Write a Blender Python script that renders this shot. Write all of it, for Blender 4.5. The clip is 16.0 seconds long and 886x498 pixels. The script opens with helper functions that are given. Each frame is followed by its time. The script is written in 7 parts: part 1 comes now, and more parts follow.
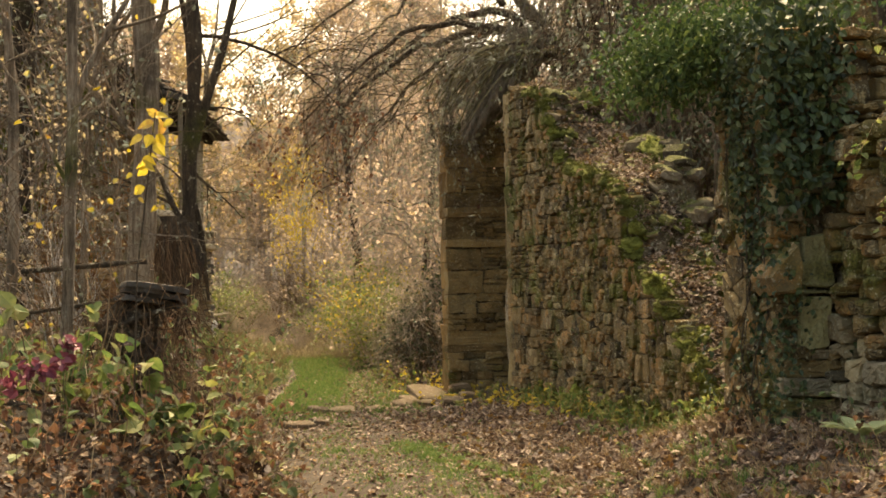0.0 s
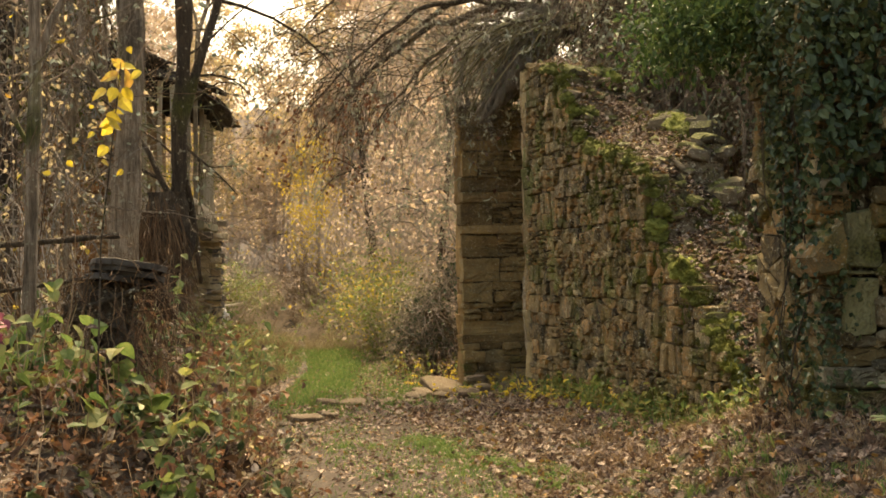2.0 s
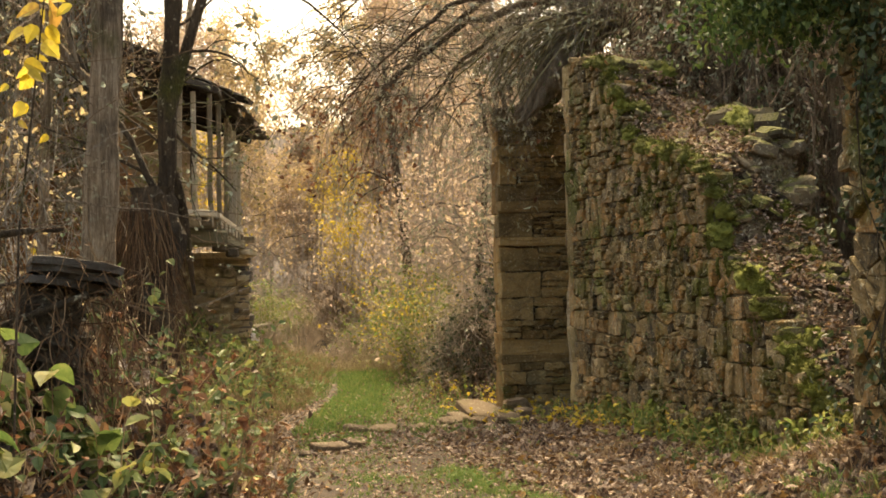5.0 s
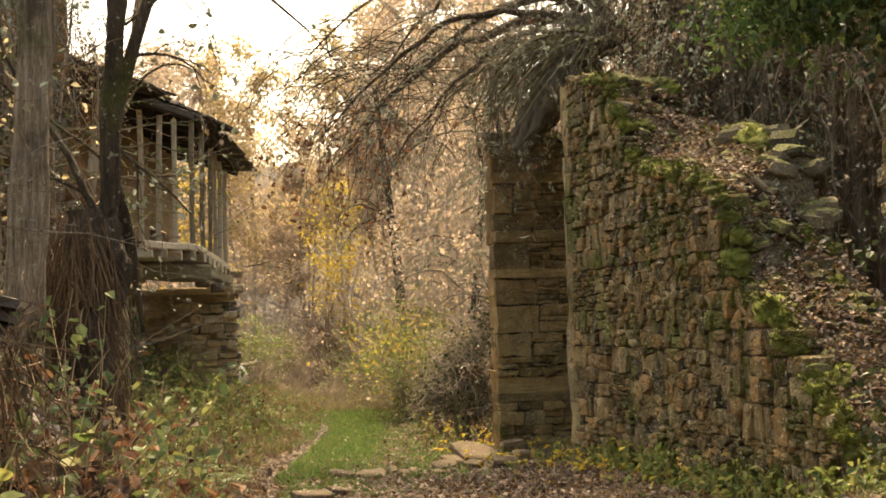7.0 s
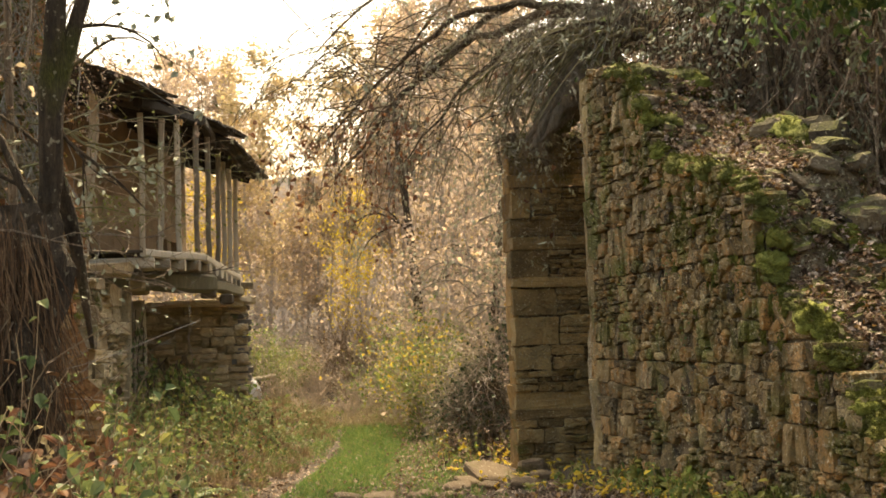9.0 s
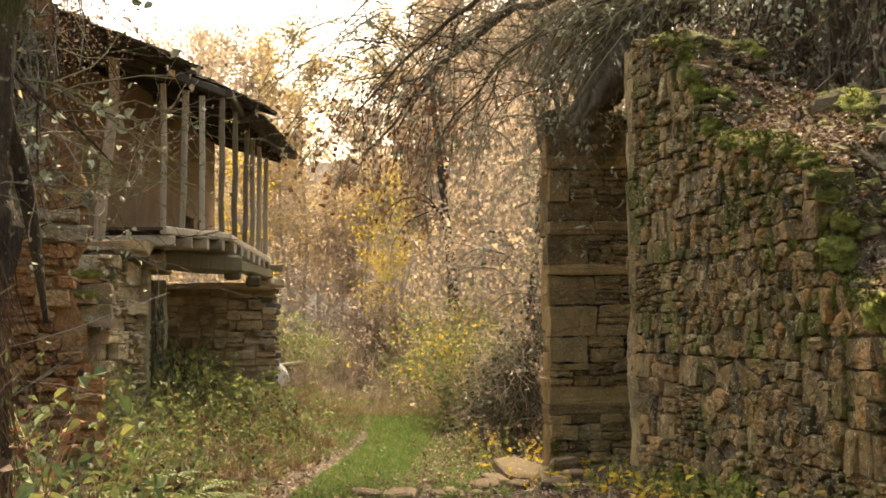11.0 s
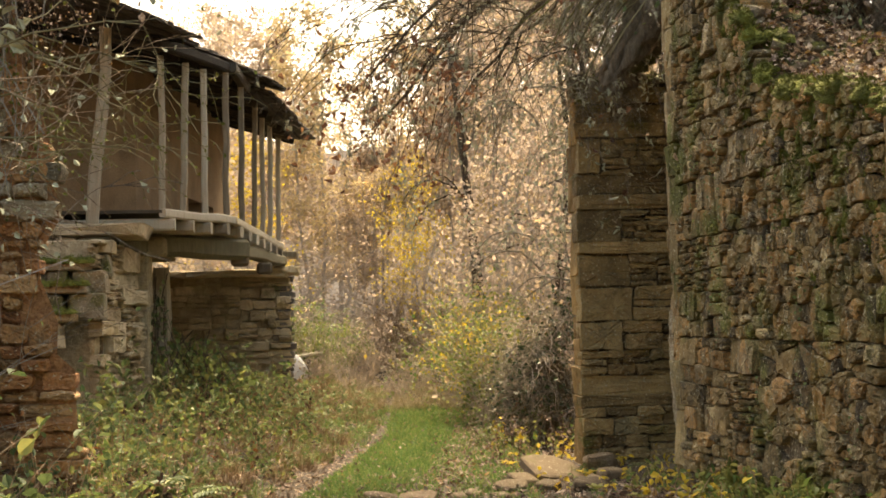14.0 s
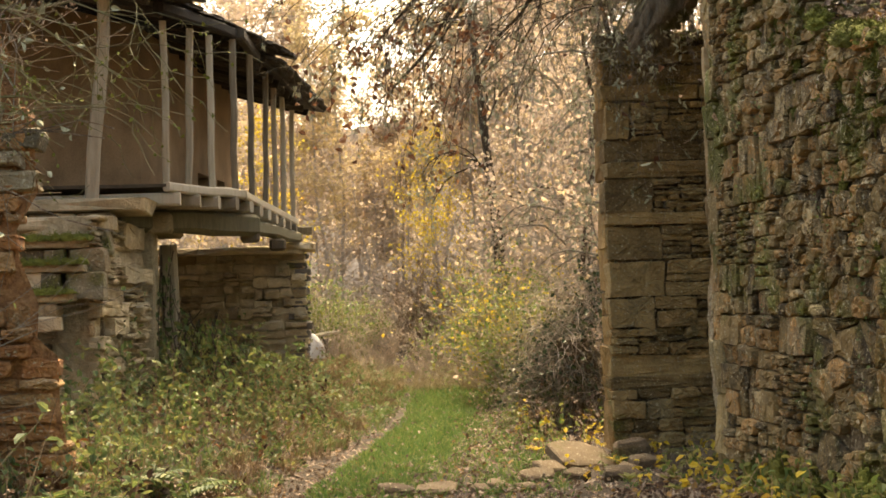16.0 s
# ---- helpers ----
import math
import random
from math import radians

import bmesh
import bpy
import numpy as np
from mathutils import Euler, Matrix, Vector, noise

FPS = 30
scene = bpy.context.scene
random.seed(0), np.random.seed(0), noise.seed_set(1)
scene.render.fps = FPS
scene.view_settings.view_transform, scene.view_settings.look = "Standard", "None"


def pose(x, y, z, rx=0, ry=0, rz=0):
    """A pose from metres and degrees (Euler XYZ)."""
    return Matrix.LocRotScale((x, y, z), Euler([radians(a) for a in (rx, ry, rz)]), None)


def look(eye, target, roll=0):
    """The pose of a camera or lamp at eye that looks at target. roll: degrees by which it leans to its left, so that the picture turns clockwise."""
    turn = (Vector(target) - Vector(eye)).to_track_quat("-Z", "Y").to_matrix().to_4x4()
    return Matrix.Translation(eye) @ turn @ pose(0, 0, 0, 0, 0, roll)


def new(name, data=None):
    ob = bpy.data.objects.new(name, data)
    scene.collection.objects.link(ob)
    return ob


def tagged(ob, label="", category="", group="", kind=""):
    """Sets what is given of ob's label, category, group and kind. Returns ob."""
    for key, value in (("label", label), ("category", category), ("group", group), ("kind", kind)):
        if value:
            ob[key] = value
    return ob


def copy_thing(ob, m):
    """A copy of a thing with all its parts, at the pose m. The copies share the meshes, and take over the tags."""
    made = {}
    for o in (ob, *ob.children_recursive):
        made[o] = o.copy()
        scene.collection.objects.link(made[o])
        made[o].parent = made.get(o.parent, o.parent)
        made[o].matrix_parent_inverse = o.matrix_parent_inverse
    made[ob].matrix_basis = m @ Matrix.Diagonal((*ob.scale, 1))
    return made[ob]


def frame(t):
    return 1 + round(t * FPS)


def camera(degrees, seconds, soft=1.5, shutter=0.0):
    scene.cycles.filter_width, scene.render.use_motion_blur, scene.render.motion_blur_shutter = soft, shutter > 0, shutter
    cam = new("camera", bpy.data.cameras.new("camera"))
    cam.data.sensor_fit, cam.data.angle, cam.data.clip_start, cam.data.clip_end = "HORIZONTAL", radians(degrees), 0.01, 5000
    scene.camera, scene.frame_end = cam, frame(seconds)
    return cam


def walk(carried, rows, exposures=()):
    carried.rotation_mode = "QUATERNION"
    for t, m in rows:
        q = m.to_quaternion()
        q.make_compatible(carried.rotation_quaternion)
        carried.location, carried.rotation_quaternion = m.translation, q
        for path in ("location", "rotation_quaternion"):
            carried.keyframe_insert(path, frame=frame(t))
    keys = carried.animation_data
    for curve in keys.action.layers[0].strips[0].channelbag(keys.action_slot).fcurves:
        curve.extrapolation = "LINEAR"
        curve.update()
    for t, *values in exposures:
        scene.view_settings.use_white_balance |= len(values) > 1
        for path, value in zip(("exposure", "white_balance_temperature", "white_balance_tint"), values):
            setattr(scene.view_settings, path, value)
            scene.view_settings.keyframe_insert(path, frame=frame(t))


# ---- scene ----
cam = camera(32.0, 16.0, soft=1.72)
PATH = [
    (0, (-1.667, -16.871, 1.560), (2.335, 2.721, 1.934), -0.96),
    (0.5, (-1.596, -16.688, 1.543), (2.395, 2.907, 1.841), -0.93),
    (1, (-1.548, -16.511, 1.518), (2.405, 3.092, 1.779), -0.89),
    (1.5, (-1.515, -16.310, 1.501), (2.376, 3.307, 1.757), -0.92),
    (2, (-1.469, -16.126, 1.487), (2.295, 3.514, 1.779), -1.01),
    (2.5, (-1.415, -15.912, 1.473), (2.172, 3.760, 1.816), -1.15),
    (3, (-1.375, -15.704, 1.452), (2.075, 3.993, 1.839), -1.13),
    (3.5, (-1.341, -15.469, 1.438), (2.027, 4.241, 1.834), -1.06),
    (4, (-1.297, -15.263, 1.425), (2.014, 4.457, 1.843), -1.05),
    (6.5, (-1.010, -14.021, 1.418), (2.267, 5.687, 2.346), -1.63),
    (7, (-0.960, -13.812, 1.418), (2.346, 5.886, 2.448), -1.68),
    (7.5, (-0.897, -13.574, 1.425), (2.401, 6.121, 2.544), -1.78),
    (8, (-0.816, -13.332, 1.419), (2.405, 6.371, 2.610), -1.77),
    (8.5, (-0.741, -13.086, 1.430), (2.364, 6.635, 2.632), -1.91),
    (9, (-0.685, -12.876, 1.420), (2.304, 6.864, 2.614), -1.85),
    (11.5, (-0.425, -11.768, 1.396), (1.964, 8.060, 2.455), -0.42),
    (12, (-0.393, -11.564, 1.393), (1.938, 8.272, 2.445), -0.58),
    (12.5, (-0.334, -11.314, 1.385), (1.886, 8.534, 2.442), -0.77),
    (13, (-0.297, -11.099, 1.378), (1.858, 8.756, 2.435), -0.94),
    (13.5, (-0.267, -10.873, 1.375), (1.864, 8.987, 2.398), -1.13),
    (14, (-0.237, -10.668, 1.365), (1.876, 9.197, 2.316), -1.24),
    (14.5, (-0.195, -10.435, 1.365), (1.869, 9.441, 2.183), -1.43),
    (15, (-0.162, -10.218, 1.361), (1.847, 9.668, 2.074), -1.54),
    (15.5, (-0.137, -9.993, 1.372), (1.797, 9.903, 2.017), -1.63),
    (16, (-0.113, -9.785, 1.374), (1.702, 10.122, 2.029), -1.70),
]
walk(cam, [(t, look(eye, target, roll)) for t, eye, target, roll in PATH],
     exposures=[(0.0, 1.62, 9500, 6), (6.0, 1.71, 9250, 6), (10.0, 1.81, 9000, 6), (16.0, 1.89, 8800, 6)])

# ---- world and sun ----
SUN_EL, SUN_AZ = radians(54), radians(9)   # azimuth measured from +y towards +x
world = bpy.data.worlds.new("world")
world.use_nodes = True
scene.world = world
wn = world.node_tree.nodes
sky = wn.new("ShaderNodeTexSky")
sky.sky_type = "NISHITA"
sky.sun_disc = False
sky.sun_elevation = SUN_EL
sky.sun_rotation = SUN_AZ
sky.air_density, sky.dust_density, sky.ozone_density = 1.0, 5.0, 1.0
wn["Background"].inputs["Strength"].default_value = 0.15
world.node_tree.links.new(sky.outputs[0], wn["Background"].inputs[0])
sun = new("sun", bpy.data.lights.new("sun", "SUN"))
sun.data.energy, sun.data.angle, sun.data.color = 2.6, radians(14), (1.0, 0.88, 0.70)
sun_to = Vector((math.sin(SUN_AZ) * math.cos(SUN_EL), math.cos(SUN_AZ) * math.cos(SUN_EL), math.sin(SUN_EL)))
sun.matrix_world = look(sun_to * 60, (0, 0, 0))

# ---- materials ----
def material(name, cols, scale=6.0, rough=0.9, bump=0.3, rand=None, moss=0.0, fine=60.0, translucent=0.0, stretch=None, tops=0.0, spec=0.3, specks=0.0, grain=1.35, grime=0.0):
    """Noise-varied surface: cols run dark to light; rand is 'object' or 'island'; moss adds green patches, tops puts it on upward faces."""
    m = bpy.data.materials.new(name)
    m.use_nodes = True
    nt = m.node_tree
    n, l = nt.nodes, nt.links
    bsdf = n["Principled BSDF"]
    bsdf.inputs["Roughness"].default_value = rough
    bsdf.inputs["Specular IOR Level"].default_value = spec
    geo = n.new("ShaderNodeNewGeometry")
    src = geo.outputs["Position"]
    if stretch:
        mp = n.new("ShaderNodeMapping")
        mp.inputs["Scale"].default_value = stretch
        l.new(src, mp.inputs["Vector"])
        src = mp.outputs["Vector"]
    big = n.new("ShaderNodeTexNoise")
    big.inputs["Scale"].default_value = scale
    big.inputs["Detail"].default_value = 6
    l.new(src, big.inputs["Vector"])
    small = n.new("ShaderNodeTexNoise")
    small.inputs["Scale"].default_value = fine
    small.inputs["Detail"].default_value = 7
    l.new(src, small.inputs["Vector"])
    mix = n.new("ShaderNodeMath")
    mix.operation = "MULTIPLY_ADD"
    l.new(small.outputs["Fac"], mix.inputs[0])
    mix.inputs[1].default_value = 0.45
    add = n.new("ShaderNodeMath")
    add.operation = "MULTIPLY"
    l.new(big.outputs["Fac"], add.inputs[0])
    add.inputs[1].default_value = 0.55
    l.new(add.outputs[0], mix.inputs[2])
    fac = mix.outputs[0]
    if rand:
        if rand == "object":
            rnd = n.new("ShaderNodeObjectInfo").outputs["Random"]
        else:
            rnd = geo.outputs["Random Per Island"]
        r2 = n.new("ShaderNodeMath")
        r2.operation = "MULTIPLY_ADD"
        l.new(rnd, r2.inputs[0])
        r2.inputs[1].default_value = 0.85
        half = n.new("ShaderNodeMath")
        half.operation = "MULTIPLY_ADD"
        l.new(fac, half.inputs[0])
        half.inputs[1].default_value = grain
        half.inputs[2].default_value = 0.075 - 0.5 * grain
        l.new(half.outputs[0], r2.inputs[2])
        fac = r2.outputs[0]
        lo, hi = 0.05, 0.95
    else:
        lo, hi = 0.3, 0.7
    ramp = n.new("ShaderNodeValToRGB")
    el = ramp.color_ramp.elements
    for i, c in enumerate(cols):
        p = lo + (hi - lo) * i / max(1, len(cols) - 1)
        e = el[i] if i < 2 else el.new(p)
        e.position = p
        e.color = (*c, 1)
    l.new(fac, ramp.inputs[0])
    col = ramp.outputs[0]
    if moss:
        mn = n.new("ShaderNodeTexNoise")
        mn.inputs["Scale"].default_value = 2.2
        mn.inputs["Detail"].default_value = 8
        l.new(geo.outputs["Position"], mn.inputs["Vector"])
        mfac = mn.outputs["Fac"]
        if tops:
            sep = n.new("ShaderNodeSeparateXYZ")
            l.new(geo.outputs["Normal"], sep.inputs[0])
            up = n.new("ShaderNodeMath")
            up.operation = "MULTIPLY_ADD"
            l.new(sep.outputs["Z"], up.inputs[0])
            up.inputs[1].default_value = tops
            l.new(mfac, up.inputs[2])
            mfac = up.outputs[0]
        mr = n.new("ShaderNodeMapRange")
        mr.inputs["From Min"].default_value = 0.72 - 0.3 * moss
        mr.inputs["From Max"].default_value = 0.84 - 0.3 * moss
        l.new(mfac, mr.inputs["Value"])
        mm = n.new("ShaderNodeMix")
        mm.data_type = "RGBA"
        l.new(mr.outputs[0], mm.inputs["Factor"])
        l.new(col, mm.inputs[6])
        mc = n.new("ShaderNodeValToRGB")
        mc.color_ramp.elements[0].color = (0.05, 0.05, 0.014, 1)
        mc.color_ramp.elements[1].color = (0.17, 0.165, 0.04, 1)
        mc.color_ramp.elements[0].position, mc.color_ramp.elements[1].position = 0.35, 0.7
        l.new(small.outputs["Fac"], mc.inputs[0])
        l.new(mc.outputs[0], mm.inputs[7])
        col = mm.outputs[2]
    if specks:
        sn = n.new("ShaderNodeTexNoise")
        sn.inputs["Scale"].default_value = 38
        sn.inputs["Detail"].default_value = 3
        l.new(geo.outputs["Position"], sn.inputs["Vector"])
        sr = n.new("ShaderNodeMapRange")
        sr.inputs["From Min"].default_value = 0.66 - 0.12 * specks
        sr.inputs["From Max"].default_value = 0.72 - 0.12 * specks
        sr.inputs["To Max"].default_value = 0.75
        l.new(sn.outputs["Fac"], sr.inputs["Value"])
        sm = n.new("ShaderNodeMix")
        sm.data_type = "RGBA"
        l.new(sr.outputs[0], sm.inputs["Factor"])
        l.new(col, sm.inputs[6])
        sm.inputs[7].default_value = (.44, .39, .27, 1)
        col = sm.outputs[2]
    if grime:
        gn = n.new("ShaderNodeTexNoise")
        gn.inputs["Scale"].default_value = 2.7
        gn.inputs["Detail"].default_value = 9
        gn.inputs["Roughness"].default_value = .72
        l.new(geo.outputs["Position"], gn.inputs["Vector"])
        gr = n.new("ShaderNodeMapRange")
        gr.inputs["From Min"].default_value, gr.inputs["From Max"].default_value = .34, .66
        gr.inputs["To Min"].default_value, gr.inputs["To Max"].default_value = 1 - grime, 1 + grime * .8
        l.new(gn.outputs["Fac"], gr.inputs["Value"])
        gm = n.new("ShaderNodeVectorMath")
        gm.operation = "SCALE"
        l.new(col, gm.inputs[0])
        l.new(gr.outputs[0], gm.inputs["Scale"])
        col = gm.outputs[0]
    l.new(col, bsdf.inputs["Base Color"])
    if bump:
        b = n.new("ShaderNodeBump")
        b.inputs["Strength"].default_value = bump
        b.inputs["Distance"].default_value = 0.05
        l.new(mix.outputs[0], b.inputs["Height"])
        l.new(b.outputs[0], bsdf.inputs["Normal"])
    if translucent:
        tr = n.new("ShaderNodeBsdfTranslucent")
        l.new(col, tr.inputs["Color"])
        ms = n.new("ShaderNodeMixShader")
        ms.inputs[0].default_value = translucent
        l.new(bsdf.outputs[0], ms.inputs[1])
        l.new(tr.outputs[0], ms.inputs[2])
        l.new(ms.outputs[0], n["Material Output"].inputs["Surface"])
    return m


STONE = material("wall_stone", [(.045, .033, .018), (.135, .094, .042), (.24, .162, .07), (.15, .115, .058), (.34, .19, .07), (.09, .069, .038), (.38, .285, .15)], 9, .93, .55, "object", moss=.68, specks=.42, fine=80, grain=1.3, grime=.5)
STONE_JOIN = material("rubble_stone", [(.045, .033, .018), (.135, .094, .042), (.24, .162, .07), (.15, .115, .058), (.34, .19, .07), (.09, .069, .038), (.38, .285, .15)], 9, .93, .55, "island", moss=.68, specks=.42, fine=80, grain=1.3, grime=.5)
PIER_STONE = material("ochre_stone", [(.13, .093, .044), (.22, .16, .075), (.29, .205, .093), (.36, .265, .125), (.23, .185, .10)], 7, .92, 1.0, "object", moss=.42, specks=.4, fine=60, grain=1.4, grime=.35)
# pale lichened edge stone, with light on the edge put into the colour
EDGE_STONE = material("lit_pale_edge_stone", [(.24, .165, .085), (.34, .24, .13), (.43, .33, .2)], 9, .93, .9, "object", moss=.2, specks=.6, fine=34, grime=.3)
# warmer pier stone; light on the pier's left side is put into it
LIT_OCHRE_EDGE = material("lit_ochre_edge_stone", [(.20, .125, .05), (.30, .19, .078), (.38, .25, .105)], 9, .93, .9, "object", moss=.2, fine=40, grime=.3)
RED_STONE = material("red_stone", [(.15, .064, .027), (.28, .125, .048), (.37, .185, .073), (.22, .132, .064), (.36, .215, .10)], 8, .93, 1.0, "object", moss=.22, specks=.3, fine=50, grime=.4)
GREY_STONE = material("grey_stone", [(.10, .082, .053), (.19, .157, .10), (.28, .235, .155), (.24, .175, .10)], 7, .93, .8, "object", moss=.5, specks=.5)
PALE_STONE = material("pale_stone", [(.23, .18, .105), (.38, .305, .185), (.50, .42, .275), (.40, .305, .17)], 8, .93, .9, "object", moss=.42, specks=.4, grime=.35)
MORTAR = material("earth_mortar", [(.06, .044, .026), (.135, .10, .06), (.23, .175, .11)], 14, .97, 1.0, moss=.5, specks=.7, grime=.4)
PALE_EARTH = material("lime_mortar", [(.24, .19, .11), (.41, .335, .21), (.55, .47, .32)], 14, .97, 1.0, moss=.3, specks=.4, grime=.35)
SLATE = material("slate", [(.07, .06, .05), (.13, .11, .09), (.19, .165, .135)], 6, .8, .4, "object", moss=.35, tops=.06)
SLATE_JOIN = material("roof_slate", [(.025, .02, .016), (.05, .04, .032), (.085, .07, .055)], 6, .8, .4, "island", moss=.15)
PATH_STONE = material("path_stone", [(.07, .05, .031), (.135, .096, .058), (.215, .158, .10)], 8, .92, .8, "object", moss=.3, specks=.3)
RED_EARTH = material("red_earth", [(.15, .07, .03), (.29, .145, .065), (.41, .225, .105)], 10, .97, 1.0, moss=.3, grime=.4)
SNAG = material("snag_bark", [(.09, .072, .05), (.19, .15, .105), (.32, .26, .185)], 8, .95, 1.0, stretch=(5, 5, 1.5), moss=.5)
MOSS = material("moss", [(.04, .042, .01), (.10, .105, .018), (.19, .18, .032)], 7, .98, 1.0, fine=90)
BRIGHT_MOSS = material("bright_moss", [(.07, .08, .015), (.155, .165, .03), (.25, .255, .05)], 7, .98, 1.0, fine=90)
SOIL = material("leaf_soil", [(.022, .016, .011), (.048, .034, .024), (.09, .066, .048)], 7, .97, 1.0, fine=40, moss=.3)
WOOD = material("grey_wood", [(.18, .145, .10), (.34, .285, .205), (.50, .44, .335)], 4, .85, .35, "object", stretch=(9, 9, .8))
# eave timber near black: shade under the roof is put into the colour
EAVE_SHADE_WOOD = material("eave_shade_wood", [(.018, .014, .01), (.04, .031, .022), (.07, .056, .04)], 4, .9, .35, "object", stretch=(7, 7, 1))
SHOOT = material("mossy_shoot", [(.10, .085, .045), (.19, .165, .085), (.30, .26, .15)], 6, .95, .5, "island", moss=.5)
MOSSY_BEAM = material("mossy_beam", [(.12, .107, .066), (.21, .188, .118), (.30, .27, .18)], 5, .92, .5, "object", stretch=(7, 7, 1), moss=.4)
WOOD_DARK = material("dark_wood", [(.05, .038, .026), (.11, .085, .06), (.17, .135, .095)], 4, .88, .35, "object", stretch=(7, 7, 1))
MUD = material("mud_plaster", [(.14, .09, .05), (.24, .16, .09), (.33, .23, .135)], 2.2, .95, .35)
PLASTER = material("old_lime_plaster", [(.17, .15, .075), (.28, .25, .125), (.38, .34, .18)], 5, .95, .8, moss=.5, grime=.4)
PIER_PALE = material("pale_flat_stone", [(.29, .215, .125), (.44, .345, .215), (.57, .465, .31)], 7, .93, .9, "object", moss=.35, specks=.3, grime=.3)
DEBRIS = material("broken_stone", [(.045, .035, .025), (.095, .072, .048), (.155, .118, .075), (.21, .16, .10)], 9, .94, .8, "object", moss=.62, tops=.16, specks=.3, grime=.4)
BARK = material("bark", [(.035, .025, .016), (.085, .06, .038), (.17, .125, .08)], 9, .95, 1.0, stretch=(6, 6, .7), moss=.42, specks=.3, grime=.6)
BARK_GREY = material("grey_bark", [(.065, .045, .029), (.27, .195, .13), (.54, .425, .31)], 5, .93, 1.0, stretch=(11, 11, .7), moss=.4, fine=26, specks=.3, grime=.6)
TWIG = material("dark_twig", [(.09, .077, .058), (.20, .172, .132), (.34, .30, .235)], 6, .95, .3, moss=.3)
# twig and woodland bark paled, with the far haze put into the colour
BARK_PALE = material("twig_bark", [(.22, .175, .135), (.38, .315, .25), (.50, .43, .35)], 6, .95, .3, moss=.15)
BARK_WOOD = material("hazy_woodland_bark", [(.24, .20, .17), (.33, .285, .24), (.43, .375, .32)], 6, .95, .3, moss=.15)
# dark rotting leaves; dim light on the near bank is put into the colour
DARK_LITTER = material("shaded_rotting_leaf", [(.022, .013, .009), (.055, .031, .018), (.10, .056, .03), (.19, .125, .075), (.24, .095, .03)], 20, .75, .2, "island", translucent=.1)
ROOT = material("dead_root", [(.06, .032, .017), (.14, .08, .042), (.27, .17, .095)], 8, .95, .3, "island")
LICHEN = material("lichen", [(.22, .22, .14), (.36, .36, .24), (.46, .45, .32)], 12, .97, .6)
LICHEN_STONE = material("lichened_stone", [(.15, .11, .066), (.28, .215, .135), (.42, .34, .23)], 14, .95, 1.0, moss=.2, specks=.9)
FAR_WOOD = material("glowing_far_wood", [(.16, .125, .10), (.25, .20, .165), (.36, .30, .25)], .9, 1.0, 0, fine=5, stretch=(1.6, 1.6, .8))
# emission puts the brightness of distant haze into the backdrop
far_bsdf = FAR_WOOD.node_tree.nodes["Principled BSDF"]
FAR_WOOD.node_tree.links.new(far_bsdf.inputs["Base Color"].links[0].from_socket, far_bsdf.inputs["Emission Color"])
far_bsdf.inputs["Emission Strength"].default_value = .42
DRY_GRASS = material("dry_grass", [(.20, .155, .085), (.32, .26, .15), (.44, .37, .23)], 8, .95, .2, "island", translucent=.2)
STRAW = material("dry_stalk", [(.16, .10, .055), (.30, .20, .11), (.42, .31, .18)], 8, .95, .2, "island")
LITTER = material("fallen_leaf", [(.042, .026, .019), (.11, .068, .05), (.35, .265, .20), (.07, .042, .031), (.19, .118, .077), (.52, .42, .32), (.09, .052, .036), (.33, .19, .065)], 20, .8, .2, "island", translucent=.15)
YELLOW = material("yellow_leaf", [(.38, .27, .035), (.55, .41, .05), (.66, .52, .09), (.42, .24, .06)], 20, .6, .1, "island", translucent=.45)
# wood leaves: pale, close tones put the distance haze into the colour
AUTUMN = material("hazy_autumn_leaf", [(.38, .295, .235), (.43, .34, .27), (.48, .39, .315), (.46, .355, .21), (.41, .295, .235)], 20, .7, .1, "island", translucent=.58)
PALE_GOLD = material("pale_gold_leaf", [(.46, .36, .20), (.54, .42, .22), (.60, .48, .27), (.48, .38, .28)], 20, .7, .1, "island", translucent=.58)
BROWN_LEAF = material("brown_leaf", [(.105, .05, .03), (.19, .09, .05), (.29, .15, .075)], 20, .7, .1, "island", translucent=.35)
GREEN = material("bramble_leaf", [(.055, .085, .034), (.105, .145, .055), (.17, .21, .085), (.28, .275, .09)], 20, .6, .1, "island", translucent=.3, spec=.25)
LIME = material("lime_leaf", [(.08, .13, .036), (.14, .19, .055), (.22, .235, .08), (.27, .245, .07)], 20, .6, .1, "island", translucent=.45)
PALE_LEAF = material("pale_green_leaf", [(.15, .19, .08), (.22, .265, .12), (.30, .34, .17)], 20, .6, .1, "island", translucent=.3)
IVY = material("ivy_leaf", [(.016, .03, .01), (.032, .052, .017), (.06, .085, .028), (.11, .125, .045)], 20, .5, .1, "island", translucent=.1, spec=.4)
# brighter ivy copy; sunlight on the crown is put into the leaf colour
IVY_SUN = material("ivy_sunlit_crown_leaf", [(.025, .045, .014), (.045, .08, .022), (.08, .125, .036), (.15, .185, .06)], 20, .6, .1, "island", translucent=.2, spec=.25)
GRASS = material("grass", [(.05, .11, .028), (.095, .18, .045), (.16, .235, .065), (.27, .265, .10)], 20, .7, .1, "island", translucent=.35)
PINK = material("pink_petal", [(.11, .025, .04), (.19, .05, .07), (.28, .09, .11)], 20, .6, .1, "island", translucent=.35)
WHITE = material("white_plastic", [(.46, .46, .45), (.58, .58, .57), (.68, .68, .67)], 5, .5, .15)


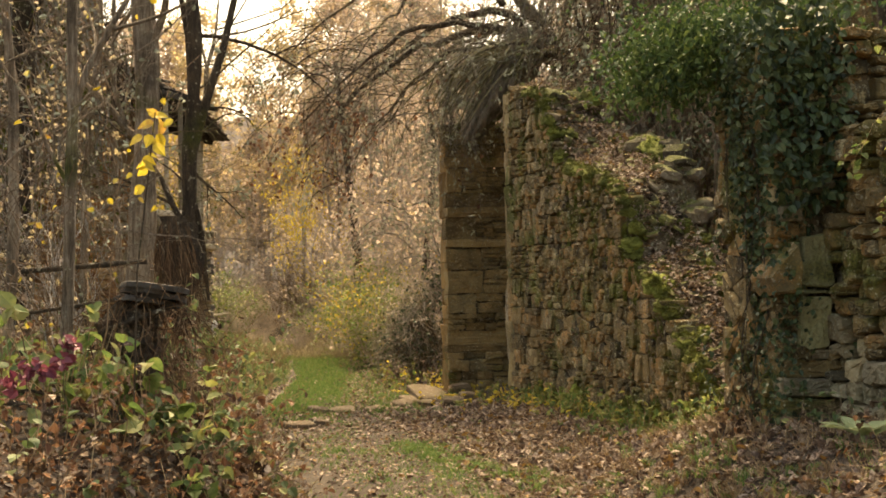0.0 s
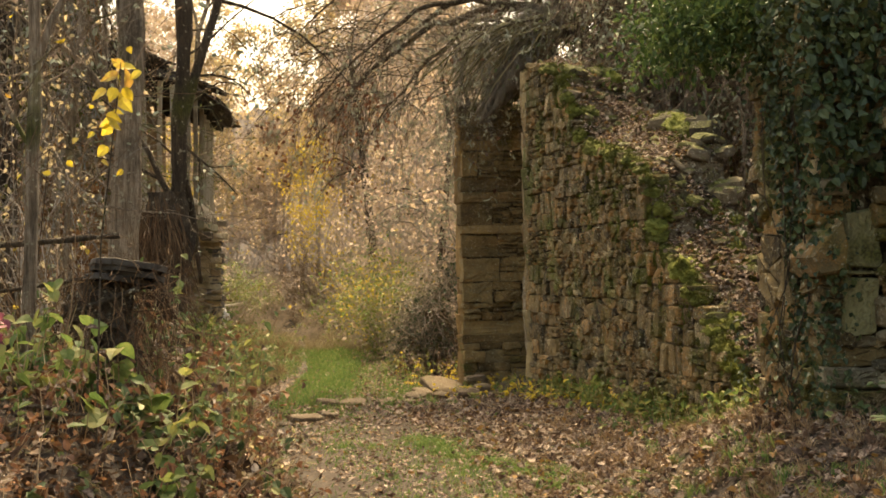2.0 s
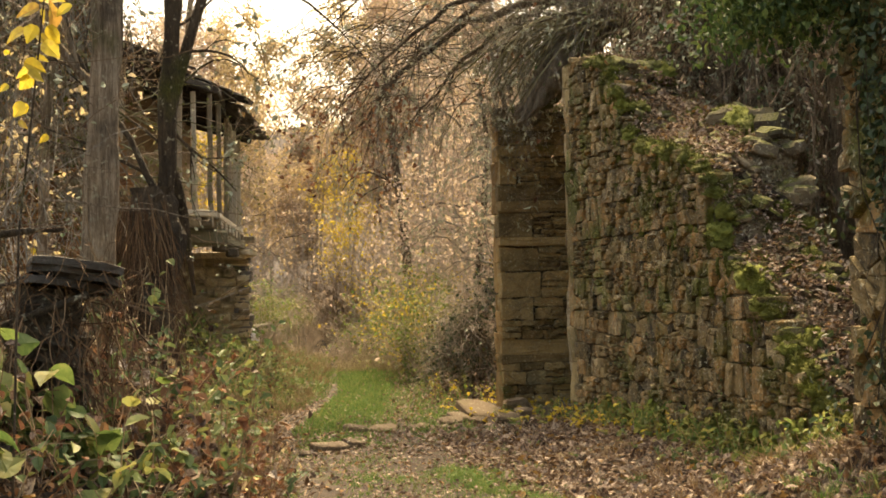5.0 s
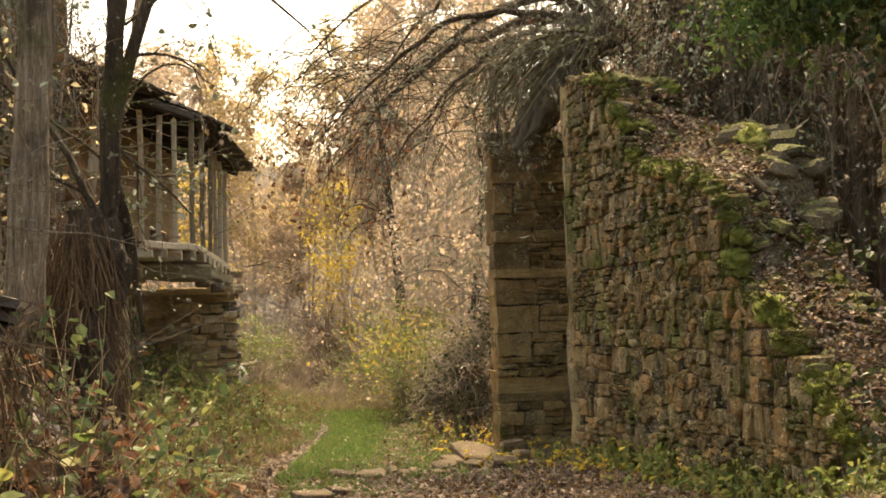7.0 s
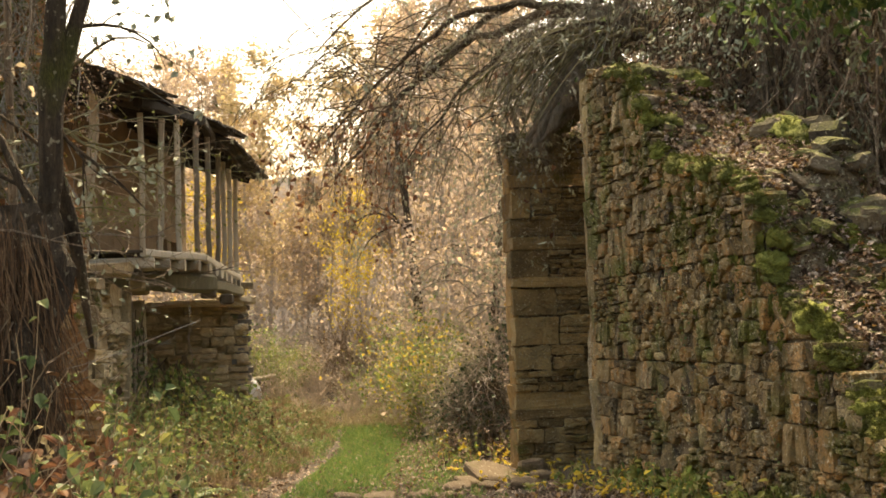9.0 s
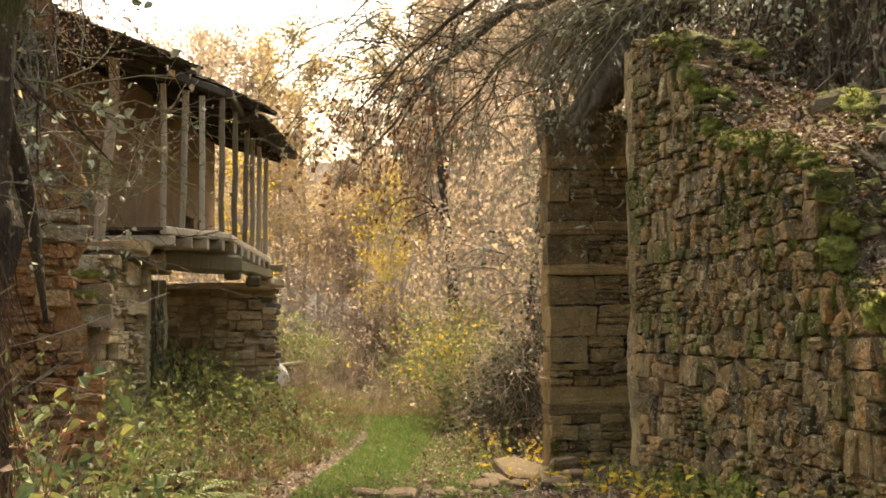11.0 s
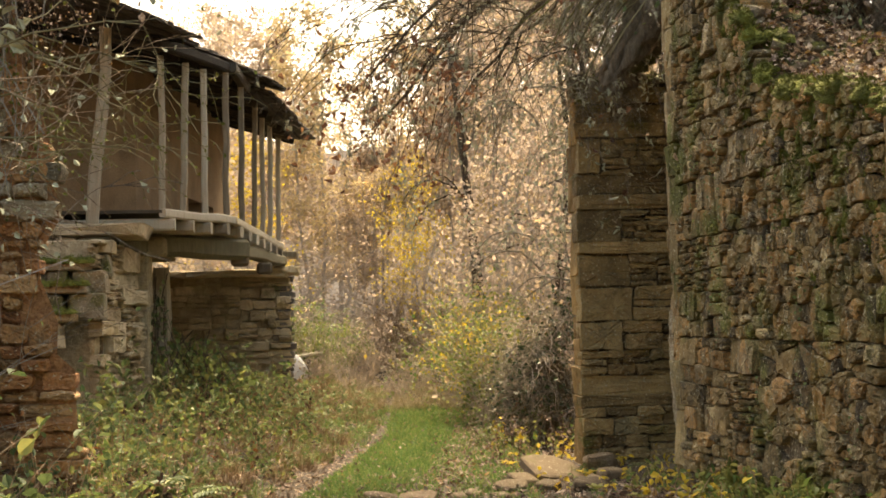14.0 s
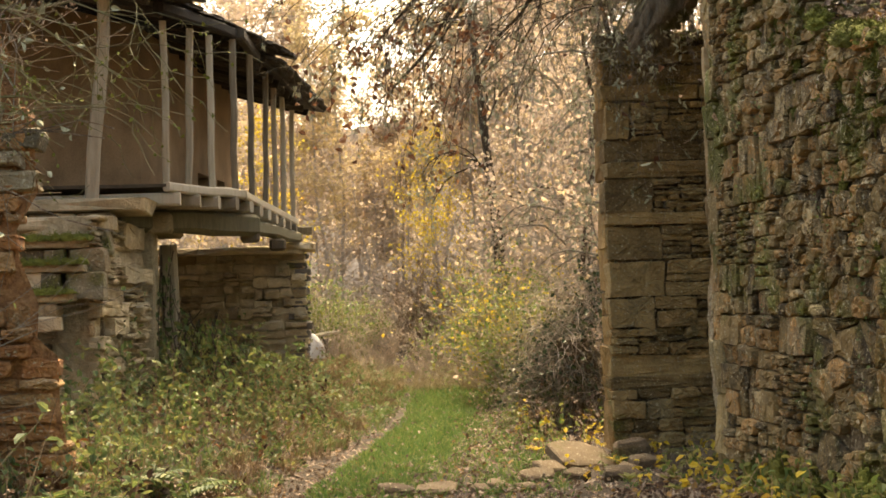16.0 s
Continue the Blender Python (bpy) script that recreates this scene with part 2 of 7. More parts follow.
# ---- mesh helpers ----
class Acc:
    """Vertices and faces gathered for one mesh."""
    def __init__(self):
        self.v, self.f = [], []

    def mesh(self, name, mat, smooth=False):
        me = bpy.data.meshes.new(name)
        me.from_pydata(self.v, [], self.f)
        me.materials.append(mat)
        if smooth:
            me.polygons.foreach_set("use_smooth", [True] * len(me.polygons))
        me.update()
        return me


def part(name, acc, mat, parent=None, label="", smooth=False, m=None):
    """One mesh object, under a thing or on its own. acc: an Acc or a finished mesh."""
    me = acc if isinstance(acc, bpy.types.Mesh) else acc.mesh(name, mat, smooth)
    ob = new(name, me)
    if parent is not None:
        ob.parent = parent
    if m is not None:
        ob.matrix_basis = m
    if label:
        ob["label"] = label
    return ob


def thing(name, at=(0, 0, 0)):
    ob = new(name)
    ob.location = at
    ob.empty_display_size = 0.1
    return ob


def tube(acc, pts, radii, n=6, cap=True):
    """A tapered tube along pts."""
    pts = [Vector(p) for p in pts]
    base = len(acc.v)
    ref = Vector((0.31, 0.87, 0.39))
    for i, p in enumerate(pts):
        d = (pts[min(i + 1, len(pts) - 1)] - pts[max(i - 1, 0)])
        d = d.normalized() if d.length > 1e-9 else Vector((0, 0, 1))
        a = d.cross(ref)
        a = a.normalized() if a.length > 1e-4 else d.orthogonal().normalized()
        b = d.cross(a)
        r = radii[i]
        for k in range(n):
            w = 2 * math.pi * k / n
            acc.v.append(tuple(p + (a * math.cos(w) + b * math.sin(w)) * r))
    for i in range(len(pts) - 1):
        for k in range(n):
            q = (k + 1) % n
            acc.f.append((base + i * n + k, base + i * n + q, base + (i + 1) * n + q, base + (i + 1) * n + k))
    if cap:
        acc.f.append(tuple(base + k for k in range(n))[::-1])
        acc.f.append(tuple(base + (len(pts) - 1) * n + k for k in range(n)))


def knobbly(acc, pts, radii, rng, n=8, rough=0.12, steps=None):
    """A tube with an uneven outline, for trunks."""
    first = len(acc.v)
    fine_p, fine_r = [], []
    for i in range(len(pts) - 1):
        m = steps or 6
        for k in range(m):
            s = k / m
            fine_p.append(Vector(pts[i]).lerp(Vector(pts[i + 1]), s))
            fine_r.append(radii[i] * (1 - s) + radii[i + 1] * s)
    fine_p.append(Vector(pts[-1]))
    fine_r.append(radii[-1])
    tube(acc, fine_p, fine_r, n)
    off = Vector((rng.random() * 50, rng.random() * 50, 0))
    cen = [p for p in fine_p for _ in range(n)]
    for j, c in enumerate(cen):
        v = Vector(acc.v[first + j])
        k = 1 + rough * 2 * noise.noise(Vector((v.x * 9, v.y * 9, v.z * 3)) + off) + rough * noise.noise(v * 30 + off)
        acc.v[first + j] = tuple(c + (v - c) * k)


def box(acc, lo, hi, m=None, bev=0.0):
    """A box, its upright edges and ends cut by bev."""
    x0, y0, z0 = lo
    x1, y1, z1 = hi
    b = bev
    base = len(acc.v)
    rings = [(z0, b), (z0 + b, 0), (z1 - b, 0), (z1, b)] if b else [(z0, 0), (z1, 0)]
    for z, i in rings:
        for p in ((x0 + i + b, y0 + i, z), (x1 - i - b, y0 + i, z), (x1 - i, y0 + i + b, z), (x1 - i, y1 - i - b, z), (x1 - i - b, y1 - i, z), (x0 + i + b, y1 - i, z), (x0 + i, y1 - i - b, z), (x0 + i, y0 + i + b, z)):
            v = Vector(p)
            acc.v.append(tuple(m @ v if m else v))
    k = 8
    for r in range(len(rings) - 1):
        for i in range(k):
            j = (i + 1) % k
            acc.f.append((base + r * k + i, base + r * k + j, base + (r + 1) * k + j, base + (r + 1) * k + i))
    acc.f.append(tuple(base + i for i in range(k))[::-1])
    acc.f.append(tuple(base + (len(rings) - 1) * k + i for i in range(k)))


def beam(acc, a, b, w, h, rng, wob=0.008):
    """A squared, slightly crooked timber from a to b."""
    a, b = Vector(a), Vector(b)
    d = (b - a).normalized()
    up = Vector((0, 0, 1)) if abs(d.z) < 0.8 else Vector((0, 1, 0))
    s = d.cross(up).normalized()
    u = s.cross(d)
    base = len(acc.v)
    n = 5
    for i in range(n):
        c = a.lerp(b, i / (n - 1)) + s * rng.uniform(-wob, wob) + u * rng.uniform(-wob, wob)
        k = rng.uniform(.92, 1.06)
        e = 0.18
        for x, y in ((-.5 + e, -.5), (.5 - e, -.5), (.5, -.5 + e), (.5, .5 - e), (.5 - e, .5), (-.5 + e, .5), (-.5, .5 - e), (-.5, -.5 + e)):
            acc.v.append(tuple(c + s * x * w * k + u * y * h * k))
    for i in range(n - 1):
        for k in range(8):
            q = (k + 1) % 8
            acc.f.append((base + i * 8 + k, base + i * 8 + q, base + i * 8 + 8 + q, base + i * 8 + 8 + k))
    acc.f.append(tuple(base + k for k in range(8))[::-1])
    acc.f.append(tuple(base + (n - 1) * 8 + k for k in range(8)))


def leaf(acc, p, d, nrm, size, width=0.6, curl=0.15):
    """One leaf: two halves folded along the midrib, six corners."""
    d = Vector(d).normalized()
    s = d.cross(Vector(nrm))
    s = s.normalized() if s.length > 1e-4 else d.orthogonal().normalized()
    u = s.cross(d)
    p = Vector(p)
    b = len(acc.v)
    w = size * width * 0.5
    mid = p + d * size * .5 - u * size * curl * .5
    acc.v += [tuple(p), tuple(p + d * size * .35 + s * w + u * size * curl), tuple(p + d * size * .75 + s * w * .7 + u * size * curl * .4),
              tuple(p + d * size - u * size * curl), tuple(p + d * size * .75 - s * w * .7 + u * size * curl * .4), tuple(p + d * size * .35 - s * w + u * size * curl), tuple(mid)]
    acc.f += [(b, b + 1, b + 2, b + 6), (b + 6, b + 2, b + 3), (b, b + 6, b + 4, b + 5), (b + 6, b + 3, b + 4)]


def broad_leaf(acc, p, d, nrm, size, width, rng):
    """A large rounded leaf with a toothed, slightly wavy edge."""
    d = Vector(d).normalized()
    s = d.cross(Vector(nrm))
    s = s.normalized() if s.length > 1e-4 else d.orthogonal().normalized()
    u = s.cross(d)
    p = Vector(p)
    b = len(acc.v)
    n = 16
    droop = rng.uniform(.05, .3)
    acc.v.append(tuple(p + d * size * .45 - u * size * .05))
    for i in range(n):
        a = 2 * math.pi * i / n
        k = 1 + .07 * (i % 2) + rng.uniform(-.05, .05)
        x = .5 - .5 * math.cos(a) * k + .16 * max(0, -math.cos(a)) ** 8
        w = math.sin(a) * width * .5 * k * (1.2 - .2 * x - .35 * x ** 3)
        acc.v.append(tuple(p + d * size * x + s * size * w + u * size * (.1 * abs(math.sin(a)) - droop * x * x + rng.uniform(-.02, .02))))
    for i in range(n):
        acc.f.append((b, b + 1 + i, b + 1 + (i + 1) % n))


def flake(acc, p, d, nrm, size, width=0.6):
    """A cheap leaf for far crowns: one folded lozenge."""
    d = Vector(d).normalized()
    s = d.cross(Vector(nrm))
    s = s.normalized() if s.length > 1e-4 else d.orthogonal().normalized()
    u = s.cross(d)
    p = Vector(p)
    b = len(acc.v)
    w = size * width * .5
    acc.v += [tuple(p), tuple(p + d * size * .45 + s * w + u * size * .1), tuple(p + d * size), tuple(p + d * size * .45 - s * w + u * size * .1)]
    acc.f += [(b, b + 1, b + 2), (b, b + 2, b + 3)]


def rv(rng, k=1.0):
    return Vector((rng.gauss(0, k), rng.gauss(0, k), rng.gauss(0, k)))


def grow(acc, p, d, length, r, rng, depth, droop=0.0, kids=3, wander=0.25, tips=None, n=5, seg=5, up=0.0, shrink=0.62):
    """A limb that wanders, droops and forks; places along the outer limbs go to tips."""
    p, d = Vector(p), Vector(d).normalized()
    pts, rad = [p.copy()], [r]
    for i in range(seg):
        d = (d + rv(rng, wander) * .5 + Vector((0, 0, up - droop)) * (i + 1) / seg).normalized()
        p = p + d * length / seg
        pts.append(p.copy())
        rad.append(max(r * (1 - .7 * (i + 1) / seg), .0016))
    tube(acc, pts, rad, n if depth > 0 else 3, cap=False)
    if tips is not None and depth <= 1:
        for q in pts[1:]:
            tips.append((q, d.copy()))
    if depth > 0:
        for k in range(kids):
            i = rng.randint(1, seg)
            dd = (pts[i] - pts[i - 1]).normalized() + rv(rng, .55)
            grow(acc, pts[i], dd, length * shrink * rng.uniform(.7, 1.2), rad[i] * .7, rng, depth - 1, droop, kids, wander, tips, max(3, n - 1), max(3, seg - 1), up, shrink)


# ---- masonry ----
def stone_mesh(name, mat, rng, cut=.1):
    """A worn block of unit size: outline of eight corners, rounded towards the front, in local x (width), z (height), y (depth, front at -0.5)."""
    c = lambda: rng.uniform(cut * .3, cut * 1.6)
    o = [(-.5 + c(), -.5), (.5 - c(), -.5), (.5, -.5 + c()), (.5, .5 - c()), (.5 - c(), .5), (-.5 + c(), .5), (-.5, .5 - c()), (-.5, -.5 + c())]
    o = [(x * rng.uniform(.93, 1.03), z * rng.uniform(.9, 1.03)) for x, z in o]
    acc = Acc()
    for y, k in ((.5, 1), (-.30, 1), (-.43, .93), (-.5, .74)):
        for x, z in o:
            acc.v.append((x * k + rng.uniform(-.015, .015), y + rng.uniform(-.05, .05) * (y < 0), z * k + rng.uniform(-.02, .02)))
    for r in range(3):
        for i in range(8):
            j = (i + 1) % 8
            acc.f.append((r * 8 + i, r * 8 + j, r * 8 + 8 + j, r * 8 + 8 + i))
    acc.v.append((rng.uniform(-.15, .15), -.52 + rng.uniform(-.05, .03), rng.uniform(-.15, .15)))
    for i in range(8):
        acc.f.append((24 + i, 24 + (i + 1) % 8, 32))
    return acc.mesh(name, mat)


def cells(rng, u0, v0, u1, v1, w, h, out):
    """Splits a patch of wall into uneven blocks of about w by h."""
    a, b = u1 - u0, v1 - v0
    if a > w * 1.5 and (a / w > b / h or b < h * 1.35):
        s = u0 + a * rng.uniform(.3, .7)
        cells(rng, u0, v0, s, v1, w, h, out)
        cells(rng, s, v0, u1, v1, w, h, out)
    elif b > h * 1.35:
        s = v0 + b * rng.uniform(.32, .68)
        cells(rng, u0, v0, u1, s, w, h, out)
        cells(rng, u0, s, u1, v1, w, h, out)
    else:
        out.append((u0, v0, u1, v1))


def courses(rng, u0, v0, u1, v1, heights, w, out):
    """Courses of uneven height, some of them split into thin flat stones."""
    v = v0
    while v < v1 - .03:
        h = min(rng.choice(heights), v1 - v)
        u = u0
        while u < u1 - .02:
            a = min(rng.uniform(.5, 1.7) * w, u1 - u)
            if u1 - u - a < .09:
                a = u1 - u
            if h > .13 and rng.random() < .45:
                k = rng.choice((2, 2, 3))
                for i in range(k):
                    if a > .22 and rng.random() < .5:
                        s = a * rng.uniform(.35, .65)
                        out.append((u, v + h * i / k, u + s, v + h * (i + 1) / k))
                        out.append((u + s, v + h * i / k, u + a, v + h * (i + 1) / k))
                    else:
                        out.append((u, v + h * i / k, u + a, v + h * (i + 1) / k))
            else:
                out.append((u, v, u + a, v + h))
            u += a
        v += h


def lay(parent, m, blocks, mats, rng, depth=.2, gap=.011, proud=.02, limit=300, near=None, tilt=1.6, join_mat=None, cut=.1, name="stone"):
    """Sets blocks (u0, v0, u1, v1) into the wall plane m (x along, z up, front towards -y): the first ones singly, the rest joined."""
    kinds = [stone_mesh(name, mats[i % len(mats)], rng, cut) for i in range(max(7, 3 * len(mats)))]
    if near:
        blocks = sorted(blocks, key=near)
    joined = Acc()
    for i, (u0, v0, u1, v1) in enumerate(blocks):
        a, b = max(u1 - u0 - gap, .015), max(v1 - v0 - gap, .015)
        t = pose((u0 + u1) / 2, depth / 2 - proud * rng.uniform(-.5, 1.2), (v0 + v1) / 2, rng.uniform(-tilt, tilt), rng.gauss(0, tilt * .8), rng.uniform(-2.5, 2.5))
        t = m @ t @ Matrix.Diagonal((a, depth, b, 1))
        me = rng.choice(kinds)
        if i < limit:
            part(name, me, None, parent, m=t)
        else:
            base = len(joined.v)
            joined.v += [tuple(t @ v.co) for v in me.vertices]
            joined.f += [tuple(base + k for k in p.vertices) for p in me.polygons]
    if joined.v:
        ob = part("rubble", joined, join_mat or STONE_JOIN, parent)
        ob["kind"] = "stuff"


def rubble(rng, u0, v0, u1, v1, w, h, thin=.12):
    """Uneven cells round points set in rough courses: convex outlines, clipped against their neighbours."""
    seeds = []
    v = v0
    while v < v1:
        hh = h * rng.choice((.5, .7, .9, 1.1, 1.5, 2.0))
        u = u0 + rng.uniform(-.5, .5) * w
        while u < u1 + w * .5:
            ww = w * rng.uniform(.45, 1.5) * (hh / h) ** .5 * (1 if rng.random() > .14 else 1.7)
            if rng.random() > thin:
                seeds.append((u + ww / 2, v + hh / 2 + rng.gauss(0, h * .26)))
            u += ww
        v += hh
    k = w / h
    grid = {}
    for i, (u, v) in enumerate(seeds):
        grid.setdefault((int(u // (w * 2)), int(v // (h * 2))), []).append(i)
    out = []
    for i, (u, v) in enumerate(seeds):
        if not (u0 < u < u1 and v0 < v < v1):
            continue
        poly = [(max(u0, u - w * 2), max(v0, v - h * 2)), (min(u1, u + w * 2), max(v0, v - h * 2)), (min(u1, u + w * 2), min(v1, v + h * 2)), (max(u0, u - w * 2), min(v1, v + h * 2))]
        a, b = int(u // (w * 2)), int(v // (h * 2))
        for da in (-2, -1, 0, 1, 2):
            for db in (-2, -1, 0, 1, 2):
                for j in grid.get((a + da, b + db), ()):
                    if j == i:
                        continue
                    du, dv = seeds[j][0] - u, (seeds[j][1] - v) * k
                    mid = ((seeds[j][0] + u) / 2, (seeds[j][1] + v) / 2)
                    side = [(p[0] - mid[0]) * du + (p[1] - mid[1]) * k * dv for p in poly]
                    if all(s <= 0 for s in side):
                        continue
                    cut = []
                    for q in range(len(poly)):
                        p, r = poly[q], poly[(q + 1) % len(poly)]
                        s, t = side[q], side[(q + 1) % len(poly)]
                        if s <= 0:
                            cut.append(p)
                        if (s < 0 < t) or (t < 0 < s):
                            f = s / (s - t)
                            cut.append((p[0] + (r[0] - p[0]) * f, p[1] + (r[1] - p[1]) * f))
                    poly = cut
                    if len(poly) < 3:
                        break
                if len(poly) < 3:
                    break
            if len(poly) < 3:
                break
        if len(poly) >= 3:
            out.append(poly)
    return out


def set_rubble(parent, m, polys, mats, rng, depth=.2, gap=.008, proud=.035, limit=300, near=None, join_mat=None, name="stone", bevel=1.0):
    """Sets outlines into the wall plane m as worn stones, each with its own shape."""
    if near:
        polys = sorted(polys, key=near)
    joined = Acc()
    for i, poly in enumerate(polys):
        cu = sum(p[0] for p in poly) / len(poly)
        cv = sum(p[1] for p in poly) / len(poly)
        ring = []
        for q in range(len(poly)):
            p, r = poly[q], poly[(q + 1) % len(poly)]
            edge = max(1e-4, math.hypot(r[0] - p[0], r[1] - p[1]))
            c = min(.3, rng.uniform(.006, .028) / edge)
            ring.append((p[0] + (r[0] - p[0]) * c, p[1] + (r[1] - p[1]) * c))
            ring.append((r[0] + (p[0] - r[0]) * c, r[1] + (p[1] - r[1]) * c))
        wide = max(.02, max(p[0] for p in ring) - min(p[0] for p in ring))
        high = max(.02, max(p[1] for p in ring) - min(p[1] for p in ring))
        g = gap * rng.uniform(.3, 2.0)
        front = -proud * rng.uniform(-.6, 1.2)
        acc = joined if i >= limit else Acc()
        base = len(acc.v)
        tu, tv = rng.gauss(0, .055), rng.gauss(0, .065)
        n = len(ring)
        wear = rng.uniform(.003, .009) * bevel
        for y, inset, k, jit in ((depth, g, 1, 0), (front + .006 + (.003 + rng.uniform(0, .007)) * bevel, g, 1, .004), (front, g + wear, 1, .004), (front - .002, g + wear, .55, .01)):
            fu, fv = max(.55, 1 - inset / wide) * k, max(.5, 1 - inset / high) * k
            for u, v in ring:
                du, dv = (u - cu) * fu, (v - cv) * fv
                co = Vector((du + rng.uniform(-.003, .003), y + (tu * du + tv * dv) * (y < depth) + rng.uniform(-jit, jit), dv + rng.uniform(-.003, .003)))
                acc.v.append(tuple(m @ (co + Vector((cu, 0, cv))) if i >= limit else co))
        for r in range(3):
            for q in range(n):
                j = (q + 1) % n
                acc.f.append((base + r * n + q, base + r * n + j, base + r * n + n + j, base + r * n + n + q))
        co = Vector((rng.gauss(0, .1) * wide, front - rng.uniform(-.006, .01), rng.gauss(0, .1) * high))
        acc.v.append(tuple(m @ (co + Vector((cu, 0, cv))) if i >= limit else co))
        for q in range(n):
            acc.f.append((base + 3 * n + q, base + 3 * n + (q + 1) % n, base + 4 * n))
        if i < limit:
            me = acc.mesh(name, mats[rng.randrange(len(mats))])
            part(name, me, None, parent, m=m @ Matrix.Translation((cu, 0, cv)))
    if joined.v:
        ob = part("rubble", joined, join_mat or STONE_JOIN, parent)
        ob["kind"] = "stuff"


def ragged(rng, blocks, k=.014):
    """Rectangular blocks with uneven corners and bulging edges."""
    out = []
    for u0, v0, u1, v1 in blocks:
        j = lambda: rng.uniform(-k, k)
        m = (u0 + u1) / 2 + (u1 - u0) * rng.uniform(-.2, .2)
        p = [(u0 + j(), v0 + j() * .7), (m, v0 + j() * .6), (u1 + j(), v0 + j() * .7), (u1 + j(), (v0 + v1) / 2), (u1 + j(), v1 + j() * .7), (m, v1 + j() * .6), (u0 + j(), v1 + j() * .7)]
        out.append(p)
    return out


def masonry(rng, u0, v0, u1, v1, sizes, patch=(.7, .42), k=.012):
    """Random rubble: patches of wall, each filled with angular stones of its own size."""
    areas, out = [], []
    cells(rng, u0, v0, u1, v1, patch[0], patch[1], areas)
    for a in areas:
        w, h = rng.choice(sizes)
        cells(rng, *a, w, h, out)
    return ragged(rng, out, k)


def mixed_courses(rng, u0, v0, u1, v1):
    """Outlines of a flat-laid wall: long slabs, tall blocks, and thin packing of small flat stones between them."""
    out, v, slabs = [], v0, 0
    while v < v1 - .06:
        if slabs < 2 and rng.random() < .5:
            h = min(rng.uniform(.1, .19), v1 - v)
            s = u0 + (u1 - u0) * rng.choice((.35, .55, .7, 1, 1))
            row = [(u0 - rng.uniform(0, .03), v, s, v + h)]
            if s < u1 - .1:
                row.append((s, v + rng.uniform(0, .02), u1, v + h - rng.uniform(0, .02)))
            out += ragged(rng, row, .012)
            slabs += 1
        else:
            h = min(rng.uniform(.18, .34), v1 - v)
            a = u0
            if rng.random() < .6:
                a = u0 + rng.uniform(.22, .52)
                out += ragged(rng, [(u0 - rng.uniform(0, .03), v, a, v + h)], .016)
            b = u1
            if rng.random() < .4:
                b = u1 - rng.uniform(.25, .4)
                out += ragged(rng, [(b, v, u1, v + h)], .016)
            out += masonry(rng, a, v, b, v + h, ((.22, .085), (.3, .12), (.18, .06)), (.5, .34), .016)
            slabs = 0
        v += h
    return out


def worn(rng, polys, k=.01):
    """Outlines with extra bends and uneven corners."""
    out = []
    for poly in polys:
        q = []
        for a, b in zip(poly, poly[1:] + poly[:1]):
            q.append((a[0] + rng.uniform(-k, k), a[1] + rng.uniform(-k, k)))
            if math.hypot(b[0] - a[0], b[1] - a[1]) > .07:
                f = rng.uniform(.3, .7)
                q.append((a[0] + (b[0] - a[0]) * f + rng.uniform(-k, k), a[1] + (b[1] - a[1]) * f + rng.uniform(-k, k)))
        out.append(q)
    return out


def random_rubble(rng, u0, v0, u1, v1):
    """A face of fieldstones: areas of split blocks beside areas of tight irregular stones."""
    areas, out = [], []
    cells(rng, u0, v0, u1, v1, 1.2, .55, areas)
    for a in areas:
        if rng.random() < .42:
            out += masonry(rng, *a, ((.14, .07), (.19, .1), (.27, .16), (.17, .19), (.11, .05)), (.6, .34), .015)
        else:
            w = rng.choice((.11, .14, .18))
            out += worn(rng, rubble(rng, *a, w, w * rng.uniform(.5, .72), .1), .009)
    return out


def facing(origin, angle):
    """A wall plane: x runs along the wall, turned by angle degrees; the front looks to local -y."""
    return pose(*origin, 0, 0, angle)


# ---- ground ----
def smooth(a, b, x):
    s = min(1, max(0, (x - a) / (b - a)))
    return s * s * (3 - 2 * s)


LEFT = [(-40, -7.5), (-18, -3.1), (-14, -2.2), (-12, -1.55), (-9.7, -.8), (-6, -.58), (-1, -.45), (1.4, -.4), (3.2, -.1), (6, .44), (8.5, .86), (12.7, 1.3), (16, 1.5), (19, 1.2), (24, -.2), (40, -6)]


def interp(x, rows):
    for (a, p), (b, q) in zip(rows, rows[1:]):
        if a <= x <= b:
            return p + (q - p) * (x - a) / (b - a)
    return rows[0][1] if x < rows[0][0] else rows[-1][1]


def track(y):
    """Centre line of the grass in the lane."""
    return interp(y, LEFT) + .66 - .15 * smooth(3, 13, y)


def ground_z(x, y):
    left = interp(y, LEFT) + .06 * noise.noise(Vector((0, y * 1.3, 9)))
    right = left + 2.1
    z = .03 * noise.noise(Vector((x * .9, y * .9, 0))) + .012 * noise.noise(Vector((x * 5, y * 5, 3)))
    z -= .03 * math.exp(-((x - left - .22) / .16) ** 2) + .03 * math.exp(-((x - left - 1.15) / .2) ** 2)
    dl = left - x
    if dl > 0:
        near = smooth(-3.0, -8.5, y)
        z += (.24 + .66 * near) * smooth(-.03, 1.15 - .5 * near, dl) + .2 * min(2.5, max(0, dl - .6)) * (.35 + .65 * near)
        z += .08 * noise.noise(Vector((x * 2.2, y * 2.2, 7))) * min(1, dl * 2)
    dr = x - right
    if dr > 0:
        z += .22 * smooth(-.1, .8, dr) * smooth(2.5, -3, y) + .1 * smooth(0, 2.5, dr) + .03 * min(dr, 8)
    if dr > -.2:
        z += .42 * smooth(-5.2, -8.0, y) * smooth(-.2, .6, dr)
    z += .3 * smooth(11, 24, y) + .004 * max(0, y - 26)
    return z


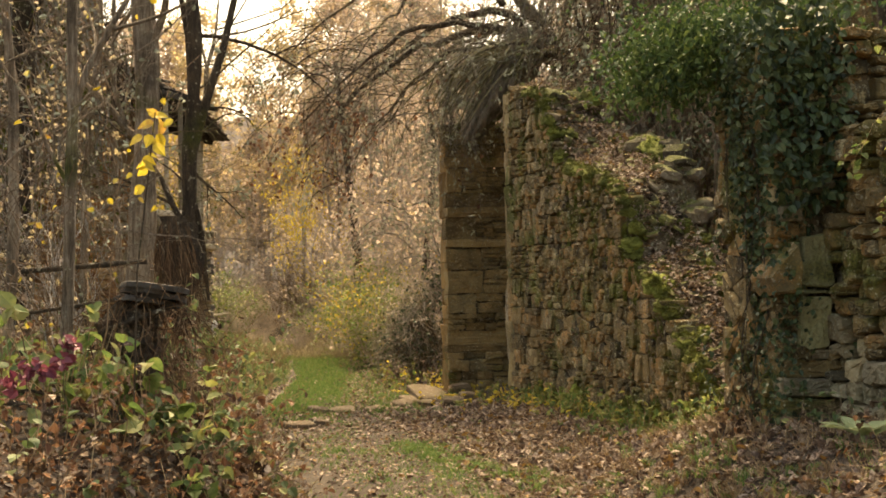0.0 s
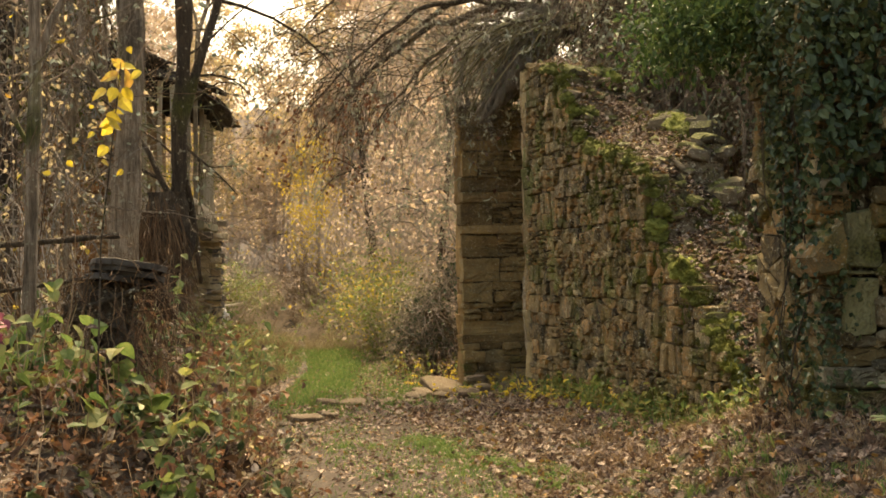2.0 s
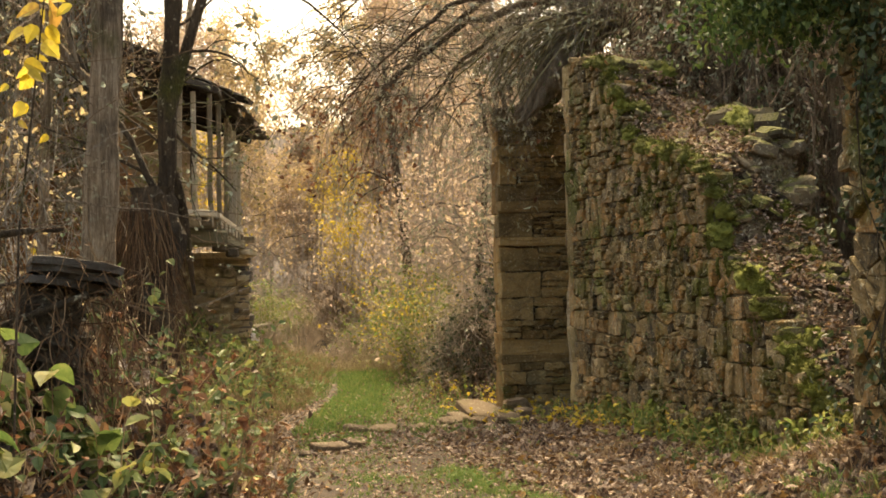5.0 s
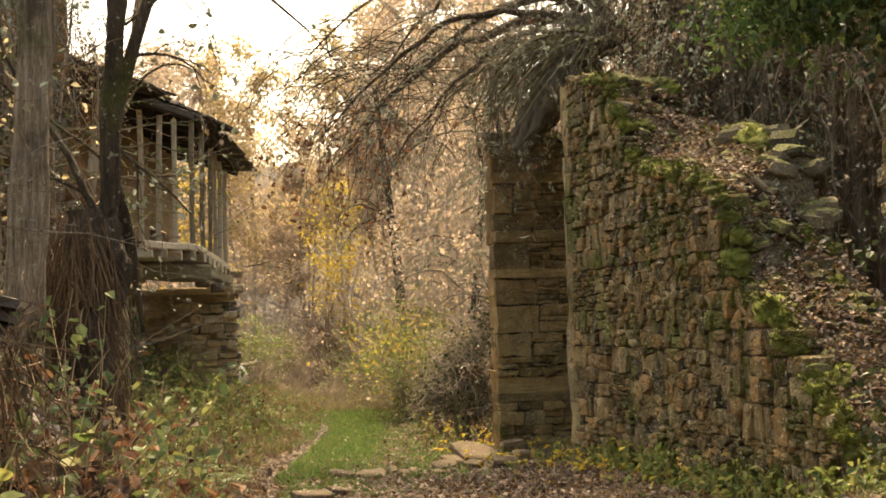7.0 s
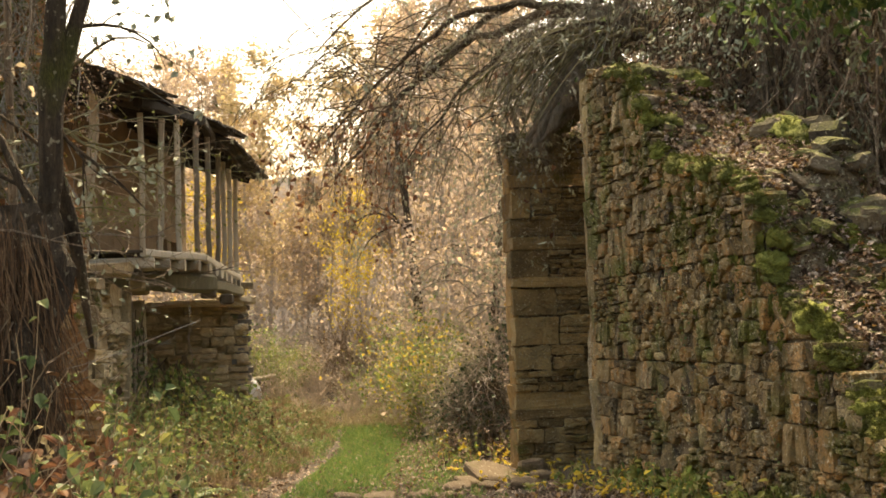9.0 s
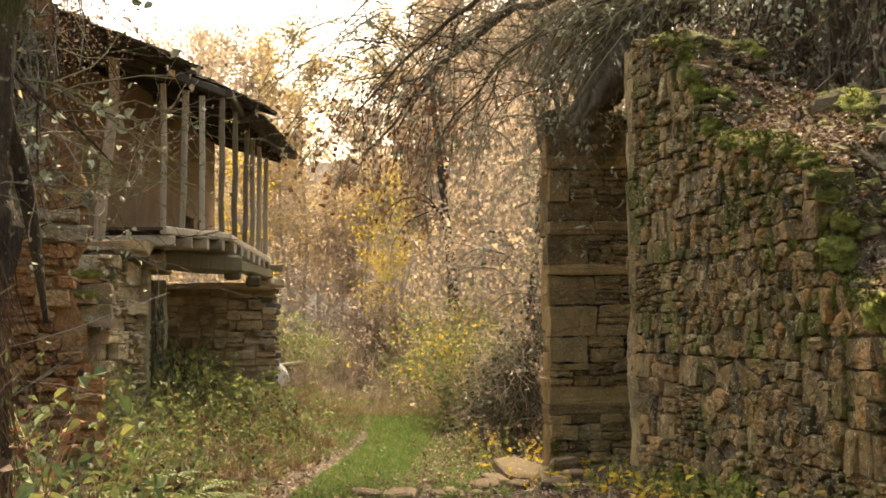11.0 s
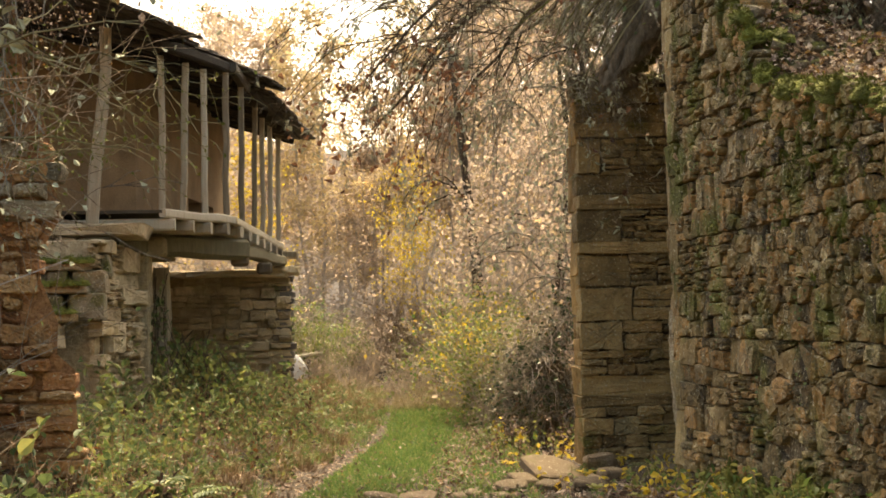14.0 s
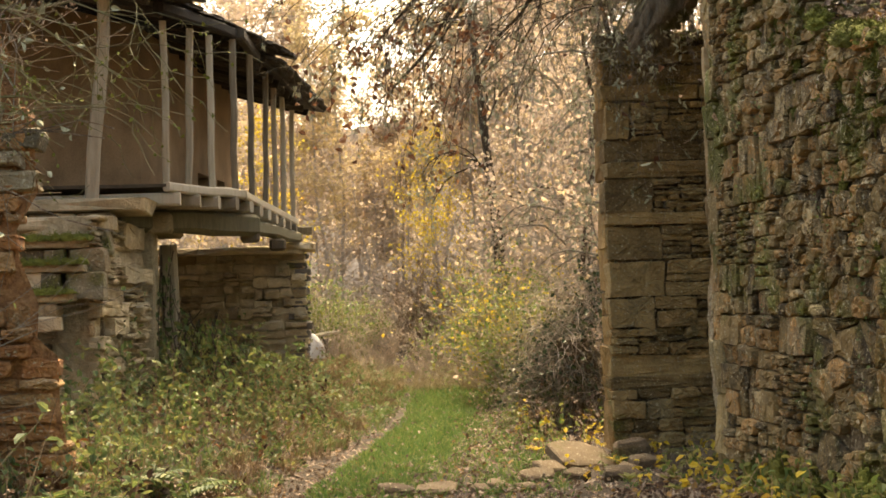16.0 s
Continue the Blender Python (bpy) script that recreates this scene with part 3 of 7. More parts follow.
def build_ground():
    acc = Acc()
    xs = [-400, -120, -50, -22, -12] + [round(-8 + .16 * i, 3) for i in range(101)] + [10, 13, 18, 28, 55, 130, 400]
    ys = [-400, -120, -50, -30, -22, -18.5] + [round(-17 + .2 * i, 3) for i in range(190)] + [22, 24, 27, 31, 37, 46, 60, 90, 160, 400]
    for y in ys:
        for x in xs:
            acc.v.append((x, y, ground_z(max(-14, min(14, x)), max(-22, min(40, y)))))
    w = len(xs)
    for j in range(len(ys) - 1):
        for i in range(w - 1):
            acc.f.append((j * w + i, j * w + i + 1, (j + 1) * w + i + 1, (j + 1) * w + i))
    ob = part("ground", acc, SOIL, smooth=True)
    tagged(ob, "brown earth lane and banks under fallen leaves", "ground", kind="structure")


build_ground()


# ---- broken wall beside the lane ----
FACE_TOP = [(-7.2, .25), (-6.3, .55), (-5.97, .79), (-5.6, 1.0), (-5.3, 1.22), (-4.95, 1.48), (-4.4, 1.68), (-4.22, 2.1), (-4.1, 2.27), (-3.6, 2.43), (-2.75, 2.57), (-2.3, 2.66), (-2.1, 2.86), (-1.82, 3.17), (-1.55, 3.45), (-.1, 3.65), (.1, 3.65)]
BACK_TOP = [(-7.2, .6), (-6.0, 1.0), (-5.2, 1.34), (-4.7, 1.6), (-4.42, 1.86), (-4.02, 2.1), (-3.92, 2.46), (-3.44, 2.63), (-2.56, 2.83), (-1.56, 3.05), (-1.39, 3.26), (0, 3.78), (.1, 3.78)]
WALL_X, WALL_T = 2.5, .78


def top_z(y, s):
    k = smooth(0, 1, s)
    return interp(y, FACE_TOP) * (1 - k) + interp(y, BACK_TOP) * k


def wall_core():
    acc = Acc()
    ys = [-7.2 + 7.18 * i / 90 for i in range(91)]
    cross = [0, .12, .3, .5, .7, .88, 1]
    n = len(cross) + 2
    for y in ys:
        acc.v.append((WALL_X + .032, y, -.2))
        for s in cross:
            z = top_z(y, s) - .05 + .05 * noise.noise(Vector((s * 4, y * 3, 2)))
            acc.v.append((WALL_X + .032 + (WALL_T - .062) * s, y, z))
        acc.v.append((WALL_X + WALL_T - .03, y, -.2))
    for j in range(len(ys) - 1):
        for i in range(n - 1):
            acc.f.append((j * n + i, (j + 1) * n + i, (j + 1) * n + i + 1, j * n + i + 1))
    acc.f.append(tuple(range(n))[::-1])
    acc.f.append(tuple((len(ys) - 1) * n + i for i in range(n)))
    return acc


wall_east = part("wall_east", wall_core(), MORTAR)
tagged(wall_east, "ruined rubble stone wall, broken off in a slope", "wall", kind="structure")
rng = random.Random(11)
WP = facing((WALL_X, 0, 0), -90)
stones = [p for p in random_rubble(rng, .26, 0, 7.1, 3.9) if max(q[1] for q in p) < interp(-sum(q[0] for q in p) / len(p), FACE_TOP) + .05]
set_rubble(wall_east, WP, stones, [STONE], rng, gap=.010, proud=.024, near=lambda p: p[0][0] > 3.4, limit=292)
# dressed quoins at the free end
blocks = []
v = 0.0
while v < 3.6:
    h = rng.uniform(.1, .38)
    w = rng.uniform(.2, .42)
    blocks.append((.07, v, min(w, .3), min(v + h, 3.62)))
    v += h
set_rubble(wall_east, WP, ragged(rng, blocks, .012), [STONE, PIER_STONE], rng, depth=.18, proud=.014, gap=.006, name="quoin")
# narrow strip of edge stones, painted paler where the edge is lit
blocks, v = [], 1.25
while v < 3.6:
    h = min(rng.uniform(.22, .6), 3.62 - v)
    blocks.append((0.0, v, .07, v + h))
    v += h
set_rubble(wall_east, WP, ragged(rng, blocks, .004), [EDGE_STONE], rng, depth=.18, proud=.012, gap=.003, name="edge_stone")

acc = Acc()
knobbly(acc, [(2.6, -.02, -.1), (2.57, -.02, .5), (2.535, -.02, 1.0), (2.52, -.02, 1.42)], [.075, .06, .05, .045], rng, 10, .3, 8)
part("worn_jamb", acc, LICHEN_STONE, wall_east, "pale lichen-crusted jamb")

# ---- pier beyond the gap ----
pier = part("wall_pier", Acc(), MORTAR)
acc = Acc()
box(acc, (2.53, 3.17, -.3), (4.6, 3.5, 3.5))
pier.data = acc.mesh("pier_core", MORTAR)
tagged(pier, "tall ochre stone wall end of flat coursed blocks", "wall", kind="structure")
rng = random.Random(5)
set_rubble(pier, facing((2.47, 3.12, 0), 0), worn(rng, mixed_courses(rng, 0, .02, 1.5, 3.55), .008), [PIER_STONE], rng, depth=.2, proud=.04, gap=.009)
# left side of the pier, in its painted lit colour
blocks, v = [], .05
while v < 3.45:
    h = min(rng.uniform(.14, .42), 3.5 - v)
    blocks.append((0, v, .35, v + h))
    v += h
set_rubble(pier, facing((2.47, 3.52, 0), -90), ragged(rng, blocks), [LIT_OCHRE_EDGE], rng, depth=.16, proud=.006, gap=.006)


# ---- top of the broken wall: slabs, moss, litter ----
rng = random.Random(21)
slab_kinds = [stone_mesh("slab", DEBRIS, rng, .22) for _ in range(10)]
for i in range(250):
    y = -rng.uniform(.1, 6.7)
    s = rng.uniform(.02, 1)
    w, d, h = rng.uniform(.06, .19), rng.uniform(.06, .15), rng.uniform(.03, .08)
    z = top_z(y, s) - rng.uniform(.0, .04)
    part("slab", rng.choice(slab_kinds), None, wall_east, m=pose(WALL_X + .04 + s * (WALL_T - .06), y, z, rng.gauss(18, 16), rng.gauss(-12, 16), rng.uniform(-90, 90)) @ Matrix.Diagonal((w, d, h, 1)))
for y, s, w, d, h, rx in ((-3.2, .38, .3, .22, .06, 20), (-3.5, .92, .42, .3, .17, 6), (-3.75, .9, .34, .3, .12, 9), (-3.92, .86, .38, .26, .11, 2), (-4.05, .92, .3, .3, .13, 12), (-2.9, .9, .36, .32, .17, 8), (-1.1, .8, .42, .36, .14, 10), (-.9, .25, .34, .26, .09, 14), (-1.7, .2, .3, .22, .08, 16)):
    for k in range(4):
        yy, ss = y + rng.uniform(-.14, .14), min(1, max(0, s + rng.uniform(-.2, .2)))
        part("slab", rng.choice(slab_kinds), None, wall_east, m=pose(WALL_X + .05 + ss * .7, yy, top_z(yy, ss) + h * rng.uniform(-.3, .5), rx + rng.gauss(0, 8), -7 + rng.gauss(0, 8), rng.uniform(-60, 60)) @ Matrix.Diagonal((w * rng.uniform(.4, .75), d * rng.uniform(.45, .8), h * rng.uniform(.6, 1.2), 1)))


def mound(acc, c, rx, ry, rz, rng, n=22, tilt=None, fuzz=0, rough=.35):
    """A soft uneven cushion, with short blades where it is moss."""
    base = len(acc.v)
    off = rv(rng, 20)
    rings = 8
    for j in range(rings + 1):
        a = (math.pi / 2) * j / rings
        for i in range(n):
            b = 2 * math.pi * i / n
            p = Vector((math.cos(b) * math.sin(a), math.sin(b) * math.sin(a), math.cos(a) - .25))
            k = 1 + rough * noise.noise(p * 2.3 + off) + rough * .6 * noise.noise(p * 6 + off) + rough * .3 * noise.noise(p * 15 + off)
            q = Vector((p.x * rx * k, p.y * ry * k, p.z * rz * k))
            if tilt:
                q = tilt @ q
            acc.v.append(tuple(Vector(c) + q))
    for j in range(rings):
        for i in range(n):
            k = (i + 1) % n
            acc.f.append((base + j * n + i, base + (j + 1) * n + i, base + (j + 1) * n + k, base + j * n + k))
    for i in range(fuzz):
        p = Vector(acc.v[base + rng.randrange(n * rings)])
        d = (p - Vector(c)).normalized() + rv(rng, .5)
        flake(acc, p + rv(rng, .01), d, rv(rng), rng.uniform(.01, .03), .35)


for i in range(26):
    x, y, r = rng.uniform(2.5, 3.6), rng.uniform(3.0, 3.45), rng.uniform(.05, .12)
    part("slab", rng.choice(slab_kinds), None, pier, m=pose(x, y, 3.52 + rng.uniform(0, .06), -90 + rng.gauss(0, 12), rng.gauss(0, 8), rng.uniform(-60, 60)) @ Matrix.Diagonal((r * 2.4, r * .7, r * 2, 1)))
    if i % 2 == 0:
        acc = Acc()
        mound(acc, (x, y - .04, 3.54), r, r * .8, r * .8, rng, n=14, fuzz=120, rough=.6)
        part("moss", acc, MOSS, pier, smooth=True)
SLOPE = Matrix.Rotation(radians(26), 4, "X") @ Matrix.Rotation(radians(-16), 4, "Y")
for i in range(230):
    y = -rng.uniform(.8, 6.6)
    s = rng.choice((.04, .06, .08, .1, .14, .2, .3, .5, .75, .9, .95))
    if .15 < s < .7 and rng.random() < .6:
        continue
    if -5.4 < y < -3.6 and s > .2 and rng.random() < .7:
        continue
    r = rng.uniform(.025, .07) * (1.35 if rng.random() < .2 else 1)
    acc = Acc()
    mound(acc, (WALL_X + s * .75, y, top_z(y, s) - .012), r * 1.15, r * 1.3, r * .75, rng, n=14, tilt=SLOPE, fuzz=90, rough=.6)
    part("moss", acc, BRIGHT_MOSS if rng.random() < .22 else MOSS, wall_east, smooth=True)
# a broken row of cushions along the front edge
y = -1.0
while y > -6.5:
    y -= rng.uniform(.05, .13)
    if rng.random() < .28:
        continue
    r = rng.uniform(.03, .08)
    acc = Acc()
    mound(acc, (WALL_X + rng.uniform(-.01, .09), y, interp(y, FACE_TOP) + rng.uniform(-.03, .02)), r, r * rng.uniform(1, 1.5), r * rng.uniform(.7, 1), rng, n=16, tilt=SLOPE, fuzz=170, rough=.55)
    part("moss", acc, BRIGHT_MOSS if rng.random() < .28 else MOSS, wall_east, smooth=True)
# cushions on the high stones along the back edge
for y, s, r in ((-2.75, .86, .1), (-2.95, .9, .12), (-3.15, .84, .11), (-3.35, .92, .13), (-3.5, .85, .09), (-1.2, .85, .12), (-.95, .8, .1)):
    acc = Acc()
    mound(acc, (WALL_X + s * .75, y, top_z(y, s) + .06), r, r * 1.3, r * .6, rng, n=18, tilt=SLOPE, fuzz=240, rough=.5)
    part("moss", acc, BRIGHT_MOSS if r > .1 else MOSS, wall_east, smooth=True)
# shaggy moss along the foot
for i in range(52):
    y = -rng.uniform(.9, 6.6)
    acc = Acc()
    mound(acc, (WALL_X - .02, y, ground_z(WALL_X, y) + rng.uniform(-.02, .14)), rng.uniform(.04, .09), rng.uniform(.06, .16), rng.uniform(.06, .16), rng, n=14, fuzz=150, rough=.7)
    part("moss", acc, BRIGHT_MOSS if rng.random() < .4 else MOSS, wall_east, smooth=True)
# moss running down the face
for i in range(170):
    y = -rng.triangular(.6, 6.4, 3.2)
    z = interp(y, FACE_TOP) - rng.uniform(0, .1) - abs(rng.gauss(0, .42))
    if z < .3:
        continue
    acc = Acc()
    mound(acc, (WALL_X + .012, y, z), rng.uniform(.02, .09), rng.uniform(.012, .04), rng.uniform(.014, .028), rng, n=10, tilt=Matrix.Rotation(radians(-90), 4, "Y"), fuzz=36, rough=.7)
    part("moss", acc, MOSS, wall_east, smooth=True)


def litter_at(acc, x, y, z, rng, size, flat=.35):
    n = (Vector((0, 0, 1)) + rv(rng, flat)).normalized()
    d = n.cross(rv(rng)).normalized()
    if size < .055:
        flake(acc, (x, y, z), d, n, size, rng.uniform(.5, .8))
        return
    leaf(acc, (x, y, z), d, n, size, rng.uniform(.5, .8), rng.uniform(.02, .25))


acc = Acc()
for i in range(12000):
    y = -rng.uniform(.0, 6.9)
    s = rng.uniform(.08, 1)
    if noise.noise(Vector((s * 3, y * 2.2, 4))) < -.4:
        continue
    litter_at(acc, WALL_X + .02 + s * .74, y, top_z(y, s) + rng.uniform(-.01, .05), rng, rng.uniform(.02, .06), .5)
wall_leaves = part("fallen_leaves", acc, LITTER)
tagged(wall_leaves, "dry brown leaves lying on the wall top", "leaves", kind="stuff")


# ---- ruin by the ivy ----
wall_ivy = part("wall_near", Acc(), MORTAR)
acc = Acc()
box(acc, (2.12, -8.3, -.1), (3.6, -7.5, 3.0))
box(acc, (2.5, -9.3, -.1), (3.8, -8.3, 2.35))
wall_ivy.data = acc.mesh("near_core", MORTAR)
tagged(wall_ivy, "ruined stone wall corner overgrown with ivy", "wall", kind="structure")
rng = random.Random(31)
front = worn(rng, masonry(rng, 0, .1, 1.46, 3.0, ((.14, .08), (.2, .11), (.26, .15), (.12, .06)), (.5, .34), .018), .01)
set_rubble(wall_ivy, facing((2.07, -8.36, 0), 0), [p for p in front if p[0][0] < .38 and not (.1 < p[0][0] and 1.1 < p[0][1] < 1.88)], [STONE, STONE, GREY_STONE], rng, proud=.05, limit=120, bevel=3)
set_rubble(wall_ivy, facing((2.07, -8.36, 0), 0), [p for p in front if p[0][0] >= .38], [GREY_STONE, PALE_STONE, STONE], rng, proud=.1, limit=160, bevel=5)
set_rubble(wall_ivy, facing((2.07, -7.5, 0), -90), rubble(rng, 0, .1, .85, 3.0, .15, .1), [STONE], rng, limit=80)
set_rubble(wall_ivy, facing((2.45, -9.36, 0), 0), worn(rng, masonry(rng, 0, .1, 1.3, 2.4, ((.12, .09), (.16, .12), (.1, .06), (.2, .14)), (.4, .3), .02), .014), [GREY_STONE, PALE_STONE], rng, proud=.08, limit=110, bevel=4)
set_rubble(wall_ivy, facing((2.45, -8.36, 0), -90), worn(rng, masonry(rng, 0, .1, 1.0, 2.4, ((.14, .1), (.2, .13)), (.4, .3), .02), .014), [GREY_STONE, PALE_STONE], rng, proud=.08, limit=60, bevel=4)
set_rubble(wall_ivy, facing((2.07, -8.39, 0), 0), ragged(rng, [(.14, 1.475, .35, 1.78), (.13, 1.09, .33, 1.42), (.12, 1.43, .38, 1.465)], .02), [PLASTER], rng, depth=.2, proud=.015, gap=.012, name="dressed_block", bevel=3)
# corbel stone broken off at its end
acc = Acc()
corbel = [(1.96, 1.53), (2.01, 1.59), (2.09, 1.66), (2.16, 1.73), (2.2, 1.6), (2.19, 1.44), (2.02, 1.42)]
for y, k in ((-8.2, 1), (-8.44, 1), (-8.49, .86)):
    for x, z in corbel:
        acc.v.append((2.1 + (x - 2.1) * k + rng.uniform(-.012, .012), y + rng.uniform(-.012, .012), 1.56 + (z - 1.56) * k + rng.uniform(-.008, .008)))
for r in range(2):
    for q in range(7):
        acc.f.append((r * 7 + q, r * 7 + (q + 1) % 7, r * 7 + 7 + (q + 1) % 7, r * 7 + 7 + q))
acc.f.append(tuple(14 + q for q in range(7)))
part("corbel", acc, STONE_JOIN, wall_ivy, "ochre corbel stone broken off at its end")


# ---- ruined inner walls behind ----
inner = part("wall_inner", Acc(), MORTAR)
acc = Acc()
box(acc, (5.6, -6, -.1), (6.2, 3.6, 4.6))
inner.data = acc.mesh("inner_core", MORTAR)
tagged(inner, "ruined brown stone wall inside the roofless house", "wall", kind="structure")
rng = random.Random(41)
blocks = []
cells(rng, 0, 1.0, 8.5, 4.7, .36, .2, blocks)
set_rubble(inner, facing((5.55, 3.5, 0), -90), ragged(rng, blocks, .03), [PIER_STONE], rng, depth=.2, limit=200)


# ---- red wall and steps ----
RED_EDGE = [(-.2, -1.3), (.3, -1.4), (.78, -1.5), (1.12, -1.51), (1.22, -1.62), (1.42, -1.61), (1.7, -1.72), (1.85, -1.72), (2.05, -1.6), (2.4, -1.62), (2.7, -1.69), (3.1, -1.84), (3.9, -1.88), (4.7, -1.9)]
acc = Acc()
for z, x in RED_EDGE:
    acc.v += [(-5.5, -.82, z), (x + .0, -.84, z), (x - .3, -.2, z), (-5.5, -.2, z)]
for r in range(len(RED_EDGE) - 1):
    for q in range(4):
        acc.f.append((r * 4 + q, r * 4 + (q + 1) % 4, r * 4 + 4 + (q + 1) % 4, r * 4 + 4 + q))
acc.f.append(tuple(len(acc.v) - 4 + q for q in range(4)))
red_wall = part("wall_west", acc, RED_EARTH)
tagged(red_wall, "reddish rubble stone wall with mossy top courses", "wall", kind="structure")
rng = random.Random(51)


def red_side(p):
    u, v = max(q[0] for q in p), sum(q[1] for q in p) / len(p)
    return u - 5.5 < interp(v, RED_EDGE) + .03 + .03 * noise.noise(Vector((0, v * 5, 3)))


low = [p for p in worn(rng, masonry(rng, 1.6, .05, 4.4, 2.2, ((.17, .09), (.22, .12), (.14, .07), (.3, .12)), (.5, .3), .018), .012) if red_side(p)]
high = [p for p in worn(rng, masonry(rng, 1.6, 2.2, 4.2, 4.65, ((.17, .09), (.2, .11), (.13, .07), (.26, .1)), (.5, .3), .018), .012) if red_side(p)]
set_rubble(red_wall, facing((-5.5, -.88, 0), 0), low, [RED_STONE], rng, proud=.045, gap=.014, bevel=2.5, limit=180, near=lambda p: -p[0][0])
set_rubble(red_wall, facing((-5.5, -.88, 0), 0), high, [GREY_STONE, LICHEN_STONE, RED_STONE], rng, proud=.05, gap=.006, bevel=3, limit=110, near=lambda p: -p[0][0])

set_rubble(red_wall, facing((-5.5, -.88, 0), 0), ragged(rng, [(3.55, 2.06, 3.9, 2.19), (3.68, 2.3, 3.92, 2.42)], .025), [GREY_STONE], rng, depth=.25, proud=.05, name="quoin", bevel=3)

stair = thing("stone_stair", (-2.2, 3.5, 0))
tagged(stair, "mossy stone slab steps up to the balcony", "stair")
rng = random.Random(52)
for y, z, x1, d, green in ((4.05, 1.26, -2.25, .3, 0), (4.3, 1.5, -2.17, .3, 1), (4.5, 1.77, -2.08, .3, 1), (4.72, 2.0, -2.05, .34, 1), (5.0, 2.2, -1.87, .5, 0), (5.3, 2.39, -1.56, 1.0, 0)):
    h = .1 if green else .14
    me = stone_mesh("step", PIER_PALE, rng, .05)
    part("step", me, None, stair, m=pose((-3.4 + x1) / 2 + 2.2, y + d / 2 - 3.5, z, 0, 0, rng.uniform(-2, 2)) @ Matrix.Diagonal((x1 + 3.4, d, h, 1)))
    if green:
        acc = Acc()
        x = x1 - .04
        while x > -2.75:
            mound(acc, (x + 2.2, y - 3.5 + rng.uniform(-.01, .02), z + .035), rng.uniform(.05, .08), .06, rng.uniform(.045, .07), rng, n=14, fuzz=60, rough=.5)
            x -= rng.uniform(.05, .09)
        part("moss", acc, BRIGHT_MOSS, stair, smooth=True)
    if z > 1.4:
        set_rubble(stair, Matrix.Translation((-3.0 + 2.2, y + .06 - 3.5, 0)), ragged(rng, [(a, z - .3, a + .2 + .15 * (k % 2), z - h * .5) for k, a in enumerate((0, .22, .5, .72)) if a + .1 < x1 + 2.95], .02), [GREY_STONE, PIER_PALE], rng, depth=.3, proud=.04, bevel=3)
set_rubble(stair, Matrix.Translation((-3.2 + 2.2, 4.98 - 3.5, 0)), worn(rng, rubble(rng, 0, 0, 1.16, 2.05, .26, .15), .014), [PALE_STONE, GREY_STONE, PIER_PALE], rng, depth=.2, proud=.06, gap=.01, bevel=3)
acc = Acc()
box(acc, (-3.6 + 2.2, 5.05 - 3.5, -.2), (-2.0 + 2.2, 6.0 - 3.5, 2.1))
part("stair_core", acc, MORTAR, stair)

# ---- house with the balcony ----
house = thing("house", (-2.5, 9, 0))
tagged(house, "derelict stone and mud house with wooden balcony and slate roof", "house")
HO = Vector((-2.5, 9, 0))


def hp(x, y, z):
    return Vector((x, y, z)) - HO


rng = random.Random(61)


def prism(acc, pts, z0, z1):
    """A wall standing on a closed outline."""
    b = len(acc.v)
    n = len(pts)
    for z in (z0, z1):
        acc.v += [tuple(hp(x, y, z)) for x, y in pts]
    for i in range(n):
        j = (i + 1) % n
        acc.f.append((b + i, b + j, b + n + j, b + n + i))
    acc.f.append(tuple(b + i for i in range(n))[::-1])
    acc.f.append(tuple(b + n + i for i in range(n)))


# lower front wall: pale rubble, between stair and doorway
acc = Acc()
prism(acc, [(-2.06, 4.84), (-1.82, 7.1), (-1.86, 7.75), (-3.6, 7.75), (-3.4, 5.3)], -.2, 2.25)
lower = part("lower_wall", acc, PALE_EARTH, house)
W1 = Vector((-1.74 + 2.04, 7.1 - 4.76, 0))
ang = math.degrees(math.atan2(W1.y, W1.x))
set_rubble(lower, Matrix.Translation(hp(-2.04, 4.76, 0)) @ pose(0, 0, 0, 0, 0, ang), worn(rng, masonry(rng, 0, 0, W1.length - .25, 2.25, ((.4, .09), (.6, .14), (.8, .22), (.45, .06)), (1.2, .5), .025), .02), [PALE_STONE, PALE_STONE, PIER_PALE], rng, depth=.06, proud=.06, gap=.012, limit=200, bevel=3)
acc = Acc()
box(acc, tuple(hp(-1.95, 7.0, -.2)), tuple(hp(-1.7, 7.5, 2.2)), bev=.02)
part("door_jamb", acc, PALE_EARTH, house, "pale upright stone door jamb")
acc = Acc()
beam(acc, hp(-1.62, 8.3, -.1), hp(-1.66, 8.3, 2.1), .2, .2, rng)
part("door_post", acc, WOOD, house)
acc = Acc()
box(acc, tuple(hp(-2.0, 6.95, 2.18)), tuple(hp(-1.5, 8.6, 2.4)), bev=.03)
part("lintel", acc, PALE_STONE, house)
acc = Acc()
prism(acc, [(-3.6, 7.9), (-3.4, 7.9), (-2.4, 14.4), (-2.6, 14.4)], -.2, 2.5)
part("back_wall", acc, MUD, house)

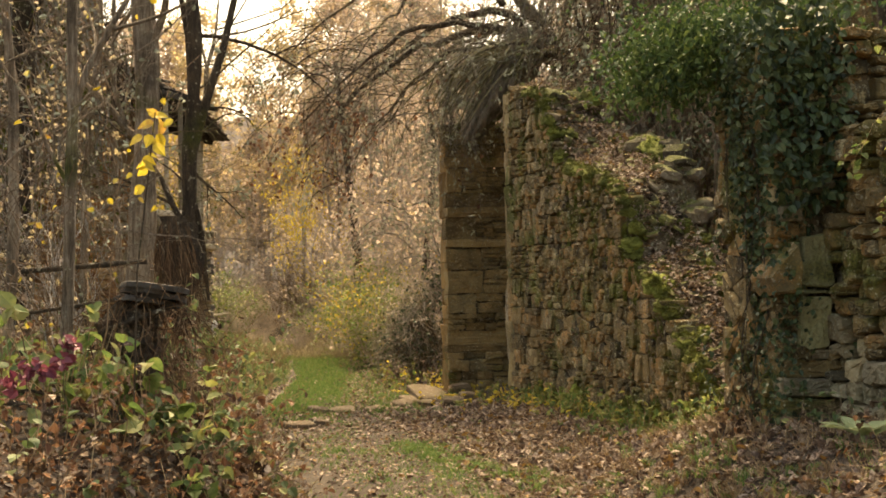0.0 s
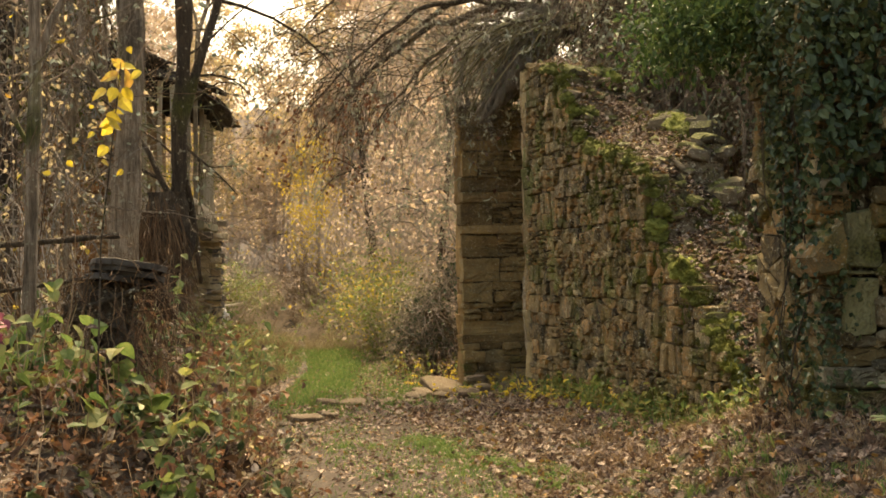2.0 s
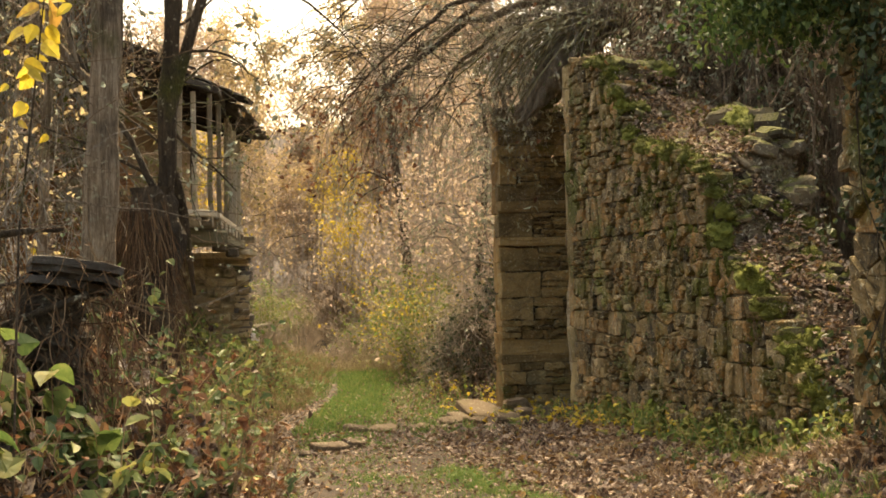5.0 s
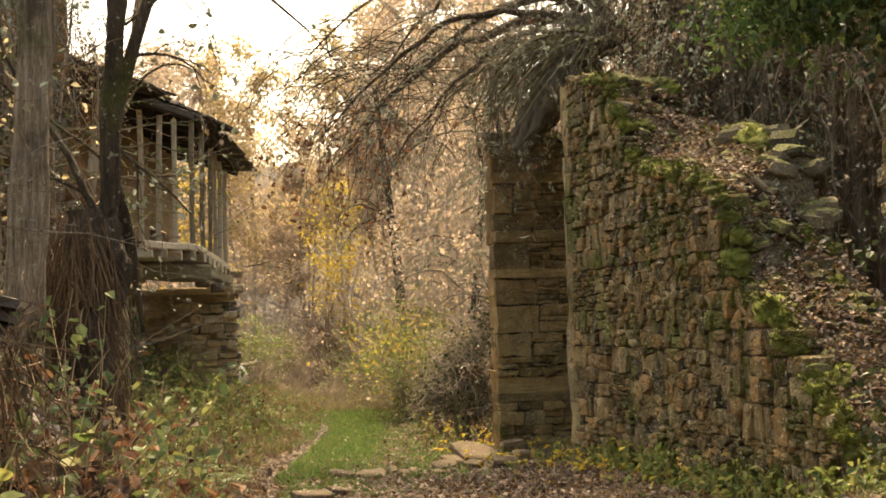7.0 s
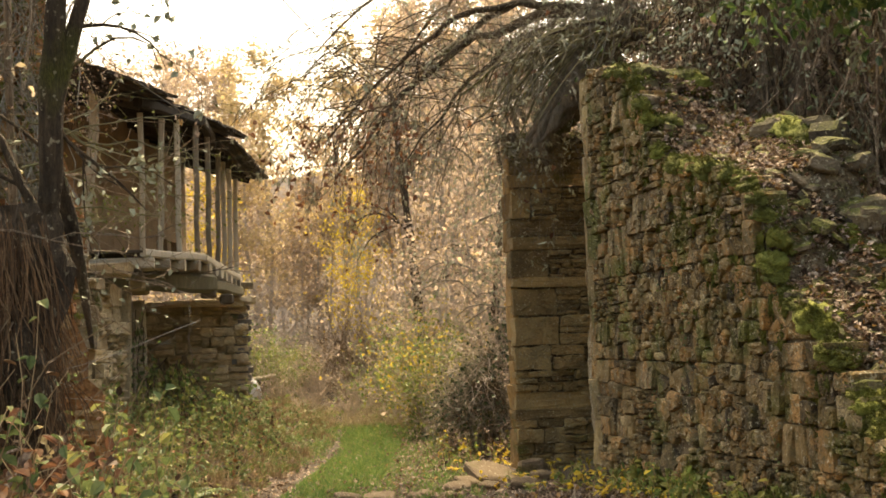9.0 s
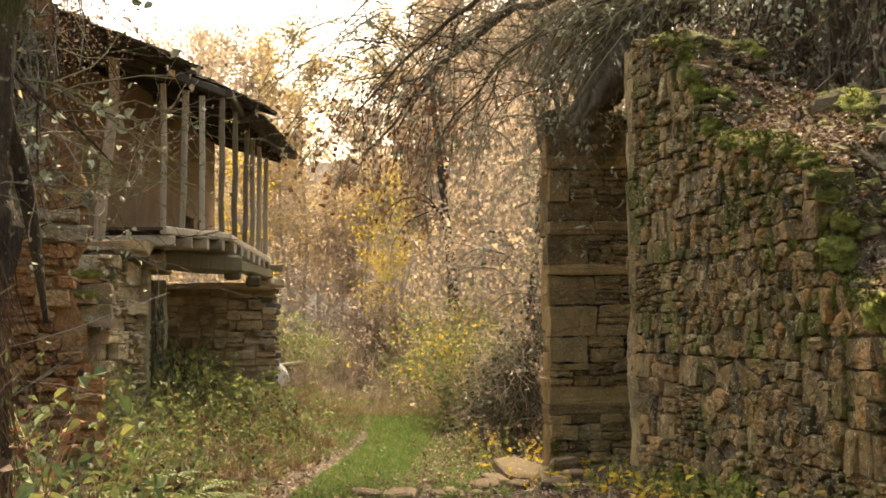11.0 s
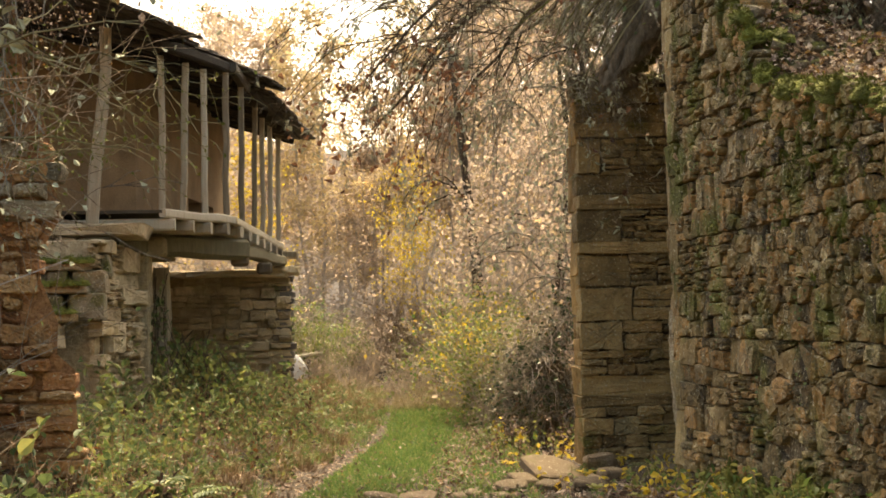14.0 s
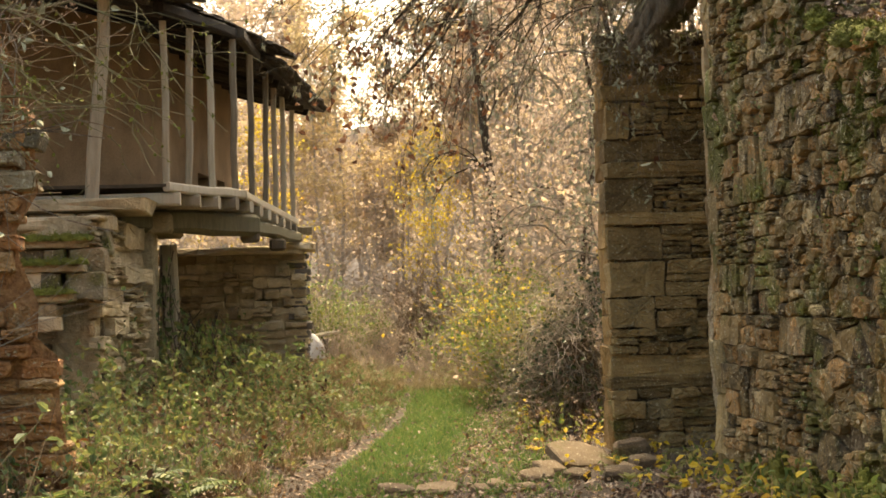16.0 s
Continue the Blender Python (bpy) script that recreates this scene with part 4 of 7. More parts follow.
# stone pier under the far end
acc = Acc()
prism(acc, [(-2.2, 13.98), (-.14, 13.98), (-.14, 14.6), (-2.2, 14.6)], -.3, 2.2)
pier_low = part("stone_pier", acc, PALE_EARTH, house, "rough flat-laid stone pier")
set_rubble(pier_low, Matrix.Translation(hp(-1.8, 13.93, 0)), worn(rng, masonry(rng, -.5, -.2, 1.74, 2.16, ((.3, .1), (.42, .13), (.26, .16), (.2, .08)), (.7, .36), .022), .016), [PIER_PALE], rng, depth=.24, proud=.1, gap=.012, bevel=3.5)
blocks = []
courses(rng, 0, -.2, .62, 2.16, (.07, .1, .14), .3, blocks)
lay(pier_low, Matrix.Translation(hp(-.08, 13.93, 0)) @ pose(0, 0, 0, 0, 0, 90), blocks, [SLATE], rng, depth=.24, proud=.08, cut=.12, tilt=2)
for x, w, z in ((-1.95, .7, 2.2), (-1.3, 1.0, 2.2), (-.55, .95, 2.2), (-.25, .72, 2.25)):
    me = stone_mesh("cap_slab", PIER_PALE, rng, .08)
    part("cap_slab", me, None, house, m=Matrix.Translation(hp(x, 14.2, z)) @ pose(0, 0, 0, 0, rng.uniform(-1, 2), rng.uniform(-3, 3)) @ Matrix.Diagonal((w, .95, .13, 1)))

# balcony: floor edge, joists, beam, posts
EDGE = [Vector((-1.49, 6.3, 2.62)), Vector((-.76, 7.65, 2.62)), Vector((-.2, 13.95, 2.62))]
INNER = [Vector((-3.4, 6.3, 2.62)), Vector((-1.95, 8.2, 2.62)), Vector((-1.25, 14.1, 2.62))]
for a, b in zip(EDGE, EDGE[1:]):
    acc = Acc()
    beam(acc, a - HO, b - HO, .09, .1, rng)
    part("edge_board", acc, WOOD, house)
for (a, b), (c, d), n in ((EDGE[:2], INNER[:2], 4), (EDGE[1:], INNER[1:], 7)):
    acc = Acc()
    q = [a - HO, b - HO, d - HO, c - HO]
    b0 = len(acc.v)
    for z in (-.0, .035):
        acc.v += [(p.x, p.y, p.z + z) for p in q]
    acc.f += [(3, 2, 1, 0), (4, 5, 6, 7), (0, 1, 5, 4), (1, 2, 6, 5), (2, 3, 7, 6), (3, 0, 4, 7)]
    part("balcony_floor", acc, WOOD_DARK, house)
    for i in range(n):
        s = (i + .35) / n
        o, k = a.lerp(b, s), c.lerp(d, s)
        acc = Acc()
        out = (o - k).normalized()
        beam(acc, k - HO - Vector((0, 0, .12)), o - HO + out * .07 - Vector((0, 0, .12)), .1, .13, rng)
        part("joist", acc, WOOD, house)
acc = Acc()
beam(acc, hp(-2.1, 6.75, 2.33), hp(-.7, 8.25, 2.31), .3, .25, rng, .015)
part("carrying_beam", acc, MOSSY_BEAM, house)
acc = Acc()
beam(acc, hp(-.85, 8.2, 2.33), hp(-.2, 14.0, 2.4), .2, .17, rng, .015)
part("carrying_beam", acc, MOSSY_BEAM, house)
for x, y in ((-.72, 8.25), (-.45, 11.2)):
    acc = Acc()
    box(acc, tuple(hp(x - .1, y - .12, 2.1)), tuple(hp(x + .12, y + .12, 2.26)), bev=.03)
    part("pad_block", acc, WOOD_DARK, house)
acc = Acc()
beam(acc, hp(-.5, 14.05, 2.52), hp(.06, 13.95, 2.5), .14, .13, rng)
part("beam_end", acc, WOOD, house)
posts = [EDGE[0].lerp(EDGE[1], s) for s in (.03, .31, .6, .92)] + [EDGE[1].lerp(EDGE[2], s) for s in (.17, .4, .58, .74, .97)]
EAVE = [(Vector((-2.55, 3.0, 4.5)), Vector((-1.33, 5.95, 4.46))), (Vector((-1.62, 5.9, 4.5)), Vector((-.38, 9.5, 4.46))), (Vector((-.5, 9.2, 4.34)), Vector((.14, 14.5, 4.38)))]
for i, p in enumerate(posts):
    acc = Acc()
    lean = rng.uniform(.0, .06)
    beam(acc, p - HO + Vector((-.02, 0, .04)), p - HO + Vector((lean - .03, .03, 1.72 + rng.uniform(-.02, .05))), .075, .07, rng, .012)
    part("post", acc, WOOD, house, "grey weathered wooden balcony post" if i == 0 else "")
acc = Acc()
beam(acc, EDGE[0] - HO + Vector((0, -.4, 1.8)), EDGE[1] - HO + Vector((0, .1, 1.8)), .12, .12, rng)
part("wall_plate", acc, EAVE_SHADE_WOOD, house)
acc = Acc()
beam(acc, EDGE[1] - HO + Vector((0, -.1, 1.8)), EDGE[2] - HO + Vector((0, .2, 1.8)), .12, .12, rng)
part("wall_plate", acc, EAVE_SHADE_WOOD, house)
acc = Acc()
beam(acc, hp(-2.15, 5.6, 2.42), hp(-1.95, 5.4, 4.6), .12, .12, rng, .03)
part("prop", acc, WOOD, house, "crooked mossy pole")
acc = Acc()
def along_wall(k, inner):
    a, b = (((-2.3, 8.5), (-1.4, 14.3)) if inner else ((-1.95, 8.3), (-1.08, 14.2)))
    return (a[0] + (b[0] - a[0]) * k, a[1] + (b[1] - a[1]) * k)


for k, (outline, low) in enumerate((([(-5.0, 4.6), (-3.0, 6.6), (-1.95, 8.3), along_wall(.52, 0), along_wall(.52, 1), (-2.3, 8.5), (-3.3, 6.9), (-5.2, 4.9)], 2.5),
                                    ([along_wall(.52, 0), along_wall(.68, 0), along_wall(.68, 1), along_wall(.52, 1)], 3.2),
                                    ([along_wall(.68, 0), along_wall(.74, 0), along_wall(.74, 1), along_wall(.68, 1)], 2.5),
                                    ([along_wall(.74, 0), along_wall(.83, 0), along_wall(.83, 1), along_wall(.74, 1)], 3.2),
                                    ([along_wall(.83, 0), (-1.08, 14.2), (-1.4, 14.3), along_wall(.83, 1)], 2.5))):
    acc = Acc()
    prism(acc, outline, low, 4.66)
    part("mud_wall", acc, MUD, house, "brown mud-plastered upper wall" if k == 0 else "")
acc = Acc()
prism(acc, [(-6.4, 5.6), (-4.3, 7.8), (-3.4, 9.3), (-2.9, 12.0), (-3.1, 12.0), (-3.6, 9.4), (-4.5, 8.0), (-6.6, 5.8)], 2.5, 5.0)
part("inner_wall", acc, MUD, house)
acc = Acc()
prism(acc, [(-6.5, 7.75), (-2.0, 7.75), (-2.0, 7.95), (-6.5, 7.95)], -.2, 2.5)
part("cross_wall", acc, MORTAR, house)

# roof in three stepped lengths
for a, b in EAVE:
    along = (b - a).normalized()
    back = Vector((-along.y, along.x, 0)).normalized()
    up = back * 3.3 + Vector((0, 0, .95))
    acc = Acc()
    c = [a - HO, b - HO, b - HO + up, a - HO + up]
    acc.v = [tuple(p) for p in c] + [tuple(p + Vector((0, 0, .05))) for p in c]
    acc.f = [(3, 2, 1, 0), (4, 5, 6, 7), (0, 1, 5, 4), (1, 2, 6, 5), (2, 3, 7, 6), (3, 0, 4, 7)]
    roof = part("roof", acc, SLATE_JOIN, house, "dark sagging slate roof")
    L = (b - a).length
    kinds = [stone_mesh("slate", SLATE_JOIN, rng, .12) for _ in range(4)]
    rot = Matrix((along, up.normalized(), along.cross(up.normalized()))).transposed().to_4x4()
    for row in [-.35, .1] + list(range(9)):
        u = rng.uniform(-.1, .1)
        while u < L + .05:
            w = rng.uniform(.2, .42)
            pos = a - HO + along * (u + w / 2) + up.normalized() * (row * .3 + .1 + rng.uniform(-.07, .05) * (1 if row >= 1 else .4)) + Vector((0, 0, .075 + .012 * row % .03))
            part("slate", rng.choice(kinds), None, roof, m=Matrix.Translation(pos) @ rot @ pose(0, 0, 0, rng.uniform(-3, 3), rng.uniform(-2, 2), rng.uniform(-4, 4)) @ Matrix.Diagonal((w * 1.08, .46, rng.uniform(.03, .055), 1)))
            u += w
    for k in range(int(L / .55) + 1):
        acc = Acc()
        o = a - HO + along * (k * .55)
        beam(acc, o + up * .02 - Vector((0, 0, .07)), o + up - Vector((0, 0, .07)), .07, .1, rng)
        part("rafter", acc, EAVE_SHADE_WOOD, roof)

# white sack and loose board beside the pier
sack = thing("plastic_sack", (.0, 16.6, ground_z(.0, 16.6)))
tagged(sack, "crumpled white plastic sack on the weeds", "sack")
acc = Acc()
mound(acc, (0, 0, .12), .24, .2, .4, rng, 26, rough=.16)
part("bag", acc, WHITE, sack, smooth=True)
acc = Acc()
box(acc, (.12, -.15, .36), (.62, .2, .40), pose(0, 0, 0, 0, -8, 20), bev=.01)
board = thing("loose_board", (-.05, 16.9, ground_z(-.05, 16.9) + .0))
tagged(board, "grey board leaning over the weeds", "board")
part("plank", acc, WOOD, board)
acc = Acc()
beam(acc, (.25, .05, -.1), (.3, .05, .34), .1, .1, rng)
part("stake", acc, WOOD_DARK, board)


# ---- flat stones lying in the lane ----
rng = random.Random(71)
LANE_STONES = ((2.05, 2.45, .62, .5, .08, 25, 24), (.08, -.6, .4, .26, .1, 15, 10), (.32, -.35, .26, .2, .09, 50, 12), (1.6, 1.75, .3, .26, .08, -15, 16), (1.75, 2.1, .3, .24, .08, 30, 20), (.5, 1.15, .3, .22, .09, 5, 10), (.8, 1.3, .34, .24, .08, -12, 14), (2.15, 1.3, .3, .24, .1, -10, 14), (2.45, 1.9, .28, .24, .16, 15, 5), (2.5, 2.6, .34, .26, .26, 0, 3), (1.25, 1.5, .2, .16, .06, 70, 10), (1.1, 1.15, .16, .14, .07, 20, 18), (1.9, 1.75, .22, .18, .08, -40, 12), (1.45, 1.3, .18, .15, .06, 33, 10), (2.25, 1.6, .2, .16, .1, 60, 15), (-.15, -.75, .18, .14, .07, 60, 9))
for x, y, w, d, h, rz, tip in LANE_STONES:
    ob = part("flat_stone", stone_mesh("flat_stone", PATH_STONE, rng, .2), None, m=pose(x, y, ground_z(x, y) + h * .1 + d * math.sin(radians(tip)) * .35, -90 + tip, rng.uniform(-7, 7), rz) @ Matrix.Diagonal((w * .85, h, d * .85, 1)))
    tagged(ob, "flat tan stone slab lying in the lane", "stone", group="stones in the lane")


for i in range(34):
    x, y = rng.uniform(2.45, 3.7), rng.uniform(.25, 2.9)
    w = rng.uniform(.12, .34)
    ob = part("fallen_stone", stone_mesh("fallen_stone", DEBRIS, rng, .2), None, m=pose(x, y, ground_z(x, y) + w * .06, -90 + rng.gauss(0, 14), rng.uniform(-10, 10), rng.uniform(0, 180)) @ Matrix.Diagonal((w, w * rng.uniform(.3, .5), w * rng.uniform(.6, .9), 1)))
    tagged(ob, "brown stone fallen from the wall, among leaves", "stone", group="stones in the gap")


# ---- trees on the bank ----
def tree(name, label, trunk_pts, trunk_r, bark, rng, limbs=(), crown_mat=None, leaf_size=.05, leaf_n=1, n=9, rough=.12, depth=2, kids=3, droop=0., bark_limbs=None, chance=1.0, up=0.0, wander=.25):
    at = Vector(trunk_pts[0])
    ob = thing(name, at)
    tagged(ob, label, "tree")
    acc = Acc()
    knobbly(acc, [Vector(p) - at for p in trunk_pts], trunk_r, rng, n, rough)
    part("trunk", acc, bark, ob, smooth=True)
    tips = []
    for p, d, length, r in limbs:
        acc = Acc()
        grow(acc, Vector(p) - at, d, length, r, rng, depth, droop, kids, wander, tips, 5, 6, up)
        part("limb", acc, bark_limbs or bark, ob, smooth=True)
    if crown_mat and tips:
        acc = Acc()
        for p, d in tips:
            for k in range(leaf_n):
                if rng.random() < chance:
                    q = p + rv(rng, leaf_size * .8)
                    leaf(acc, q, d + rv(rng, .7) - Vector((0, 0, .3)), rv(rng), leaf_size * rng.uniform(.6, 1.3))
        c = part("crown", acc, crown_mat, ob)
    return ob


rng = random.Random(81)
g = ground_z(-1.6, -7.4)
tree("grey_tree", "dead grey tree trunk with peeling bark", [(-1.62, -7.35, g - .1), (-1.58, -7.4, 1.7), (-1.53, -7.4, 2.6), (-1.6, -7.4, 4.5)], [.095, .076, .071, .064], BARK_GREY, rng,
     [((-1.55, -7.4, 2.9), (.5, -.2, .8), 1.0, .03), ((-1.57, -7.4, 2.4), (-.6, -.3, .6), .8, .025)], LICHEN, .045, 2, n=26, rough=.2, chance=.3)
g = ground_z(-1.25, -6.85)
tree("dark_tree", "dark forked tree trunk with moss and lichen", [(-1.3, -6.85, g - .1), (-1.32, -6.85, 1.6), (-1.27, -6.87, 2.3), (-1.22, -6.9, 2.9), (-1.3, -6.9, 4.4)], [.06, .048, .046, .044, .038], BARK, rng,
     [((-1.26, -6.87, 2.35), (.32, 0, 1), 2.2, .034), ((-1.25, -6.87, 2.55), (-.3, .1, 1), 1.8, .03), ((-1.26, -6.87, 2.3), (.35, .1, -.5), .5, .01), ((-1.3, -6.87, 1.9), (-.25, -.1, 1), 1.1, .022), ((-1.2, -6.9, 2.8), (.7, -.1, .5), .8, .008), ((-1.3, -6.86, 2.2), (-.6, -.1, .5), .7, .008)], LICHEN, .04, 2, n=24, rough=.3, chance=.4)
g = ground_z(-1.9, -9.7)
tree("thin_tree", "thin grey-brown sapling on the bank", [(-1.95, -9.7, g - .1), (-1.93, -9.7, 1.6), (-1.9, -9.7, 2.4), (-1.9, -9.75, 3.6)], [.035, .03, .027, .02], BARK_GREY, rng,
     [((-1.9, -9.7, 2.35), (.3, .1, 1), 1.2, .02), ((-1.92, -9.7, 2.0), (-.5, .1, .7), .9, .012)], YELLOW, .045, 1, chance=.12)
g = ground_z(-2.45, -5)
tree("stout_tree", "stout dark tree trunk on the bank", [(-2.5, -5, g - .1), (-2.45, -5, 2.2), (-2.4, -5, 3.2), (-2.5, -5, 5.2)], [.12, .1, .09, .08], BARK, rng,
     [((-2.42, -5, 3), (.4, -.2, 1), 1.4, .04), ((-2.45, -5, 2.4), (-.7, 0, .6), 1.2, .04)])
for x, y, h, lean in ((-2.3, -8.6, 3.6, .05), (-2.7, -7.6, 3.8, -.1), (-1.95, -6.2, 3.9, .12), (-2.15, -3.2, 4.2, 0), (-2.9, -9.3, 3.6, .1), (-1.75, -4.2, 4.4, .08), (-3.1, -6.4, 4.0, 0)):
    g = ground_z(x, y)
    bend = [rng.gauss(0, .05) for k in range(5)]
    tree("thin_tree", "slender grey sapling among brushwood", [(x, y, g - .1), (x + lean * .2 + bend[0], y, g + h * .2), (x + lean * .5 + bend[1], y + bend[4], g + h * .4), (x + lean * .7 + bend[2], y, g + h * .65), (x + lean + bend[3], y, g + h)], [.034, .03, .026, .022, .014], BARK_GREY, rng,
         [((x + lean * .7, y, g + h * .55), (.3, .1, 1), 1.2, .014), ((x + lean * .4, y, g + h * .4), (-.5, -.2, .7), 1.0, .012), ((x + lean * .3, y, g + h * .3), (.5, -.2, .5), .8, .01), ((x + lean * .5, y, g + h * .45), (.7, -.1, .2), .8, .008), ((x + lean * .6, y, g + h * .5), (-.7, -.1, .1), .9, .008)], rng.choice((LICHEN, LITTER, LICHEN)), .04, 1, chance=.3, kids=4)

# root tangle and broken stump under the dark trees
stump = thing("stump", (-1.5, -9.6, ground_z(-1.5, -9.6)))
tagged(stump, "rotten stump under a flat slate slab", "stump")
so = Vector(stump.location)
acc = Acc()
knobbly(acc, [Vector((-1.64, -9.55, .45)) - so, Vector((-1.62, -9.55, .9)) - so, Vector((-1.64, -9.55, 1.2)) - so, Vector((-1.6, -9.55, 1.46)) - so], [.2, .15, .13, .09], rng, 14, .6, 9)
part("stem", acc, BARK, stump)
for k, (dx, dy, w, d) in enumerate(((.07, 0, .3, .28), (.05, .015, .27, .28), (.08, .01, .25, .25), (.02, .03, .29, .22))):
    part("slab", stone_mesh("slab", SLATE_JOIN, rng, .3), None, stump, "layered grey slate slab" if k == 0 else "", m=Matrix.Translation(Vector((-1.61 + dx, -9.6 + dy, 1.535 - .021 * k)) - so) @ pose(0, 0, 0, -93, 9, 8 + 7 * k) @ Matrix.Diagonal((w, .03, d, 1)))

acc = Acc()
for i in range(260):
    p = Vector((rng.uniform(-1.85, -1.35), rng.uniform(-9.75, -9.45), rng.uniform(1.1, 1.55)))
    pts = [p - so]
    d = Vector((rng.gauss(.1, .5), rng.gauss(-.2, .3), -.3))
    for k in range(5):
        d = (d + rv(rng, .4) + Vector((0, 0, -.35))).normalized()
        p = p + d * rng.uniform(.04, .09)
        pts.append(p - so)
    tube(acc, pts, [rng.uniform(.001, .003)] * 6, 3, cap=False)
sprig = random.Random(99)
for i in range(48):
    p = Vector((sprig.uniform(-1.75, -1.38), sprig.uniform(-9.82, -9.6), sprig.uniform(1.3, 1.62)))
    pts = [p - so]
    d = Vector((sprig.gauss(.2, .6), sprig.gauss(-.1, .2), sprig.uniform(-.2, .5)))
    for k in range(6):
        d = (d + rv(sprig, .35) + Vector((0, 0, -.3))).normalized()
        p = p + d * sprig.uniform(.02, .06)
        pts.append(p - so)
    tube(acc, pts, [sprig.choice((.0008, .0012, .0018))] * 7, 3, cap=False)
part("strand_tangle", acc, ROOT, stump)["kind"] = "stuff"
for a, b, r in (((-2.15, -9.5, 1.62), (-1.58, -9.6, 1.66), .014), ((-2.2, -9.6, 1.42), (-1.6, -9.55, 1.5), .011), ((-2.05, -9.7, 1.2), (-1.5, -9.7, 1.44), .012)):
    acc = Acc()
    a, b = Vector(a) - so, Vector(b) - so
    knobbly(acc, [a, a.lerp(b, .5) + rv(sprig, .02), b], [r * .7, r, r], sprig, 8, .25)
    part("branch", acc, BARK, stump, "broken dead branch", smooth=True)

roots = thing("root_tangle", (-1.3, -7.0, .8))
tagged(roots, "hanging tangle of brown roots and dead creeper", "roots")
ro = Vector(roots.location)
acc = Acc()
for i in range(1500):
    a = rng.uniform(0, 2 * math.pi)
    r = rng.uniform(.03, .15)
    p = Vector((-1.42 + r * math.cos(a), -7.02 + r * math.sin(a) * .8, rng.uniform(1.0, 1.95)))
    pts = [p.copy()]
    d = Vector((math.cos(a) * .4, math.sin(a) * .3, -.7))
    for k in range(4):
        d = (d + rv(rng, .22) + Vector((0, 0, -.5))).normalized()
        p = p + d * rng.uniform(.05, .15)
        pts.append(p.copy())
    tube(acc, [q - ro for q in pts], [rng.choice((.0008, .0011, .0014, .0024))] * 5, 3, cap=False)
part("strand_tangle", acc, ROOT, roots)["kind"] = "stuff"
acc = Acc()
knobbly(acc, [Vector((-1.4, -7.0, .6)) - ro, Vector((-1.38, -7.0, 1.3)) - ro, Vector((-1.34, -6.95, 1.75)) - ro, Vector((-1.34, -6.95, 1.98)) - ro], [.12, .115, .12, .08], rng, 18, .45)
part("stem", acc, BARK, roots)
tree("hanging_branch", "dark broken branch hanging from the forked tree", [(-1.15, -6.64, 1.44), (-1.17, -6.68, 1.62), (-1.2, -6.72, 1.85), (-1.26, -6.8, 2.15), (-1.27, -6.86, 2.4)], [.012, .02, .024, .026, .026], BARK, rng, n=10, rough=.25)

# ---- drooping tree over the pier ----
rng = random.Random(91)
at = Vector((4.0, 1.2, .3))
droop_tree = thing("drooping_tree", at)
tagged(droop_tree, "old bare tree with drooping lichen-covered twigs", "tree")
acc = Acc()
knobbly(acc, [Vector((4.0, 1.2, -.1)) - at, Vector((3.95, 1.3, 2.4)) - at, Vector((3.7, 1.5, 4.2)) - at, Vector((3.28, 1.5, 4.74)) - at, Vector((2.87, 1.5, 5.24)) - at, Vector((2.6, 1.6, 6.0)) - at], [.19, .15, .1, .085, .075, .05], rng, 12, .15)
part("trunk", acc, SNAG, droop_tree, smooth=True)
acc = Acc()
for k in range(5):
    o = rv(rng, .06) - at
    knobbly(acc, [Vector((3.35, 1.5, 4.4)) + o + rv(rng, .06), Vector((3.0, 1.5, 4.2)) + o, Vector((2.82, 1.5, 3.85)) + o + rv(rng, .03), Vector((2.62, 1.52, 3.5)) + o, Vector((2.42 + rng.gauss(0, .06), 1.55, 3.25 + rng.gauss(0, .06))) + o], [.11, .11, .09, .065, .02], rng, 10, .5, 8)
knobbly(acc, [Vector((3.35, 1.9, 4.25)) - at, Vector((3.0, 2.2, 3.95)) - at, Vector((2.85, 2.5, 3.65)) - at, Vector((2.75, 2.8, 3.4)) - at], [.2, .2, .19, .1], rng, 10, .4, 7)
part("snag", acc, SNAG, droop_tree, smooth=True, label="thick broken limb hanging over the wall end")
sprig = random.Random(95)
acc = Acc()
for k in range(110):
    a = Vector((sprig.uniform(2.85, 3.6), 1.45 + sprig.gauss(0, .12), 4.3 + sprig.gauss(0, .07)))
    b = a + Vector((sprig.uniform(-.7, -.3), sprig.gauss(.05, .15), sprig.uniform(-.02, .22)))
    c = b + Vector((sprig.uniform(-.6, -.15), sprig.gauss(.1, .15), sprig.uniform(-.95, -.35)))
    pts = [a.lerp(b, i / 8).lerp(b.lerp(c, i / 8), i / 8) + rv(sprig, .018) - at for i in range(9)]
    r = sprig.choice((.005, .007, .01, .016, .024))
    tube(acc, pts, [r * (1 - .085 * i) for i in range(9)], 5)
part("mossy_shoot_tangle", acc, SHOOT, droop_tree, "mossy grey shoots draped over the limb")["kind"] = "stuff"
acc, twigs, tips = Acc(), Acc(), []


